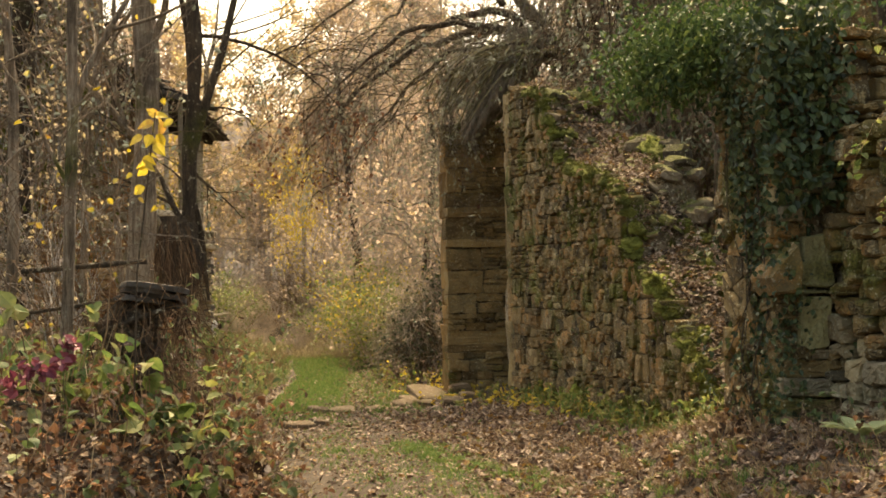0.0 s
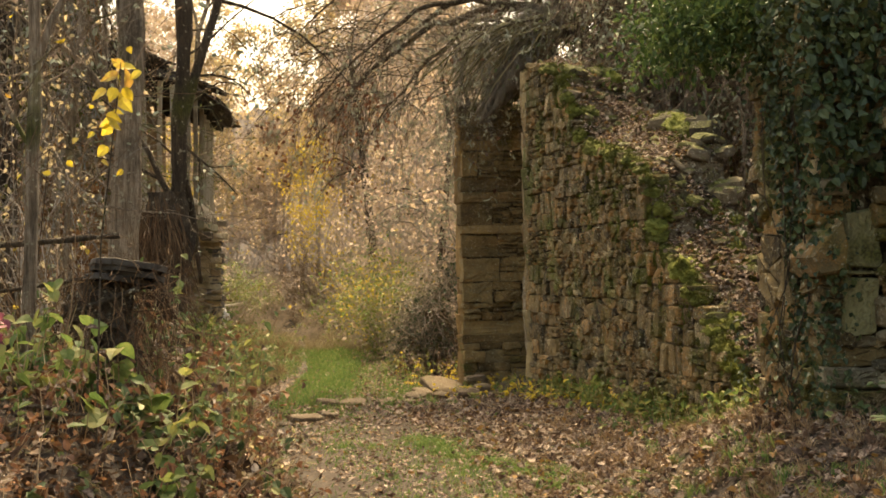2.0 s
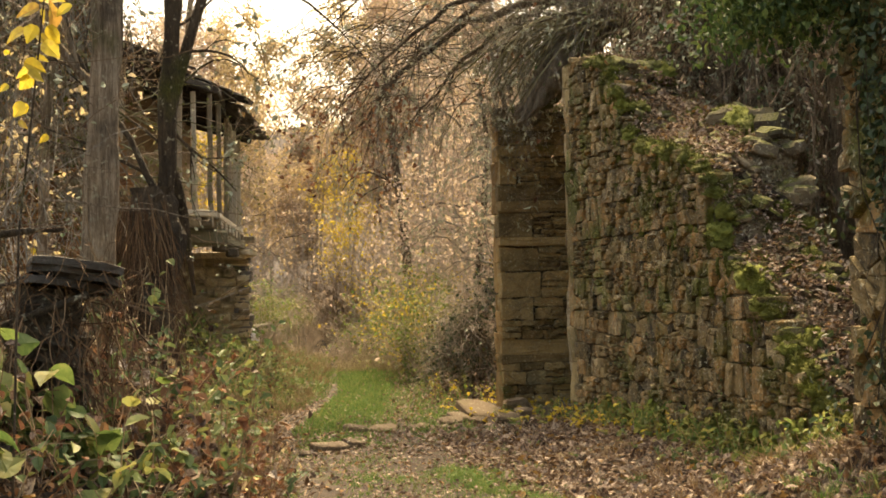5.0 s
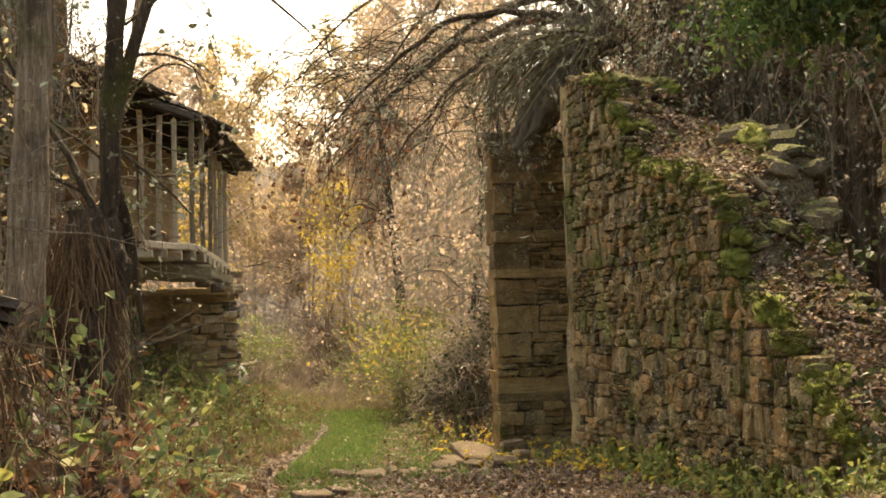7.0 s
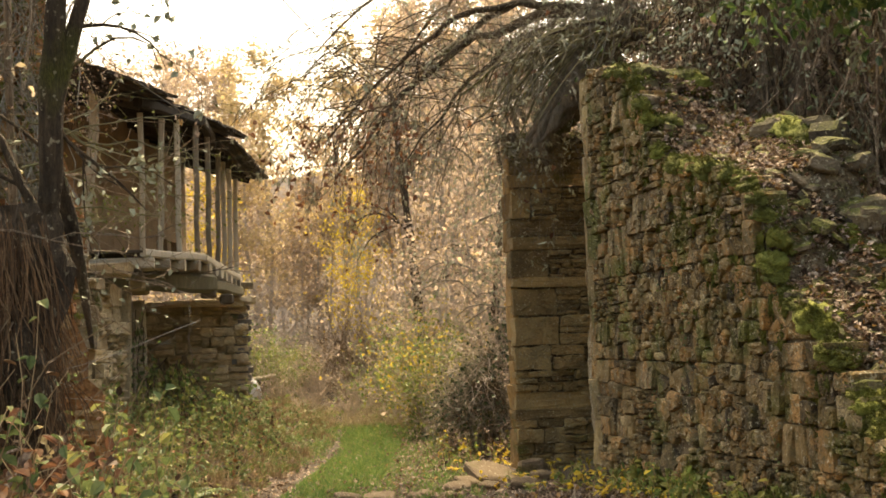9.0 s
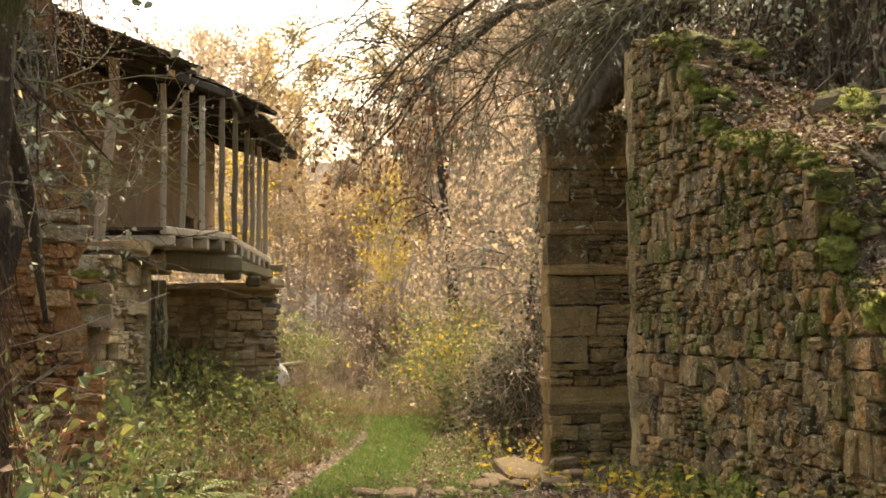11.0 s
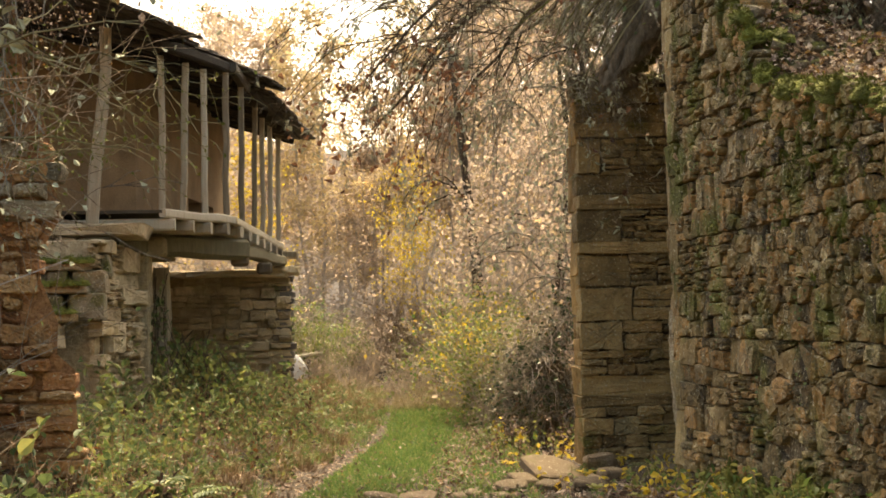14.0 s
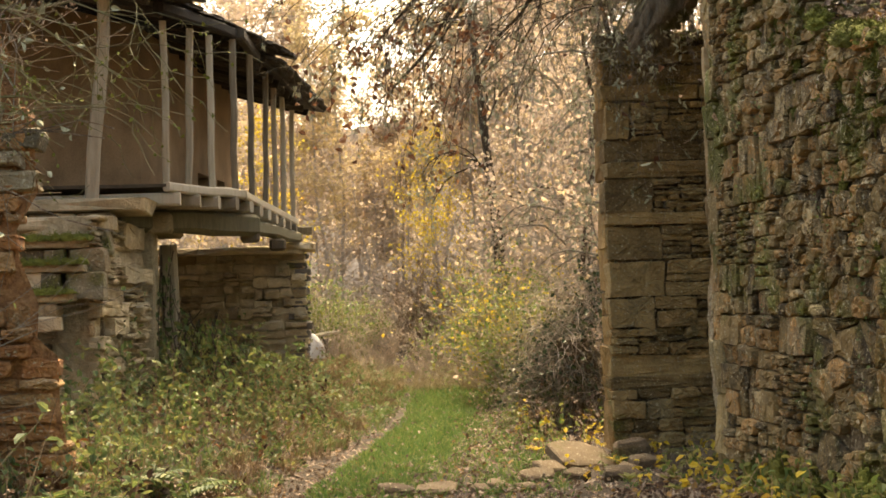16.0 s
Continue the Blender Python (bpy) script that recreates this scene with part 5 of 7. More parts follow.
def bough(start, mid, end, r):
    """An arching bough with hanging twigs."""
    a, b, c = Vector(start), Vector(mid), Vector(end)
    pts = []
    for i in range(13):
        s = i / 12
        pts.append(a.lerp(b, s).lerp(b.lerp(c, s), s) + rv(rng, .03))
    tube(acc, [p - at for p in pts], [max(.006, r * (1 - .85 * i / 12)) for i in range(13)], 6)
    for i in range(2, 13):
        d0 = (pts[i] - pts[i - 1]).normalized()
        for k in range(2):
            grow(twigs, pts[i] - at, d0 * .7 + rv(rng, .6) - Vector((0, 0, .1)), rng.uniform(.4, 1.15), max(.003, r * .13), rng, 2, .24, 3, .42, tips, 3, 6, 0, .6)


bough((3.3, 1.6, 4.5), (2.2, 3.2, 5.3), (.75, 4.3, 3.3), .07)
bough((3.2, 1.6, 4.7), (2.4, 3.6, 5.6), (1.1, 4.6, 3.6), .06)
bough((3.2, 1.7, 4.4), (2.5, 3.0, 4.9), (1.5, 3.8, 3.4), .05)
bough((3.0, 1.7, 4.6), (1.9, 2.6, 5.2), (.6, 3.3, 3.6), .05)
bough((3.3, 1.8, 4.6), (2.9, 3.8, 5.2), (2.0, 5.0, 3.8), .05)
bough((2.9, 1.9, 5.3), (2.0, 3.0, 6.2), (.5, 4.0, 4.6), .05)
bough((3.4, 1.4, 4.3), (2.9, 2.2, 4.75), (2.3, 2.9, 3.7), .04)
bough((3.3, 1.9, 4.2), (2.9, 2.6, 4.7), (2.5, 3.3, 4.1), .03)
bough((3.0, 1.9, 5.0), (2.4, 4.0, 6.3), (1.6, 6.0, 4.6), .05)
bough((3.4, 1.2, 4.2), (2.9, 1.2, 4.7), (2.2, 1.6, 4.0), .035)
bough((3.2, 1.5, 4.3), (2.7, 1.9, 4.8), (2.1, 2.4, 4.0), .03)
bough((3.5, 1.5, 4.4), (3.1, 1.0, 5.0), (2.5, 1.4, 4.5), .03)
bough((3.2, 1.6, 4.2), (2.75, 2.4, 4.4), (2.35, 3.0, 3.5), .025)
bough((3.4, 1.8, 4.2), (3.0, 2.4, 4.4), (2.7, 2.9, 3.55), .02)
for i in range(2):
    o = rv(rng, .12)
    bough(Vector((3.2, 1.7, 4.3)) + o, Vector((2.75, 2.3, 4.65)) + o * 1.5, Vector((rng.uniform(2.1, 2.7), rng.uniform(2.6, 3.0), rng.uniform(3.75, 4.1))), .02)
for i in range(130):
    p = Vector((rng.uniform(.6, 2.5), rng.uniform(2.4, 4.6), rng.uniform(3.7, 4.9)))
    d = Vector((rng.gauss(-.5, .4), rng.gauss(.1, .3), rng.uniform(-.3, .6)))
    pts = [p - at]
    for k in range(10):
        d = (d + rv(rng, .12) + Vector((0, 0, -.14))).normalized()
        p = p + d * rng.uniform(.09, .2)
        pts.append(p - at)
        if k > 2 and rng.random() < .4:
            grow(twigs, p - at, d + rv(rng, .6), rng.uniform(.15, .4), .003, rng, 1, .2, 2, .3, tips, 3, 4, 0, .6)
    tube(acc, pts, [.006 - .0004 * k for k in range(11)], 4)
part("bough_frame", acc, BARK, droop_tree, smooth=True)
part("twig_tangle", twigs, TWIG, droop_tree, "fine hanging grey twigs")
acc = Acc()
for p, d in tips:
    if rng.random() < .05:
        for k in range(4):
            leaf(acc, p + rv(rng, .015), rv(rng) - Vector((0, 0, .8)), rv(rng), rng.uniform(.03, .07), .35)
part("lichen", acc, LICHEN, droop_tree)
acc = Acc()
for p, d in tips:
    q = p + at
    if (q.x < 1.5 and q.z < 3.9 and rng.random() < .12) or rng.random() < .004:
        leaf(acc, p, rv(rng) - Vector((0, 0, .9)), rv(rng), rng.uniform(.04, .08), .7, .3)
part("withered_leaves", acc, BROWN_LEAF, droop_tree, "curled brown leaves")


# ---- ivy and evergreen growth ----
def ivy_patch(acc, p, nrm, rng, size):
    nrm = Vector(nrm)
    leaf(acc, Vector(p) + nrm * rng.uniform(.0, .08), Vector((0, 0, -.8)) + rv(rng, .7) + nrm * .4, nrm + rv(rng, .6), size, .75, .12)


ivy = thing("ivy", (1.9, -8, .3))
tagged(ivy, "dark green ivy hanging over the wall corner", "ivy")
io = Vector(ivy.location)
rng = random.Random(101)
acc = Acc()
for i in range(3300):
    z = rng.uniform(.45, 3.1)
    w = .08 + .16 * smooth(1.2, 2.8, z)
    a = rng.uniform(math.pi * .6, math.pi * 1.75)
    x = 2.2 + math.cos(a) * w
    y = -8.1 + math.sin(a) * (w + .05)
    ivy_patch(acc, Vector((x, y, z)) - io, (math.cos(a), math.sin(a), .2), rng, rng.uniform(.025, .06))
for i in range(1500):
    y, z = rng.uniform(-8.45, -7.35), rng.uniform(.45, 3.1)
    if z < 2.5 and noise.noise(Vector((y * 3.5, z * 1.6, 8))) < .12:
        continue
    ivy_patch(acc, Vector((2.06 - abs(rng.gauss(0, .04)), y, z)) - io, (-1, -.3, .2), rng, rng.uniform(.02, .052))
for i in range(800):
    x, z = rng.uniform(1.95, 2.52), rng.uniform(1.9, 3.2)
    ivy_patch(acc, Vector((x, -8.42, z)) - io, (0, -1, .2), rng, rng.uniform(.04, .08))
for i in range(380):
    z = rng.uniform(.4, 1.9)
    ivy_patch(acc, Vector((2.1 + rng.gauss(0, .07) + .03 * math.sin(z * 6), -8.42, z)) - io, (-.4, -1, .2), rng, rng.uniform(.02, .05))
for i in range(110):
    z = rng.uniform(.7, 1.8)
    ivy_patch(acc, Vector((2.49 + rng.gauss(0, .02), -8.5, z)) - io, (-.3, -1, .2), rng, rng.uniform(.03, .06))
crown = Acc()
for i in range(8200):
    c = rng.choice((Vector((1.9, -7.4, 3.02)), Vector((2.2, -7.5, 3.02)), Vector((2.5, -7.7, 3.1)), Vector((1.72, -7.3, 2.9))))
    p = c + Vector((rng.gauss(0, .16), rng.gauss(0, .3), rng.gauss(0, .16)))
    if p.z < 2.62 + .1 * noise.noise(p * 3) and rng.random() < .8:
        continue
    leaf(crown, p - io, Vector((0, 0, -.6)) + rv(rng, .7), rv(rng, .6) + Vector((-.2, -.4, 1)), rng.uniform(.025, .058), .6)
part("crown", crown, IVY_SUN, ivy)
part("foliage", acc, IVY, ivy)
acc = Acc()
for i in range(12):
    p = Vector((rng.uniform(2.0, 2.2), -8.2 + rng.uniform(-.12, .3), .35))
    pts = [p - io]
    for k in range(7):
        p = p + Vector((rng.gauss(0, .07), rng.gauss(0, .05), rng.uniform(.2, .42)))
        pts.append(p - io)
    tube(acc, pts, [rng.uniform(.002, .005)] * 8, 4, cap=False)
part("stem_tangle", acc, BARK, ivy)["kind"] = "stuff"

sprigs = thing("ivy_strings", (WALL_X - .02, -2, .2))
tagged(sprigs, "thin strings of small ivy leaves on the wall face", "ivy")
acc = Acc()
so = Vector(sprigs.location)
for y0, z0, z1 in ((-1.35, 1.7, 2.5), (-1.5, 1.2, 2.0), (-2.1, .4, 1.1), (-2.9, .9, 1.7), (-3.6, .3, 1.0), (-.9, 2.0, 2.7), (-4.6, .3, .9), (-2.5, 1.6, 2.2)):
    y, z = y0, z1
    while z > z0:
        z -= rng.uniform(.012, .035)
        y += rng.gauss(0, .014)
        ivy_patch(acc, Vector((WALL_X - .03 - abs(rng.gauss(0, .012)), y, z)) - so, (-1, -.4, .2), rng, rng.uniform(.012, .025))
part("foliage", acc, GREEN, sprigs)

# evergreen branch reaching in over the ruin
tree("evergreen_tree", "dark evergreen tree behind the ruined wall", [(5.0, -4.6, .2), (4.9, -4.6, 2.5), (4.7, -4.7, 4.5)], [.14, .12, .08], BARK, rng,
            [((4.85, -4.6, 3.0), (-.7, -.4, .4), 1.4, .05), ((4.85, -4.6, 3.4), (-.6, .1, .5), 1.3, .05), ((4.8, -4.7, 3.9), (.2, -.8, .5), 1.5, .05), ((4.75, -4.7, 4.2), (.2, .5, .6), 1.3, .04)], IVY, .07, 4)
for x, y, z, h in ((4.6, 1.0, .3, 5.2), (5.0, -1.2, .3, 5.4), (4.4, -.2, .3, 4.6), (5.2, .6, .3, 5.0), (4.8, -2.4, .3, 4.8), (4.2, .9, .3, 4.9)):
    tree("overgrown_tree", "vine-hung tree inside the ruin", [(x, y, z - .3), (x + rng.gauss(0, .15), y, z + h * .5), (x + rng.gauss(0, .3), y, z + h)], [.1, .07, .04], BARK_GREY, rng,
         [((x, y, z + h * k), rv(rng) + Vector((0, 0, .4)), 1.5, .03) for k in (.5, .6, .7, .8, .9)], GREEN, .05, 1, droop=.35, chance=.5, kids=4)


def curtain(name, label, box_, n, length, mat, leaf_mat, chance, rng, leaf_size=.05, width=.7, thick=.012):
    """Creepers hanging from above: wavering stems with some leaves."""
    o = Vector(((box_[0] + box_[1]) / 2, (box_[2] + box_[3]) / 2, ground_z(5, 0)))
    ob = thing(name, o)
    tagged(ob, label, "creeper")
    st, lv = Acc(), Acc()
    for i in range(n):
        p = Vector((rng.uniform(box_[0], box_[1]), rng.uniform(box_[2], box_[3]), rng.uniform(box_[4], box_[5])))
        pts = [p - o]
        d = Vector((rng.gauss(0, .3), rng.gauss(0, .3), -1))
        for k in range(9):
            d = (d + rv(rng, .22) - Vector((0, 0, .12))).normalized()
            p = p + d * length / 9 * rng.uniform(.7, 1.3)
            pts.append(p - o)
            if leaf_mat and rng.random() < chance:
                for q in range(2):
                    leaf(lv, pts[-1] + rv(rng, .03), rv(rng) - Vector((0, 0, .5)), rv(rng) + Vector((-.5, -1, .4)), leaf_size * rng.uniform(.6, 1.3), width)
        r = rng.uniform(.002, thick)
        tube(st, pts[::2], [r] * 5, 3, cap=False)
    part("stem_tangle", st, mat, ob)["kind"] = "stuff"
    if lv.v:
        part("foliage", lv, leaf_mat, ob)
    return ob


curtain("creeper", "grey hanging creeper stems behind the wall", (3.6, 6.0, -3.6, 3.0, 3.4, 6.2), 420, 2.2, BARK_GREY, LICHEN, .7, rng, .09, .12)
curtain("creeper", "brown leafy creeper behind the ruined wall", (3.6, 6.8, -4.5, 2.0, 3.2, 6.0), 200, 2.2, BARK_GREY, LITTER, .6, rng, .06)
curtain("creeper", "dark ivy creeper deep inside the ruin", (5.4, 9.0, -6.0, 7.0, 2.6, 8.5), 260, 2.4, BARK, GREEN, .8, rng, .12)

tree("leaning_tree", "leaning lichened tree limb behind the wall", [(5.6, -.3, .3), (5.2, 0, 3.1), (4.4, .2, 3.7), (3.85, .5, 4.5), (3.6, .6, 5.6)], [.1, .08, .065, .055, .045], BARK_GREY, rng,
     [((4.4, .2, 3.7), rv(rng) + Vector((0, 0, .3)), 1.2, .02) for k in range(5)], LICHEN, .05, 2, chance=.5, droop=.2)
sprig = random.Random(97)
for stem, radii in (([(4.3, -.4, .2), (4.28, -.5, 2.4), (4.25, -.5, 3.08), (4.11, -.5, 3.55), (4.07, -.5, 3.99), (3.87, -.5, 4.68), (3.8, -.5, 5.6)], [.1, .085, .075, .065, .06, .055, .035]),
                    ([(3.9, -.3, .2), (3.82, -.5, 2.4), (3.85, -.5, 3.09), (3.98, -.5, 3.74), (3.67, -.5, 4.19), (3.32, -.5, 4.73), (3.1, -.4, 5.3)], [.08, .07, .06, .06, .055, .045, .03]),
                    ([(4.0, -.8, .2), (3.9, -.7, 2.6), (3.93, -.7, 3.65), (3.9, -.6, 4.28), (3.98, -.6, 5.3)], [.06, .05, .045, .04, .03]),
                    ([(5.3, -.7, .2), (5.2, -.6, 2.8), (4.78, -.5, 3.39), (4.33, -.5, 3.64), (4.1, -.4, 4.3)], [.08, .07, .062, .055, .03])):
    tree("lichened_tree", "crooked lichen-grey stem behind the ruined wall", stem, radii, BARK_GREY, sprig,
         [(stem[k], rv(sprig) + Vector((-.2, 0, .5)), 1.0, .016) for k in (2, 3, 3, 4, 4)], LICHEN, .05, 2, n=12, rough=.3, chance=.5, droop=.2, kids=4)
curtain("creeper", "lichened twigs crowding above the wall end", (3.0, 4.7, .2, 3.2, 4.5, 6.6), 330, 1.6, TWIG, LICHEN, .5, sprig, .06, .2, .008)
curtain("creeper", "brown leafless creeper above the wall top", (3.3, 4.8, -1.6, 1.2, 4.0, 6.2), 260, 1.5, BARK, LITTER, .4, sprig, .045, .5, .008)
for x, y in ((4.0, -1.0), (4.9, .4), (5.1, -2.2), (4.5, 1.6), (5.8, .9), (4.3, -2.9), (4.5, -.2), (5.6, -1.2)):
    tree("lichened_tree", "grey lichen-covered trunk inside the ruin", [(x, y, 0), (x + rng.gauss(0, .2), y, 2.2), (x + rng.gauss(0, .35), y, 4.0), (x + rng.gauss(0, .5), y, 6)], [.105, .09, .07, .04], BARK_GREY, rng,
         [((x, y, z), rv(rng) + Vector((0, 0, .4)), 1.1, .02) for z in (2.4, 3, 3.5, 4)], LICHEN, .05, 2, chance=.35, droop=.25)

# ---- woods at the end of the lane ----
def wood_kind(name, label, h, r, leaf_mat, size, count, rng, spread=1.4, low=.25, pale=None):
    """A slender woodland tree: trunk, limbs and a loose crown."""
    at = Vector((0, 0, 0))
    ob = thing(name, at)
    tagged(ob, label, "tree", group="trees of the wood")
    acc = Acc()
    a, b = rng.gauss(0, .25), rng.gauss(0, .35)
    for stem in range(2):
        e, f_ = rng.gauss(0, .5), rng.gauss(0, .5)
        knobbly(acc, [Vector((e * .1, f_ * .1, -.3)), Vector((e * .5 + rng.gauss(0, .12), f_ * .4, h * .2)), Vector((e * .7, f_ * .8 + rng.gauss(0, .2), h * .42)), Vector((e + a + rng.gauss(0, .2), f_ + b * .5, h * .7)), Vector((e + a, f_ + b, h * rng.uniform(.8, 1)))], [r * .8, r * .65, r * .5, r * .35, r * .1], rng, 5, .12, 3)
    tips = []
    for i in range(18):
        s = low + (1 - low) * (i + rng.random()) / 18
        w = rng.uniform(0, 2 * math.pi)
        d = Vector((math.cos(w), math.sin(w), .55))
        grow(acc, (a * s, b * s * s, h * s), d, spread * (1.25 - s * .75) * rng.uniform(.7, 1.2), r * .35 * (1.1 - s), rng, 1, .03, 4, .3, tips, 4, 5, .05, .6)
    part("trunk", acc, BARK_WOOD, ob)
    acc = Acc()
    for i in range(count):
        p, d = rng.choice(tips)
        flake(acc, p + rv(rng, .16), rv(rng) - Vector((0, 0, .4)), rv(rng), size * rng.uniform(.6, 1.4), .7)
    part("crown", acc, leaf_mat, ob)
    return ob


def bush_kind(name, label, h, w, mat, size, count, rng, stems=26, bark=None, group="bushes by the lane"):
    ob = thing(name)
    tagged(ob, label, "bush", group=group)
    acc, tips = Acc(), []
    for i in range(stems):
        a = rng.uniform(0, 2 * math.pi)
        d = Vector((math.cos(a) * w / h * .8, math.sin(a) * w / h * .8, 1))
        grow(acc, (math.cos(a) * w * .2, math.sin(a) * w * .2, -.05), d, h * rng.uniform(.5, 1.0), .008 + .006 * h, rng, 1, .12, 4, .3, tips, 4, 5, 0, .5)
    part("stem_tangle", acc, bark or BARK_PALE, ob)
    acc = Acc()
    for i in range(count):
        p, d = rng.choice(tips)
        flake(acc, p + rv(rng, .07), rv(rng) - Vector((0, 0, .3)), rv(rng, .5) + Vector((0, 0, 1)), size * rng.uniform(.6, 1.4), .75)
    part("foliage", acc, mat, ob)
    return ob


rng = random.Random(111)
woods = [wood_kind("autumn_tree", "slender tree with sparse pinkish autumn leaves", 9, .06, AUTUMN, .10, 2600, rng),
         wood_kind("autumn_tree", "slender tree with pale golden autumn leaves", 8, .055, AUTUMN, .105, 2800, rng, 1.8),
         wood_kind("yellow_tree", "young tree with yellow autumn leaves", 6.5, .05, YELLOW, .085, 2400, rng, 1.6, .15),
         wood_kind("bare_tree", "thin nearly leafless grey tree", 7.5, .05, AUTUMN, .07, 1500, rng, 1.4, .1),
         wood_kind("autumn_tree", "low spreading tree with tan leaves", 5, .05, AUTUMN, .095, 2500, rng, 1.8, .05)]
tall = dict(zip([w.name for w in woods], (9, 8, 6.5, 7.5, 5)))
spots = []
for i in range(62):
    for tries in range(40):
        y = 19.5 + 30 * rng.random() ** 1.3
        x = rng.uniform(-.45 * (y + 10) - 1, .32 * (y + 14) + 3)
        if y < 27 and -.2 < x < 3.4:
            continue
        if x < 2.4 and y < 24:
            continue
        if all((x - a) ** 2 + (y - b) ** 2 > 1.2 for a, b in spots):
            break
    spots.append((x, y))
for x, y in ((-1.4, 17.6), (-2.9, 16.8), (4.4, 9.5), (5.0, 12.5), (4.2, 14.5), (5.4, 16.5), (3.9, 17.5), (6.4, 10.5), (6.0, 7.4), (4.9, 6.4), (7.4, 13.6), (1.2, 26.5), (2.2, 27.5), (.2, 28.5), (2.9, 25.5)):
    spots.append((x, y))
for i, (x, y) in enumerate(spots):
    src = woods[rng.choice((0, 0, 1, 1, 3, 4, 4, 4, 2))]
    m = pose(x, y, ground_z(max(-14, min(14, x)), min(y, 40)), rng.gauss(0, 2), rng.gauss(0, 2), rng.uniform(0, 360))
    k = rng.uniform(.8, 1.2)
    if x < 4:
        k = min(k, (1.2 + .175 * (y + 13)) / tall[src.name])
    if i < 5:
        woods[i].matrix_basis = m
        continue
    c = copy_thing(src, m)
    c.scale = (k, k, k)

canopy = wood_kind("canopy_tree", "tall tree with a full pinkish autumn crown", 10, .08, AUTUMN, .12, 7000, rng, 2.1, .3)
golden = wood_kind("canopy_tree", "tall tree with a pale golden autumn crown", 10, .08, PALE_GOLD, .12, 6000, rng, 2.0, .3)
CANOPY = ((-3.4, 31, .15), (-2.0, 27.5, .165), (-.7, 29.5, .18), (.8, 26.5, .185), (-.3, 33, .17), (-2.6, 36, .17), (2.3, 32, .09), (2.4, 27.5, .09), (4.4, 27.5, .185), (3.5, 30, .2), (5.0, 30, .2), (5.5, 26, .21), (6.7, 30, .22), (5.2, 35, .19), (7.8, 27, .22), (-4.8, 28, .15), (8.6, 3, .5), (9.6, 6.5, .45), (8.2, 10.5, .4), (11, 4.5, .5))
for i, (x, y, rise) in enumerate(CANOPY):
    m = pose(x, y, ground_z(x, y), rng.gauss(0, 2), rng.gauss(0, 2), rng.uniform(0, 360))
    src = golden if i % 3 == 0 else canopy
    if i < 2:
        src.matrix_basis, c = m, src
    else:
        c = copy_thing(src, m)
    k = min(1, (1.4 + rise * (y + 13)) / 10.3)
    c.scale = (max(k, .75), max(k, .75), k)
for x, y, h in ((3.7, 8.6, 5.2), (4.3, 10.6, 5.8), (3.9, 13.4, 5.5), (4.6, 7.2, 5.0)):
    g = ground_z(x, y)
    tree("lichened_tree", "bare tree with pale lichen hanging from its twigs", [(x, y, g - .2), (x + rng.gauss(0, .15), y, g + h * .4), (x + rng.gauss(0, .3), y, g + h * .75), (x + rng.gauss(0, .4), y, g + h)], [.09, .07, .05, .02], BARK, rng,
         [((x, y, g + h * k), (rng.gauss(-.3, .7), rng.gauss(-.2, .6), .5), 1.5, .022) for k in (.3, .38, .46, .54, .62, .7, .8)], LICHEN, .06, 2, droop=.42, chance=.6, kids=4, bark_limbs=TWIG)
# backdrop strip behind the trees, self-lit in place of haze
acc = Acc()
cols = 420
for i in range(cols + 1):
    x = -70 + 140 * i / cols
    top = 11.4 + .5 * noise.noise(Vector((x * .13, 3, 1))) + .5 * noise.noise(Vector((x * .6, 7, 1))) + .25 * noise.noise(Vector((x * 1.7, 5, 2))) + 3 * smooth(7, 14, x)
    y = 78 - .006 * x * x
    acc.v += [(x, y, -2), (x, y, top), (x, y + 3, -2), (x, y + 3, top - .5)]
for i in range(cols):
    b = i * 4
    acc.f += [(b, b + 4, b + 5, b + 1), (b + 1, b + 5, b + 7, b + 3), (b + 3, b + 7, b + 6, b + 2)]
tagged(part("backdrop", acc, FAR_WOOD), "glowing pinkish-brown backdrop for the hazy wooded slope", "woods", kind="structure")

tree("dark_trunk_tree", "dark slender trunk with pale lichened boughs", [(3.45, 17.6, .2), (3.4, 17.6, 2.2), (3.3, 17.7, 3.4), (3.0, 17.8, 6.5)], [.12, .1, .085, .05], BARK, rng,
     [((3.4, 17.6, 2.4), (.8, -.2, .6), 1.6, .03), ((3.35, 17.6, 3.0), (.7, -.3, .5), 1.8, .03), ((3.3, 17.7, 3.6), (-.6, -.2, .7), 1.6, .03), ((3.2, 17.7, 4.4), (.5, -.2, .7), 1.6, .03)], LICHEN, .08, 3, chance=.8, droop=.45)
for x, y, z, k in ((-.9, 19.4, 0, .7), (2.6, 21.6, 0, .7)):
    c = copy_thing(woods[2], pose(x, y, ground_z(x, y), 0, 0, rng.uniform(0, 360)))
    c.scale = (k, k, k)

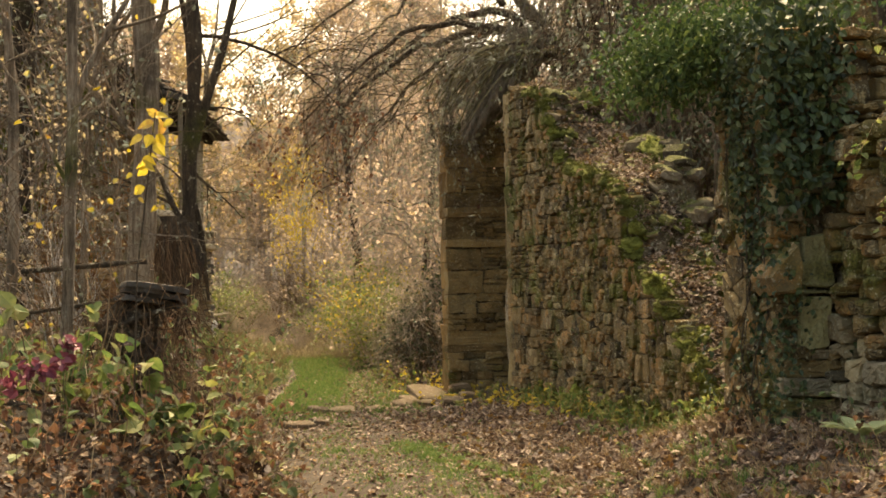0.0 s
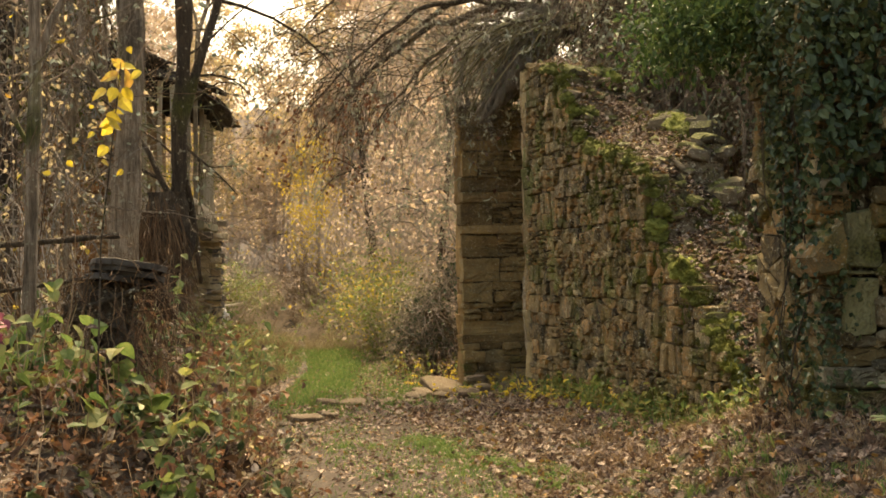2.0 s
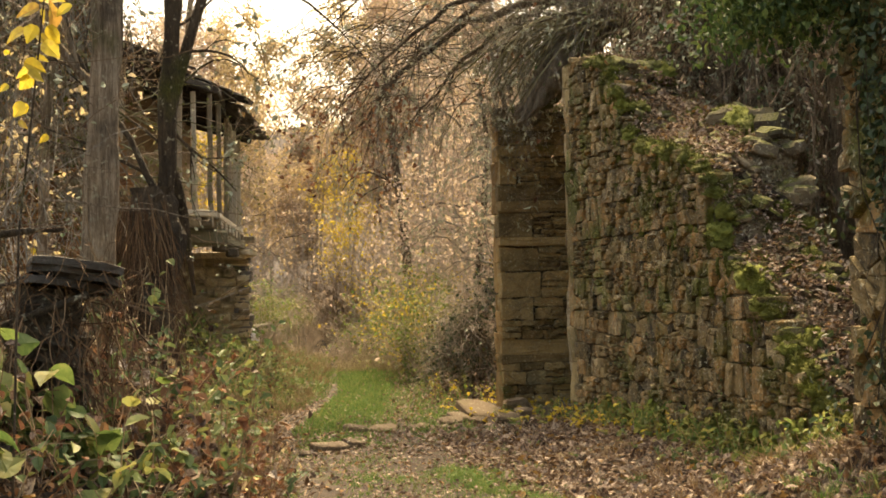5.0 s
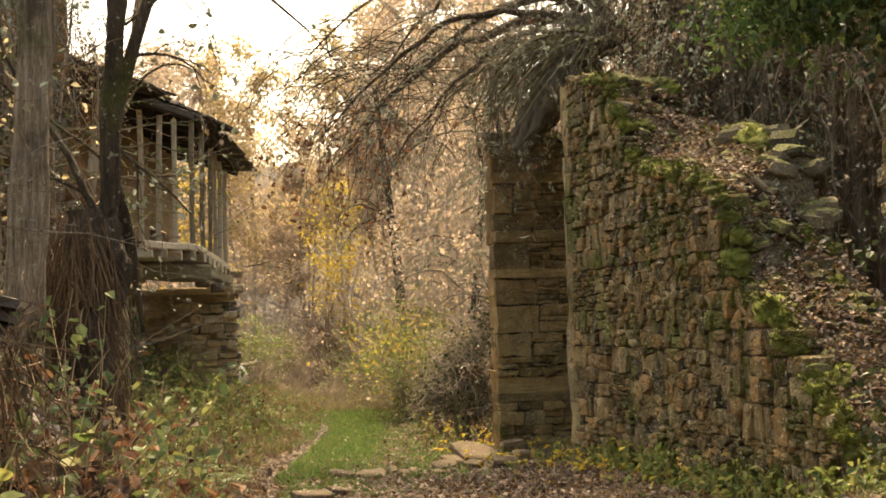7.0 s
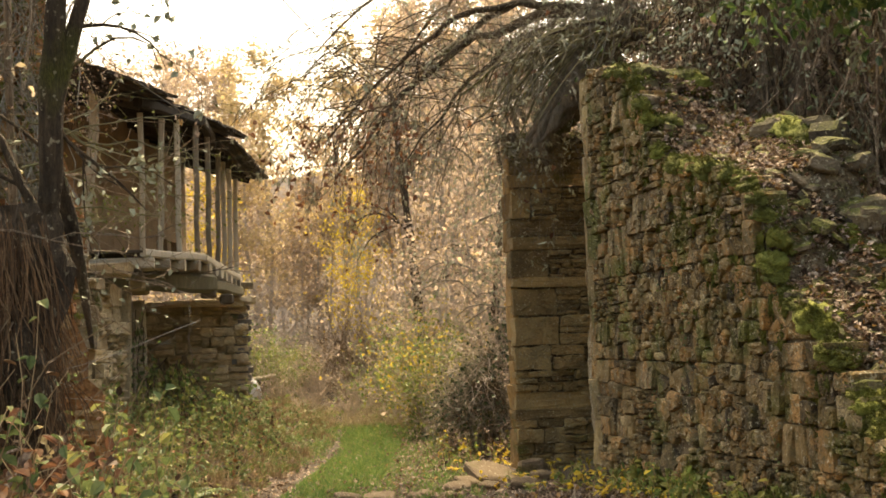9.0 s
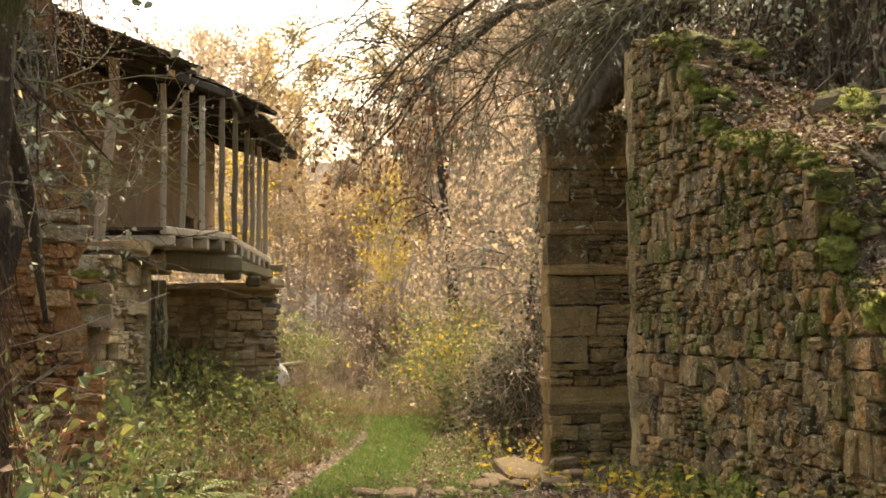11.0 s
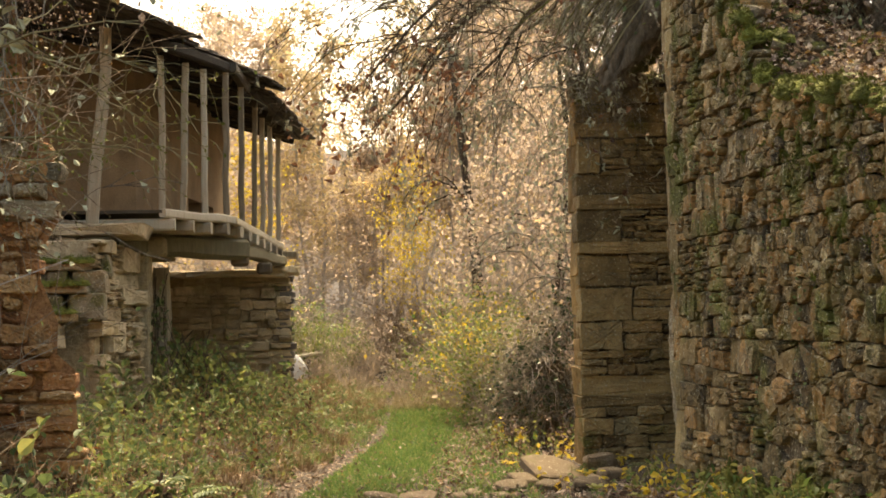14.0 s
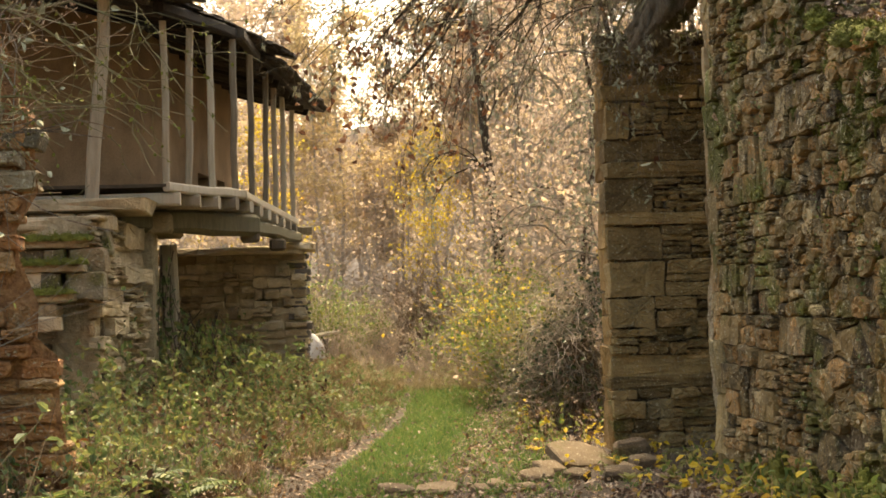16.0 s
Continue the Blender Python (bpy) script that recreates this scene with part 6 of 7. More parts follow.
bushes = [bush_kind("yellow_bush", "leafy bush with yellow and green leaves", 1.9, .8, LIME, .065, 2400, rng),
          bush_kind("dry_bush", "bare brown brushwood beside the lane", 1.6, .9, AUTUMN, .05, 600, rng, 30),
          bush_kind("autumn_bush", "brushwood with tan and yellow leaves", 2.4, 1.0, AUTUMN, .06, 1500, rng, 30),
          bush_kind("golden_bush", "bush with sparse golden leaves", 2.2, .8, YELLOW, .06, 900, rng, 24),
          bush_kind("dark_bush", "dark leafless thicket at the end of the lane", 2.0, 1.0, LITTER, .05, 400, rng, 36, BARK_GREY)]
place = [(3, 2.75, 11.0, .85), (3, 3.3, 13.2, 1.0), (3, 3.1, 15.8, .9), (3, -.9, 17.6, .7), (0, 2.6, 10.0, .8), (0, 3.0, 12.2, .95), (0, 3.4, 14.4, 1.1), (0, 2.9, 16.8, .8), (2, 4.0, 11.0, 1.0), (2, 4.3, 13.4, 1.2), (1, 3.5, 9.6, .9), (1, 4.4, 8.6, 1.2), (2, 5.0, 9.9, 1.3),
         (1, .6, 21.5, 1), (1, 1.5, 22.3, 1.1), (1, 2.4, 21.2, .8), (1, -.4, 20.6, 1.1), (2, -1.0, 19.0, .9), (1, 3.5, 20.2, 1.2), (0, -.6, 18.4, .6), (2, 3.9, 19.1, 1.2), (1, 1.0, 24, 1.4), (2, 2.1, 24.4, 1.2), (2, -.1, 24.5, 1.3), (1, 3.0, 23.6, 1.4),
         (2, 5.6, 5.4, 1.4), (1, 5.2, 4.4, 1.3), (2, -2.2, 19.6, 1.1), (1, -1.7, 22.5, 1.4), (2, 4.9, 22, 1.6), (2, -3.4, 21, 1.5), (4, 2.3, 21.2, 1.1), (4, 3.0, 21.8, 1.2), (0, .3, 17.4, .8), (0, .75, 18.6, .7), (1, 1.0, 15.4, .42), (1, 1.8, 15.9, .45), (1, 2.6, 15.2, .4), (1, .5, 16.6, .5), (1, 2.2, 17.6, .6), (2, 1.3, 18.4, .5)]
for i, (k, x, y, s) in enumerate(place):
    m = pose(x, y, ground_z(x, min(y, 40)), 0, 0, rng.uniform(0, 360))
    done = [p[0] for p in place[:i]]
    if k not in done:
        bushes[k].matrix_basis = m
        bushes[k].scale = (s, s, s)
    else:
        c = copy_thing(bushes[k], m)
        c.scale = (s, s, s)


# ---- undergrowth, grass and litter ----
rng = random.Random(121)
acc = Acc()
count = 0
while count < 30000:
    y = -16 + 36 * rng.random() ** .9
    x = track(y) + rng.gauss(.4, 1.2)
    if x > 2.45 and (-7.2 < y < -.05 or 3.1 < y < 4):
        continue
    if y < -4 and interp(y, LEFT) < x < interp(y, LEFT) + .45 and rng.random() < .6:
        continue
    c = track(y)
    if y > 3 and c - .5 < x < c + .45 and rng.random() < .75:
        continue
    if y < -1:
        litter_at(acc, x, y, ground_z(x, y) + rng.uniform(.003, .02), rng, rng.uniform(.025, .065))
    else:
        n = (Vector((0, 0, 1)) + rv(rng, .4)).normalized()
        flake(acc, (x, y, ground_z(x, y) + rng.uniform(.005, .025)), n.cross(rv(rng)), n, rng.uniform(.03, .08), .65)
    count += 1
leaves_lane = part("fallen_leaves", acc, LITTER)
tagged(leaves_lane, "fallen brown and yellow leaves on the lane", "leaves", kind="stuff")

acc = Acc()
count = 0
while count < 34000:
    y = -9 + 22.2 * rng.random() + abs(rng.gauss(0, .6))
    c = track(y)
    x = c + rng.gauss(.0, .28 + .014 * max(0, y)) if rng.random() < .82 else c + rng.uniform(.8, 1.5)
    if x < c - .4 and y > -.5:
        continue
    if y < -.4 and rng.random() < .88 + .3 * noise.noise(Vector((x * 2, y * 1.2, 5))):
        continue
    z = ground_z(x, y)
    h = rng.uniform(.04, .11) if y > 1 else rng.uniform(.025, .07)
    d = Vector((rng.gauss(0, .5), rng.gauss(0, .5), 1)).normalized()
    s = d.cross(rv(rng)).normalized() * rng.uniform(.003, .006)
    b = len(acc.v)
    p = Vector((x, y, z - .01))
    q = p + d * h * .6
    t = q + (d + Vector((rng.gauss(0, .5), rng.gauss(0, .5), -.2))) * h * .4
    acc.v += [tuple(p - s), tuple(p + s), tuple(q + s * .8), tuple(q - s * .8), tuple(t)]
    acc.f += [(b, b + 1, b + 2, b + 3), (b + 3, b + 2, b + 4)]
    count += 1
for i in range(5000):
    x, y = rng.gauss(.8, .26), rng.gauss(-5.0, 1.5)
    if noise.noise(Vector((x * 3, y * 2, 5))) < -.1:
        continue
    p = Vector((x, y, ground_z(x, y) - .01))
    d = Vector((rng.gauss(0, .5), rng.gauss(0, .5), 1)).normalized()
    h = rng.uniform(.03, .075)
    s = d.cross(rv(rng)).normalized() * rng.uniform(.002, .005)
    b = len(acc.v)
    acc.v += [tuple(p - s), tuple(p + s), tuple(p + d * h)]
    acc.f += [(b, b + 1, b + 2)]
grass = part("grass", acc, GRASS)
tagged(grass, "short green grass along the middle of the lane", "grass", kind="stuff")


acc = Acc()
count = 0
while count < 13000:
    y = rng.uniform(-13, .5)
    x = rng.uniform(interp(y, LEFT) + 1.5, 2.5 if y > -7.2 else 2.1)
    if y < -11:
        y -= 2.2 * (x * 37 % 1) * (-11 - y)
    if x > 1.7 and y < -9.6:
        x += 1.8 * (y * 41 % 1) ** 2
    litter_at(acc, x, y, ground_z(x, y) + rng.uniform(.002, .03), rng, rng.uniform(.03, .085), .5)
    count += 1
tagged(part("fallen_leaves", acc, LITTER), "fallen brown leaves along the wall foot", "leaves", kind="stuff")


def tufts(name, label, spots, mat, rng, h, blades=26):
    """Bent grass blades in tufts."""
    acc = Acc()
    for x, y in spots:
        z = ground_z(x, y)
        hh = h * rng.uniform(.5, 1.2)
        for k in range(blades):
            p = Vector((x + rng.gauss(0, .03), y + rng.gauss(0, .03), z - .01))
            d = Vector((rng.gauss(0, .5), rng.gauss(0, .5), 1)).normalized()
            s = d.cross(rv(rng)).normalized() * rng.uniform(.0015, .004)
            q = p + d * hh * .55
            t = q + (d + Vector((rng.gauss(0, .6), rng.gauss(0, .6), -.5))) * hh * .45
            b = len(acc.v)
            acc.v += [tuple(p - s), tuple(p + s), tuple(q + s * .8), tuple(q - s * .8), tuple(t)]
            acc.f += [(b, b + 1, b + 2, b + 3), (b + 3, b + 2, b + 4)]
    tagged(part(name, acc, mat), label, "grass", kind="stuff")


tufts("dry_grass", "dry straw-coloured grass along the wall foot", [(rng.uniform(1.3, 2.45), rng.uniform(-10, -3)) for i in range(60)], STRAW, rng, .16)
tufts("end_grass", "dry tan grass closing the end of the lane", [(rng.uniform(.5, 3.4), 13.0 + 4.5 * rng.random() ** 1.5) for i in range(230)], DRY_GRASS, rng, .36, 14)
tufts("green_tufts", "green grass tufts along the wall foot", [(rng.uniform(1.1, 2.45), rng.uniform(-10, 3)) for i in range(70)], GRASS, rng, .09)
tufts("foot_grass", "dry and yellow grass below the ivy", [(rng.uniform(1.4, 2.4), rng.uniform(-10.5, -6)) for i in range(60)], STRAW, rng, .16)
tufts("foot_tufts", "green grass below the ivy", [(rng.uniform(1.4, 2.4), rng.uniform(-10.5, -6)) for i in range(60)], GRASS, rng, .12)
tufts("bank_grass", "dry grass tufts on the left bank", [(interp(y, LEFT) - rng.uniform(0, 1.5), y) for y in (rng.uniform(-9, 18) for i in range(420))], STRAW, rng, .26)
tufts("bank_tufts", "green grass tufts on the left bank", [(interp(y, LEFT) - rng.uniform(-.08, 1.3), y) for y in (rng.uniform(-7, 18) for i in range(460))], GRASS, rng, .18)


def weeds(name, label, spots, mat, rng, leaf_size, h, per=7, stalk=STRAW, width=.65):
    """Upright weeds: stalks with leaves along them."""
    ob = thing(name)
    tagged(ob, label, "plants", kind="stuff")
    st, lv = Acc(), Acc()
    for x, y in spots:
        z = ground_z(x, y)
        p = Vector((x, y, z - .02))
        d = Vector((rng.gauss(0, .35), rng.gauss(0, .35), 1)).normalized()
        hh = h * rng.uniform(.4, 1.2)
        if y > -4 and x < interp(y, LEFT) + .3:
            hh *= min(1, .3 + .75 * max(0, interp(y, LEFT) - x))
        pts = [p]
        for k in range(4):
            d = (d + rv(rng, .15) - Vector((0, 0, .05 * k))).normalized()
            pts.append(pts[-1] + d * hh / 4)
        tube(st, pts, [.003, .0028, .0025, .002, .0015], 3, cap=False)
        for k in range(per):
            q = pts[rng.randint(1, 4)].lerp(pts[rng.randint(1, 4)], rng.random())
            if width > .8:
                broad_leaf(lv, q, rv(rng) * .8 + Vector((0, -.2, -.1)), Vector((0, 0, 1)) + rv(rng, .5), leaf_size * rng.uniform(.5, 1.2), width, rng)
            else:
                leaf(lv, q, rv(rng) * .8 + Vector((0, -.2, -.1)), Vector((0, 0, 1)) + rv(rng, .4), leaf_size * rng.uniform(.5, 1.3), width)
    part("stalk_tangle", st, stalk, ob)
    part("foliage", lv, mat, ob)
    return ob


def scatter(n, box_, rng, ok=lambda x, y: True):
    out = []
    while len(out) < n:
        x, y = rng.uniform(box_[0], box_[1]), rng.uniform(box_[2], box_[3])
        if ok(x, y):
            out.append((x, y))
    return out


off_lane = lambda x, y: x < interp(y, LEFT) - .02
weeds("brambles", "green bramble leaves on the near bank", scatter(540, (-3.4, -.4, -11.7, -6.6), rng, lambda x, y: x < interp(y, LEFT) - .1 and (y > -10.1 or rng.random() < .25)), GREEN, rng, .052, .24, 6, STRAW, .82)
weeds("lime_weeds", "lime green bramble shoots on the bank", scatter(80, (-2.5, -1.3, -10.6, -8.6), rng), LIME, rng, .075, .32, 6, STRAW, .85)
weeds("dry_weeds", "dead brown weeds on the bank", scatter(750, (-3.6, -.4, -13.5, -3.2), rng, off_lane), LITTER, rng, .05, .4, 5)
weeds("lane_weeds", "low green weeds beside the house", scatter(800, (-2.6, .9, -3.0, 13.5), rng, lambda x, y: off_lane(x, y) and noise.noise(Vector((x * 1.4, y * 1.1, 2))) > -.05), GREEN, rng, .055, .3, 7)
weeds("tall_pale_weeds", "tall pale nettles along the house wall", scatter(170, (-2.4, .4, 2.5, 13.6), rng, lambda x, y: x < interp(y, LEFT) - 1.15 and not (x > -.9 and y > 10)), LIME, rng, .07, .8, 10)
weeds("tall_weeds", "tall nettles and brambles along the house wall", scatter(170, (-2.4, .4, 2.5, 13.6), rng, lambda x, y: x < interp(y, LEFT) - 1.15 and not (x > -.9 and y > 10)), GREEN, rng, .08, .85, 11)
weeds("dry_stalks", "dry brown stalks beside the lane", scatter(330, (-2.6, 1.2, -3.0, 18.5), rng, off_lane), STRAW, rng, .04, .5, 4)
weeds("pale_weeds", "pale green weeds beside the lane", scatter(230, (-2.4, .8, -2.0, 12.5), rng, off_lane), LIME, rng, .05, .34, 6)
# pale leaf colour stands in for haze before the pier weeds
weeds("pier_weeds", "weeds and nettles round the pier foot", scatter(420, (-2.4, 1.2, 7.0, 18.5), rng, lambda x, y: off_lane(x, y) and not (-.6 < x < .8 and y > 12.5)), PALE_LEAF, rng, .06, .45, 7)
weeds("wall_weeds", "yellow and green weeds at the wall foot", scatter(170, (2.3, 2.5, -6.8, -2.2), rng) + scatter(34, (2.3, 2.5, -2.2, .6), rng), LIME, rng, .055, .28, 7)
weeds("wall_foot_weeds", "dry and green weeds at the wall foot", scatter(60, (2.0, 2.5, -9.5, -2.5), rng) + scatter(10, (2.1, 2.5, -2.5, 3.0), rng), GREEN, rng, .05, .22, 6)
weeds("gold_weeds", "yellow leaves on seedlings beside the lane", scatter(30, (1.9, 3.2, -.2, 4.5), rng) + scatter(26, (2.2, 2.48, -4.2, 0), rng), YELLOW, rng, .06, .26, 5)

sprig = random.Random(101)
slope_edge = lambda lo, hi: lambda x, y: interp(y, LEFT) - hi < x < interp(y, LEFT) - lo
weeds("rusty_weeds", "rust-brown withered weeds on the bank edge", scatter(170, (-1.9, -.5, -9.3, -3.6), sprig, slope_edge(.06, .9)), BROWN_LEAF, sprig, .05, .5, 9)
weeds("bank_brambles", "tall green brambles on the bank edge", scatter(150, (-1.9, -.5, -8.6, -3.4), sprig, slope_edge(.25, 1.1)), GREEN, sprig, .055, .75, 11)
weeds("gold_weeds", "yellowing leaves on the bank edge", scatter(28, (-1.9, -.5, -9.0, -3.4), sprig, slope_edge(.1, 1.0)), PALE_GOLD, sprig, .045, .6, 6)
tufts("dry_grass_tufts", "yellowed grass tufts at the foot of the ivy wall", scatter(46, (1.15, 2.1, -10.6, -8.1), sprig), STRAW, sprig, .14)
tufts("grass_tufts", "green grass tufts at the foot of the ivy wall", scatter(34, (1.15, 2.1, -10.4, -7.6), sprig), GRASS, sprig, .12)
strip = []
for i in range(150):
    k = sprig.random()
    strip.append((.84 + .5 * k + sprig.gauss(0, .09), -2.2 - 3.9 * k + sprig.gauss(0, .2)))
tufts("lane_tufts", "short green grass on the crown of the lane", strip, GRASS, sprig, .1, 30)
# dark leaf colour carries the shading of the wall and ivy
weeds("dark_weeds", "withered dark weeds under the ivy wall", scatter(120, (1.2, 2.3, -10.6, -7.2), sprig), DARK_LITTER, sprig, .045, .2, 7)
weeds("rusty_weeds", "rust-brown leaves among the near brambles", scatter(300, (-2.6, -.9, -11.4, -9.2), sprig, slope_edge(.15, 1.9)), BROWN_LEAF, sprig, .036, .3, 7)
weeds("near_brambles", "fresh green bramble leaves on the near bank", scatter(58, (-2.4, -1.0, -11.0, -9.6), sprig, slope_edge(.25, 1.7)), GREEN, sprig, .045, .3, 7)
weeds("lime_weeds", "lime green leaves on arching bramble shoots", scatter(15, (-2.3, -1.35, -10.5, -9.7), sprig), LIME, sprig, .07, .55, 8, STRAW, .85)
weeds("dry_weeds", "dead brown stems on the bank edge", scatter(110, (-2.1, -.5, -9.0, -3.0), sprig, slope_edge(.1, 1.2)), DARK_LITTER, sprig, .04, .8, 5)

# near bank leaves, in the litter colour that has shade put in
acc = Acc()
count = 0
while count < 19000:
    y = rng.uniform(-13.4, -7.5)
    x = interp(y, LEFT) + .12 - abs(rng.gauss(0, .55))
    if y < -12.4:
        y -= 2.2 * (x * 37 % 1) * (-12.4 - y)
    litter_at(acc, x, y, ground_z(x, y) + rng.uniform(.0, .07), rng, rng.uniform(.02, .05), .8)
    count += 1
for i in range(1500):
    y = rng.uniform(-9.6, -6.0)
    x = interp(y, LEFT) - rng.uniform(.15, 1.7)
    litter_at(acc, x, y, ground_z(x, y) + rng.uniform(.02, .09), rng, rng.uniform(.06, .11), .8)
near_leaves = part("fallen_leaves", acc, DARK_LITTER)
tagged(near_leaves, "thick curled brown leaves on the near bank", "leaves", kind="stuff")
acc = Acc()
count = 0
while count < 12000:
    y = rng.uniform(-9.2, 1) if count % 2 else rng.uniform(-9, -5)
    x = interp(y, LEFT) + .1 - abs(rng.gauss(0, .9))
    litter_at(acc, x, y, ground_z(x, y) + rng.uniform(.0, .07), rng, rng.uniform(.035, .085), .6)
    count += 1
bank_leaves = part("fallen_leaves", acc, LITTER)
tagged(bank_leaves, "curled brown leaves on the bank", "leaves", kind="stuff")

# heap of creeper over rubble beyond the pier
heap = thing("creeper_heap", (2.75, 6.6, 0))
tagged(heap, "heap of dead creeper and ivy over rubble", "bush")
acc = Acc()
mound(acc, (.1, .2, .1), .5, .8, 1.15, rng, 22, rough=.8)
part("earth_mound", acc, MORTAR, heap)
acc, lv, dry = Acc(), Acc(), Acc()
for i in range(900):
    a, e = rng.uniform(math.pi * .5, math.pi * 2.1), rng.uniform(.0, 1.5)
    k = 1 + .25 * noise.noise(Vector((a * 1.3, e * 2, 1)))
    p = Vector((.1 + math.cos(a) * .55 * k * math.cos(e), math.sin(a) * .85 * k * math.cos(e), 1.25 * k * math.sin(e) * (1 + .25 * math.cos(a)) + .08))
    pts = [p]
    d = Vector((math.cos(a), math.sin(a), .5)) + rv(rng, .5)
    for q in range(6):
        d = (d + rv(rng, .45) - Vector((0, 0, .22))).normalized()
        pts.append(pts[-1] + d * rng.uniform(.05, .13))
    tube(acc, pts, [.005, .0045, .004, .0035, .003, .002, .002], 3, cap=False)
    for w in range(rng.choice((1, 1, 2, 3)) if pts[0].z > .35 else 1):
        leaf(lv, rng.choice(pts), rv(rng) - Vector((0, 0, .4)), rv(rng) + Vector((0, -1, 1)), rng.uniform(.03, .065), .8)
    if rng.random() < .5:
        leaf(dry, rng.choice(pts), rv(rng) - Vector((0, 0, .4)), rv(rng) + Vector((0, -1, 1)), rng.uniform(.03, .06), .7)
pale = Acc()
for i in range(120):
    a, e = rng.uniform(math.pi * .6, math.pi * 1.9), rng.uniform(.1, 1.4)
    p = Vector((.05 + math.cos(a) * .62 * math.cos(e), math.sin(a) * .95 * math.cos(e), 1.4 * math.sin(e) + .1))
    pts = [p]
    d = rv(rng)
    for q in range(6):
        d = (d + rv(rng, .4) - Vector((0, 0, .15))).normalized()
        pts.append(pts[-1] + d * rng.uniform(.05, .12))
    tube(pale, pts, [.005, .005, .004, .004, .003, .003, .002], 3, cap=False)
part("twig_tangle", pale, BARK_PALE, heap, "pale bleached twigs")["kind"] = "stuff"
part("stem_tangle", acc, TWIG, heap)["kind"] = "stuff"
part("foliage", lv, IVY, heap)
part("withered_foliage", dry, LITTER, heap)

# yellow leaves on the shoot and the pink flowers near the bank top
shoot = thing("yellow_shoot", (-1.62, -10.5, ground_z(-1.62, -10.5)))
tagged(shoot, "thin shoot with large yellow leaves", "shoot")
acc, lv = Acc(), Acc()
base = Vector(shoot.location)
pts = [Vector((-1.66, -10.5, base.z - .05)) - base, Vector((-1.63, -10.5, 1.6)) - base, Vector((-1.58, -10.52, 2.0)) - base, Vector((-1.55, -10.53, 2.25)) - base]
tube(acc, pts, [.004, .0035, .003, .002], 5)
part("stem", acc, BARK, shoot)
for x, z, size in ((-1.55, 2.24, .06), (-1.5, 2.22, .05), (-1.57, 2.08, .05), (-1.63, 2.0, .04), (-1.56, 2.2, .075), (-1.53, 2.16, .08), (-1.58, 2.15, .06), (-1.545, 2.12, .065), (-1.6, 2.06, .055), (-1.585, 2.03, .06), (-1.6, 1.95, .055), (-1.62, 1.9, .035), (-1.55, 1.87, .03), (-1.7, 1.98, .03), (-1.66, 2.1, .025), (-1.8, 1.85, .035), (-1.52, 2.3, .03), (-1.74, 1.9, .03)):
    for k in range(2 if size > .05 else 1):
        broad_leaf(lv, Vector((x + rng.gauss(0, .008), -10.53 + rng.gauss(0, .03), z)) - base, Vector((rng.gauss(0, .9), rng.gauss(0, .3), rng.gauss(-.5, .4))), Vector((rng.gauss(0, .5), -1, rng.gauss(.3, .4))), size * rng.uniform(.6, .95), rng.uniform(.6, .9), rng)
part("foliage", lv, YELLOW, shoot)


# ---- brushwood, branches and plants close to the camera ----
rng = random.Random(201)


def brush(name, label, starts, mat, rng, length, r, depth=2, kids=3, droop=.05, leaf_mat=None, size=.04, chance=.1, up=.0, wander=.35, cat="brushwood"):
    o = Vector(starts[0][0])
    ob = thing(name, o)
    tagged(ob, label, cat)
    acc, tips = Acc(), []
    for p, d in starts:
        grow(acc, Vector(p) - o, d, length * rng.uniform(.7, 1.2), r * rng.uniform(.6, 1.3), rng, depth, droop, kids, wander, tips, 4, 6, up, .6)
    part("stem_tangle", acc, mat, ob)["kind"] = "stuff"
    if leaf_mat:
        lv = Acc()
        for p, d in tips:
            if rng.random() < chance:
                leaf(lv, p, rv(rng) - Vector((0, 0, .5)), rv(rng) + Vector((0, -.6, .6)), size * rng.uniform(.6, 1.3), .75)
        part("foliage", lv, leaf_mat, ob)
    return ob


def on_ground(x, y):
    return (x, y, ground_z(x, y) - .03)


brush("brushwood", "thin bare brushwood on the near bank", [(on_ground(rng.uniform(-2.6, -1.55), rng.uniform(-10.4, -8.6)), (rng.gauss(0, .25), rng.gauss(0, .2), 1)) for i in range(18)], ROOT, rng, 1.2, .0032, 1, 4, .03, YELLOW, .034, .03)
brush("brushwood", "tangled dead twigs between the tree trunks", [(on_ground(rng.uniform(-3.0, -1.75), rng.uniform(-8.8, -5.5)), (rng.gauss(-.2, .15), rng.gauss(0, .2), 1)) for i in range(28)], BARK_PALE, rng, 1.25, .007, 2, 3, .04, YELLOW, .04, .02)
brush("brushwood", "grey lichen-covered twigs along the bank trees", [((rng.uniform(-2.6, -1.3), rng.uniform(-8.4, -5.8), rng.uniform(1.6, 3.2)), (rng.gauss(.1, .6), rng.gauss(0, .4), rng.gauss(.2, .5))) for i in range(40)][::2], BARK_GREY, random.Random(205), .7, .006, 2, 3, .05, LICHEN, .022, .2)
brush("brushwood", "dense thicket before the red stone wall", [(on_ground(rng.uniform(-3.4, -2.0), rng.uniform(-4.5, -1.3)), (rng.gauss(-.1, .15), rng.gauss(0, .2), 1)) for i in range(26)], TWIG, rng, 1.3, .007, 2, 3, .05, GREEN, .05, .10)
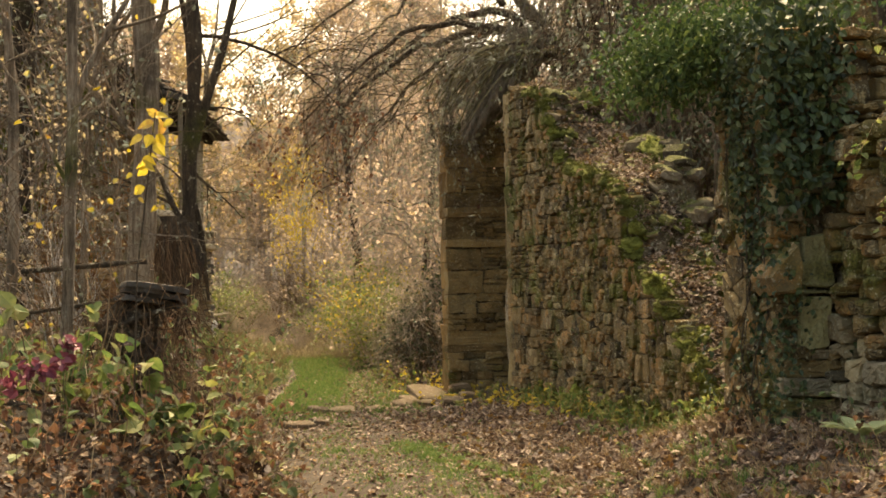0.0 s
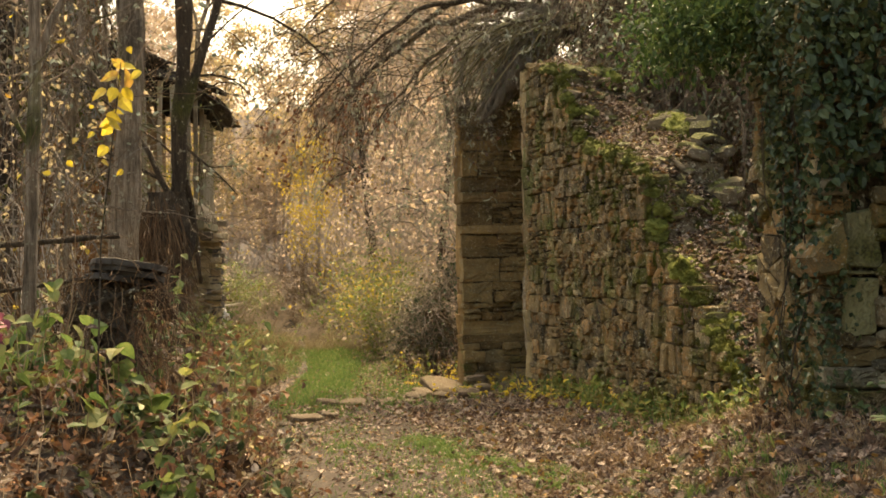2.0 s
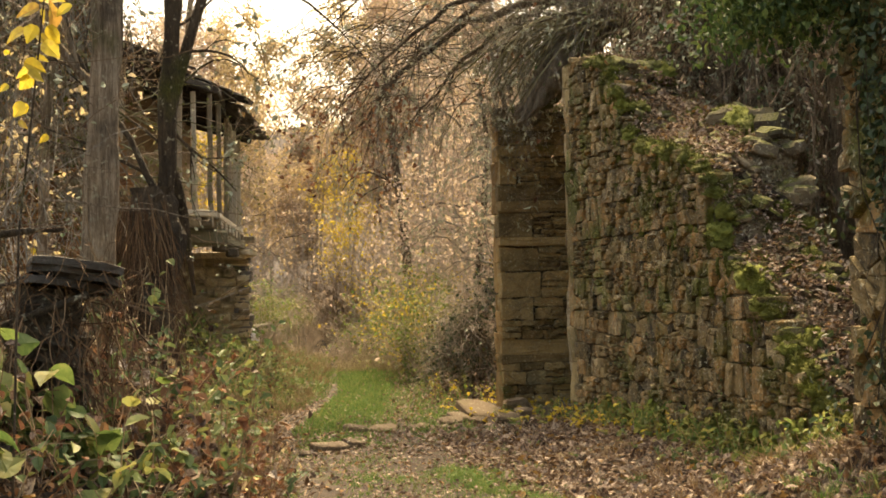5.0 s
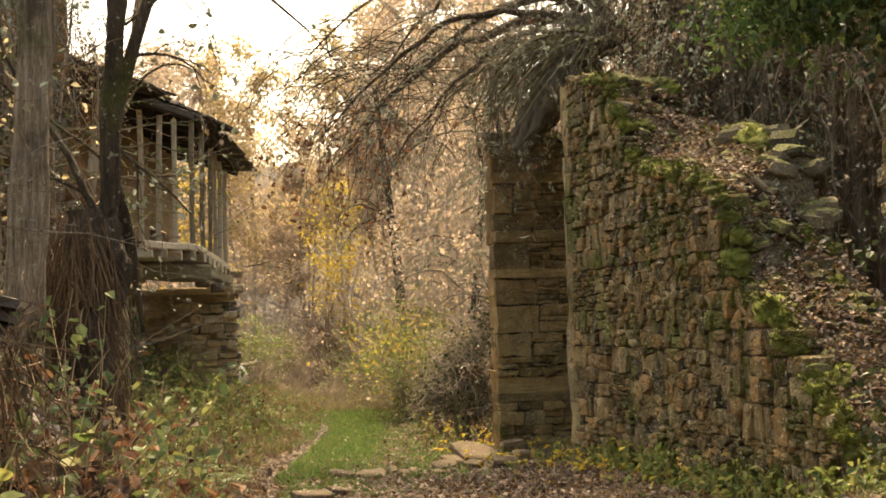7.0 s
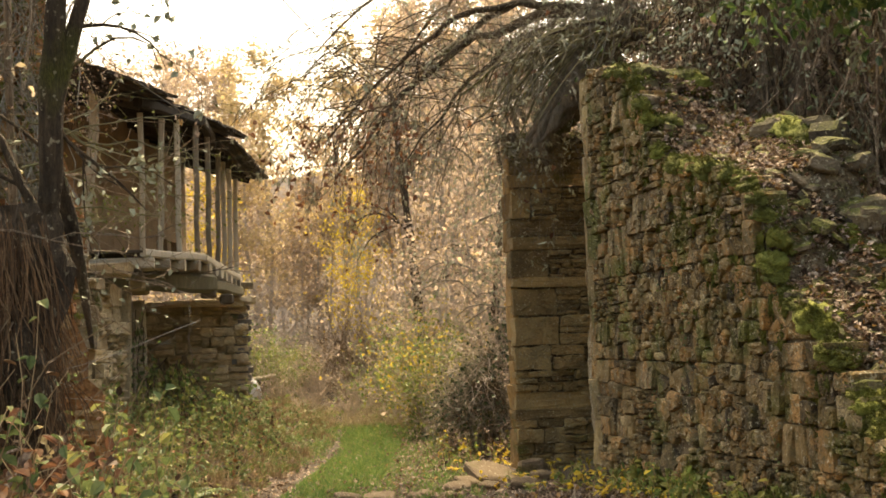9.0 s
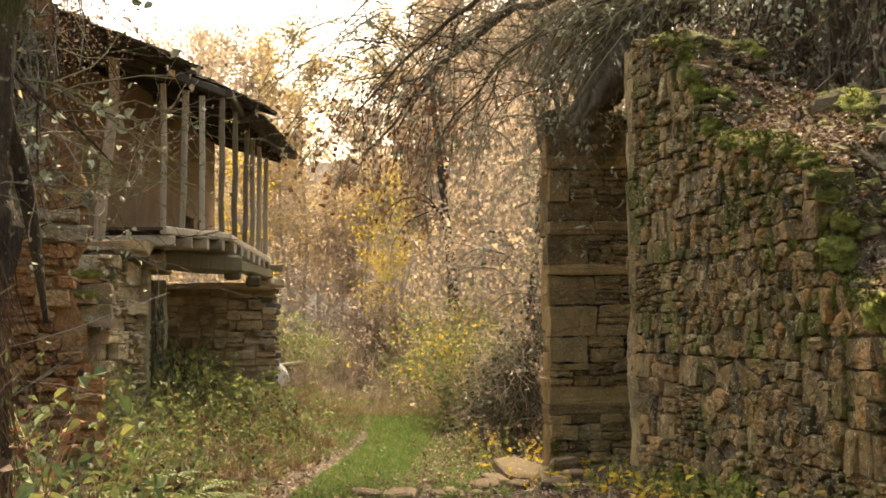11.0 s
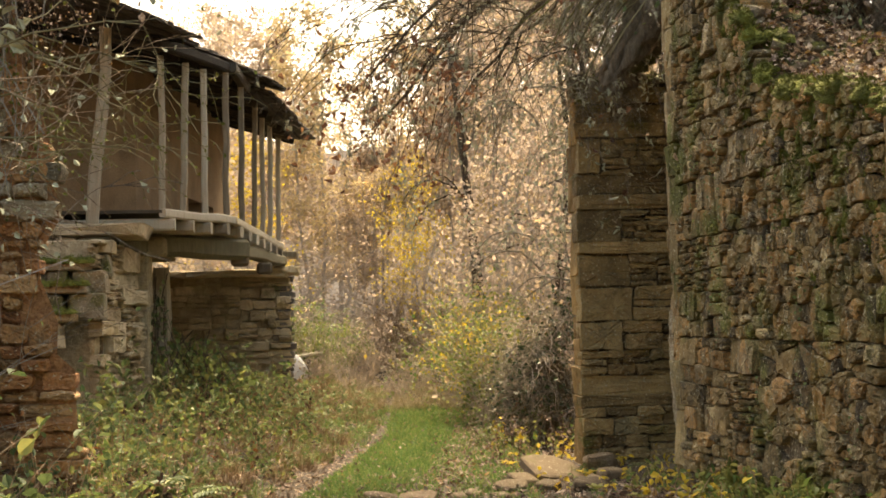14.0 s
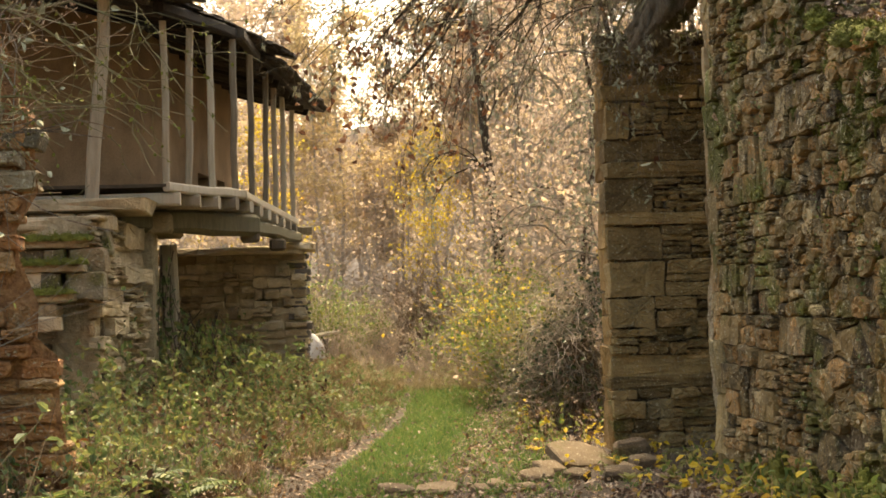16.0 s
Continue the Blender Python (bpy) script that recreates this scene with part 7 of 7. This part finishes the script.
brush("branch", "bare lichened branch reaching before the balcony", [((-1.9, -2.4, 2.66), (1, .0, .12)), ((-1.7, -2.4, 2.6), (1, .1, -.15)), ((-1.6, -2.5, 2.9), (.9, 0, -.25)), ((-1.75, -2.3, 2.4), (1, -.05, -.05)), ((-1.8, -2.5, 2.75), (.9, .05, .2)), ((-1.7, -2.35, 2.3), (.8, 0, -.3)), ((-1.85, -2.45, 2.95), (1, 0, -.1))], SHOOT, random.Random(203), 1.0, .008, 2, 4, .14, BRIGHT_MOSS, .022, .6, wander=.6, cat="branch")
brush("branch", "drooping twig with lichen from the dark tree", [((-1.2, -6.85, 2.65), (.8, 0, .3)), ((-1.22, -6.85, 2.5), (.7, .1, .2)), ((-1.2, -6.8, 2.95), (.8, 0, .1))], BARK, rng, .5, .008, 2, 2, .3, LICHEN, .035, .25, cat="branch")

curtain("wall_creeper", "grey lichened creeper hanging over the red wall", (-3.0, -1.86, -1.06, -.93, 2.9, 4.9), 120, 1.1, TWIG, MOSS, .5, rng, .035, .5, .006)
curtain("wall_creeper", "mossy creeper hanging over the red wall", (-3.0, -1.8, -1.1, -.95, 2.6, 4.9), 110, 1.0, TWIG, MOSS, .9, rng, .028, .6, .005)
curtain("wall_creeper", "brown creeper leaves over the wall corner", (-1.95, -1.5, -1.0, -.6, 3.4, 4.3), 60, .7, BARK, LITTER, .9, rng, .026, .6, .004)
curtain("thicket", "brown leafy thicket between the bank trees", (-3.3, -1.95, -6.0, -4.4, 2.0, 4.7), 120, 1.5, TWIG, LITTER, .7, rng, .045, .6, .007)
curtain("thicket", "sparse yellow leaves among the bank trees", (-3.0, -1.9, -7.4, -4.4, 1.6, 4.3), 110, 1.2, TWIG, PALE_GOLD, .6, rng, .04, .7, .004)
curtain("thicket", "olive creeper between the bank trees", (-3.3, -1.95, -5.6, -4.2, 2.2, 4.7), 90, 1.4, BARK_GREY, MOSS, .7, rng, .05, .6, .008)

# sticks lying on the bank
for a, b, r in (((-2.2, -10.6, 1.42), (-1.62, -10.5, 1.5), .012), ((-2.1, -10.9, 1.3), (-1.75, -10.4, 1.15), .014), ((-2.3, -10.2, 1.45), (-1.8, -10.0, 1.36), .01), ((-1.5, -9.9, 1.05), (-1.2, -9.6, .8), .007), ((-1.75, -11.4, .98), (-1.4, -11.0, .8), .006)):
    acc = Acc()
    a, b = Vector(a), Vector(b)
    a.z = max(a.z - .5, ground_z(a.x, a.y) + .1)
    b.z = max(b.z - .5, ground_z(b.x, b.y) + .06)
    pts = [a.lerp(b, k / 5) + rv(rng, .012) for k in range(6)]
    tube(acc, pts, [r * (1 - .1 * k) for k in range(6)], 6)
    tagged(part("fallen_stick", acc, BARK), "dead brown stick lying on the bank", "stick")


def fern(x, y, n, length, rng):
    z = ground_z(x, y)
    ob = thing("fern", (x, y, z))
    tagged(ob, "green fern tuft at the foot of the bank", "fern", group="ferns")
    for i in range(n):
        a = rng.uniform(0, 2 * math.pi)
        acc = Acc()
        p = Vector((0, 0, 0))
        d = Vector((math.cos(a), math.sin(a), 1.1)).normalized()
        L = length * rng.uniform(.7, 1.15)
        pts = []
        for k in range(15):
            pts.append(p.copy())
            p = p + d * L / 15
            d = (d + Vector((0, 0, -.1))).normalized()
        tube(acc, pts, [.0025] * 15, 3, cap=False)
        side = d.cross(Vector((0, 0, 1))).normalized()
        for k in range(2, 15):
            w = L * .26 * math.sin(math.pi * (k / 15) ** .7) + .008
            for s in (-1, 1):
                leaf(acc, pts[k], side * s + d * .35, Vector((0, 0, 1)), w, .3, .05)
        part("frond", acc, LIME if rng.random() < .35 else GREEN, ob)
    return ob


for x, y in ((-1.16, -4.3), (-.95, -4.7), (-.72, -3.7), (-1.05, -3.4), (-1.35, -1.5), (-1.05, -1.35), (-1.6, -1.9), (-1.25, .2), (-.85, -.6), (-1.5, .9), (-.95, .3)):
    fern(x, y, 9, .5, rng)
weeds("bright_weeds", "bright green leafy weeds below the house", scatter(70, (-1.9, .1, -1.6, 6.5), rng, lambda x, y: x < interp(y, LEFT) - .4), LIME, rng, .05, .5, 8, GREEN)
weeds("nettles", "green nettles below the house", scatter(230, (-1.9, .1, -1.6, 7.5), rng, lambda x, y: x < interp(y, LEFT) - .5), GREEN, rng, .06, .55, 9, STRAW)
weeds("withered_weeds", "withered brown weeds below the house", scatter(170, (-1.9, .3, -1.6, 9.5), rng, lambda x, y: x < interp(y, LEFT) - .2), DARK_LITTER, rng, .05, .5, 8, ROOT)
curtain("door_creeper", "green creeper hanging in the doorway", (-1.72, -1.5, 6.95, 7.4, 1.6, 2.2), 9, 1.7, BARK, GREEN, .95, rng, .08)
curtain("door_creeper", "pale-leaved shrub beside the doorway", (-1.6, -.9, 7.2, 8.6, .9, 1.35), 40, .8, BARK, LIME, .7, rng, .08)


def broad_plant(name, label, x, y, n, size, mat, rng, lift=.5, group=""):
    z = ground_z(x, y)
    ob = thing(name, (x, y, z))
    tagged(ob, label, "plant", group)
    for i in range(n):
        a = 2 * math.pi * (i + rng.uniform(-.3, .3)) / n
        acc = Acc()
        d = Vector((math.cos(a), math.sin(a), lift)).normalized()
        tube(acc, [Vector((0, 0, -.02)), d * size * .4, d * size * .6], [.006, .005, .004], 4)
        broad_leaf(acc, d * size * .5, d + Vector((0, 0, -.4)), Vector((0, 0, 1)), size, .6, rng)
        part("leaf", acc, mat, ob)
    return ob


broad_plant("broadleaf_plant", "broad-leaved green plant at the wall foot", 1.99, -9.6, 10, .16, PALE_LEAF, rng, 1.25)
for x, y in ((-.85, -3.3), (-1.0, -3.9), (-.75, -1.3), (-1.2, -1.9)):
    broad_plant("yellowing_plant", "low plant with large yellow leaves", x, y, 5, .11, YELLOW, rng, 1.6, "yellowing plants")
for x, y, s in ((2.2, -.2, .1), (2.3, .4, .09), (2.15, 1.0, .1), (2.42, .9, .08), (2.0, 3.2, .1), (1.9, 3.9, .1), (2.25, -1.2, .08), (2.2, -2.4, .08), (2.35, 2.4, .1)):
    broad_plant("yellowing_plant", "yellow-leaved seedling at the wall foot", x, y, 7, s * .7, rng.choice((YELLOW, LIME, LIME)), rng, 1.3, "yellowing plants")

# pink flower heads on the near bank
flower = thing("pink_flower", on_ground(-1.95, -12.2))
tagged(flower, "deep pink flower heads on thin stems", "flower")
fo = Vector(flower.location)
for x, z in ((-2.0, 1.27), (-1.96, 1.31), (-1.91, 1.31), (-1.85, 1.33), (-1.84, 1.39)):
    acc = Acc()
    tube(acc, [Vector((x * .3 - 1.95 * .7, -12.2, fo.z - .03)) - fo, Vector((x, -12.22, z)) - fo], [.0016, .0012], 4)
    part("stem", acc, BARK, flower)
    acc = Acc()
    for k in range(16):
        leaf(acc, Vector((x, -12.22, z)) - fo + rv(rng, .014), rv(rng), rv(rng), rng.uniform(.025, .04), .8, .2)
    part("flower_head", acc, PINK, flower)

# light foliage hanging in at the near ruin
brush("hanging_branch", "thin branch with yellow-green leaves over the ruin", [((2.6, -9.4, 2.75), (-.5, -.5, .2)), ((2.7, -9.6, 2.6), (-.7, -.3, -.2)), ((2.6, -9.5, 2.9), (-.6, -.5, -.1)), ((2.75, -9.3, 2.3), (-.6, -.6, .0)), ((2.6, -9.2, 2.6), (-.7, -.4, -.4)), ((2.65, -9.3, 2.45), (-.8, -.3, -.3)), ((2.6, -9.4, 2.8), (-.8, -.2, -.3))], STRAW, rng, .6, .005, 2, 4, .25, LIME, .045, .75, cat="branch")

# undergrowth at the foot of the heap and the bushes
foot = lambda x, y: x > interp(y, LEFT) + 1.5 and not (x > 2.4 and y < 4.0)
weeds("heap_weeds", "yellow-green seedlings beside the creeper heap", scatter(110, (1.7, 3.4, 3.6, 12.0), rng, foot), LIME, rng, .055, .42, 8, ROOT)
weeds("dry_heap_weeds", "dry brown weeds beside the creeper heap", scatter(170, (1.7, 3.6, 3.6, 14.0), rng, foot), LITTER, rng, .05, .5, 7, ROOT)
weeds("golden_seedlings", "golden leaves on seedlings beside the heap", scatter(40, (1.8, 3.4, 3.6, 12.0), rng, foot), YELLOW, rng, .05, .4, 6, ROOT)
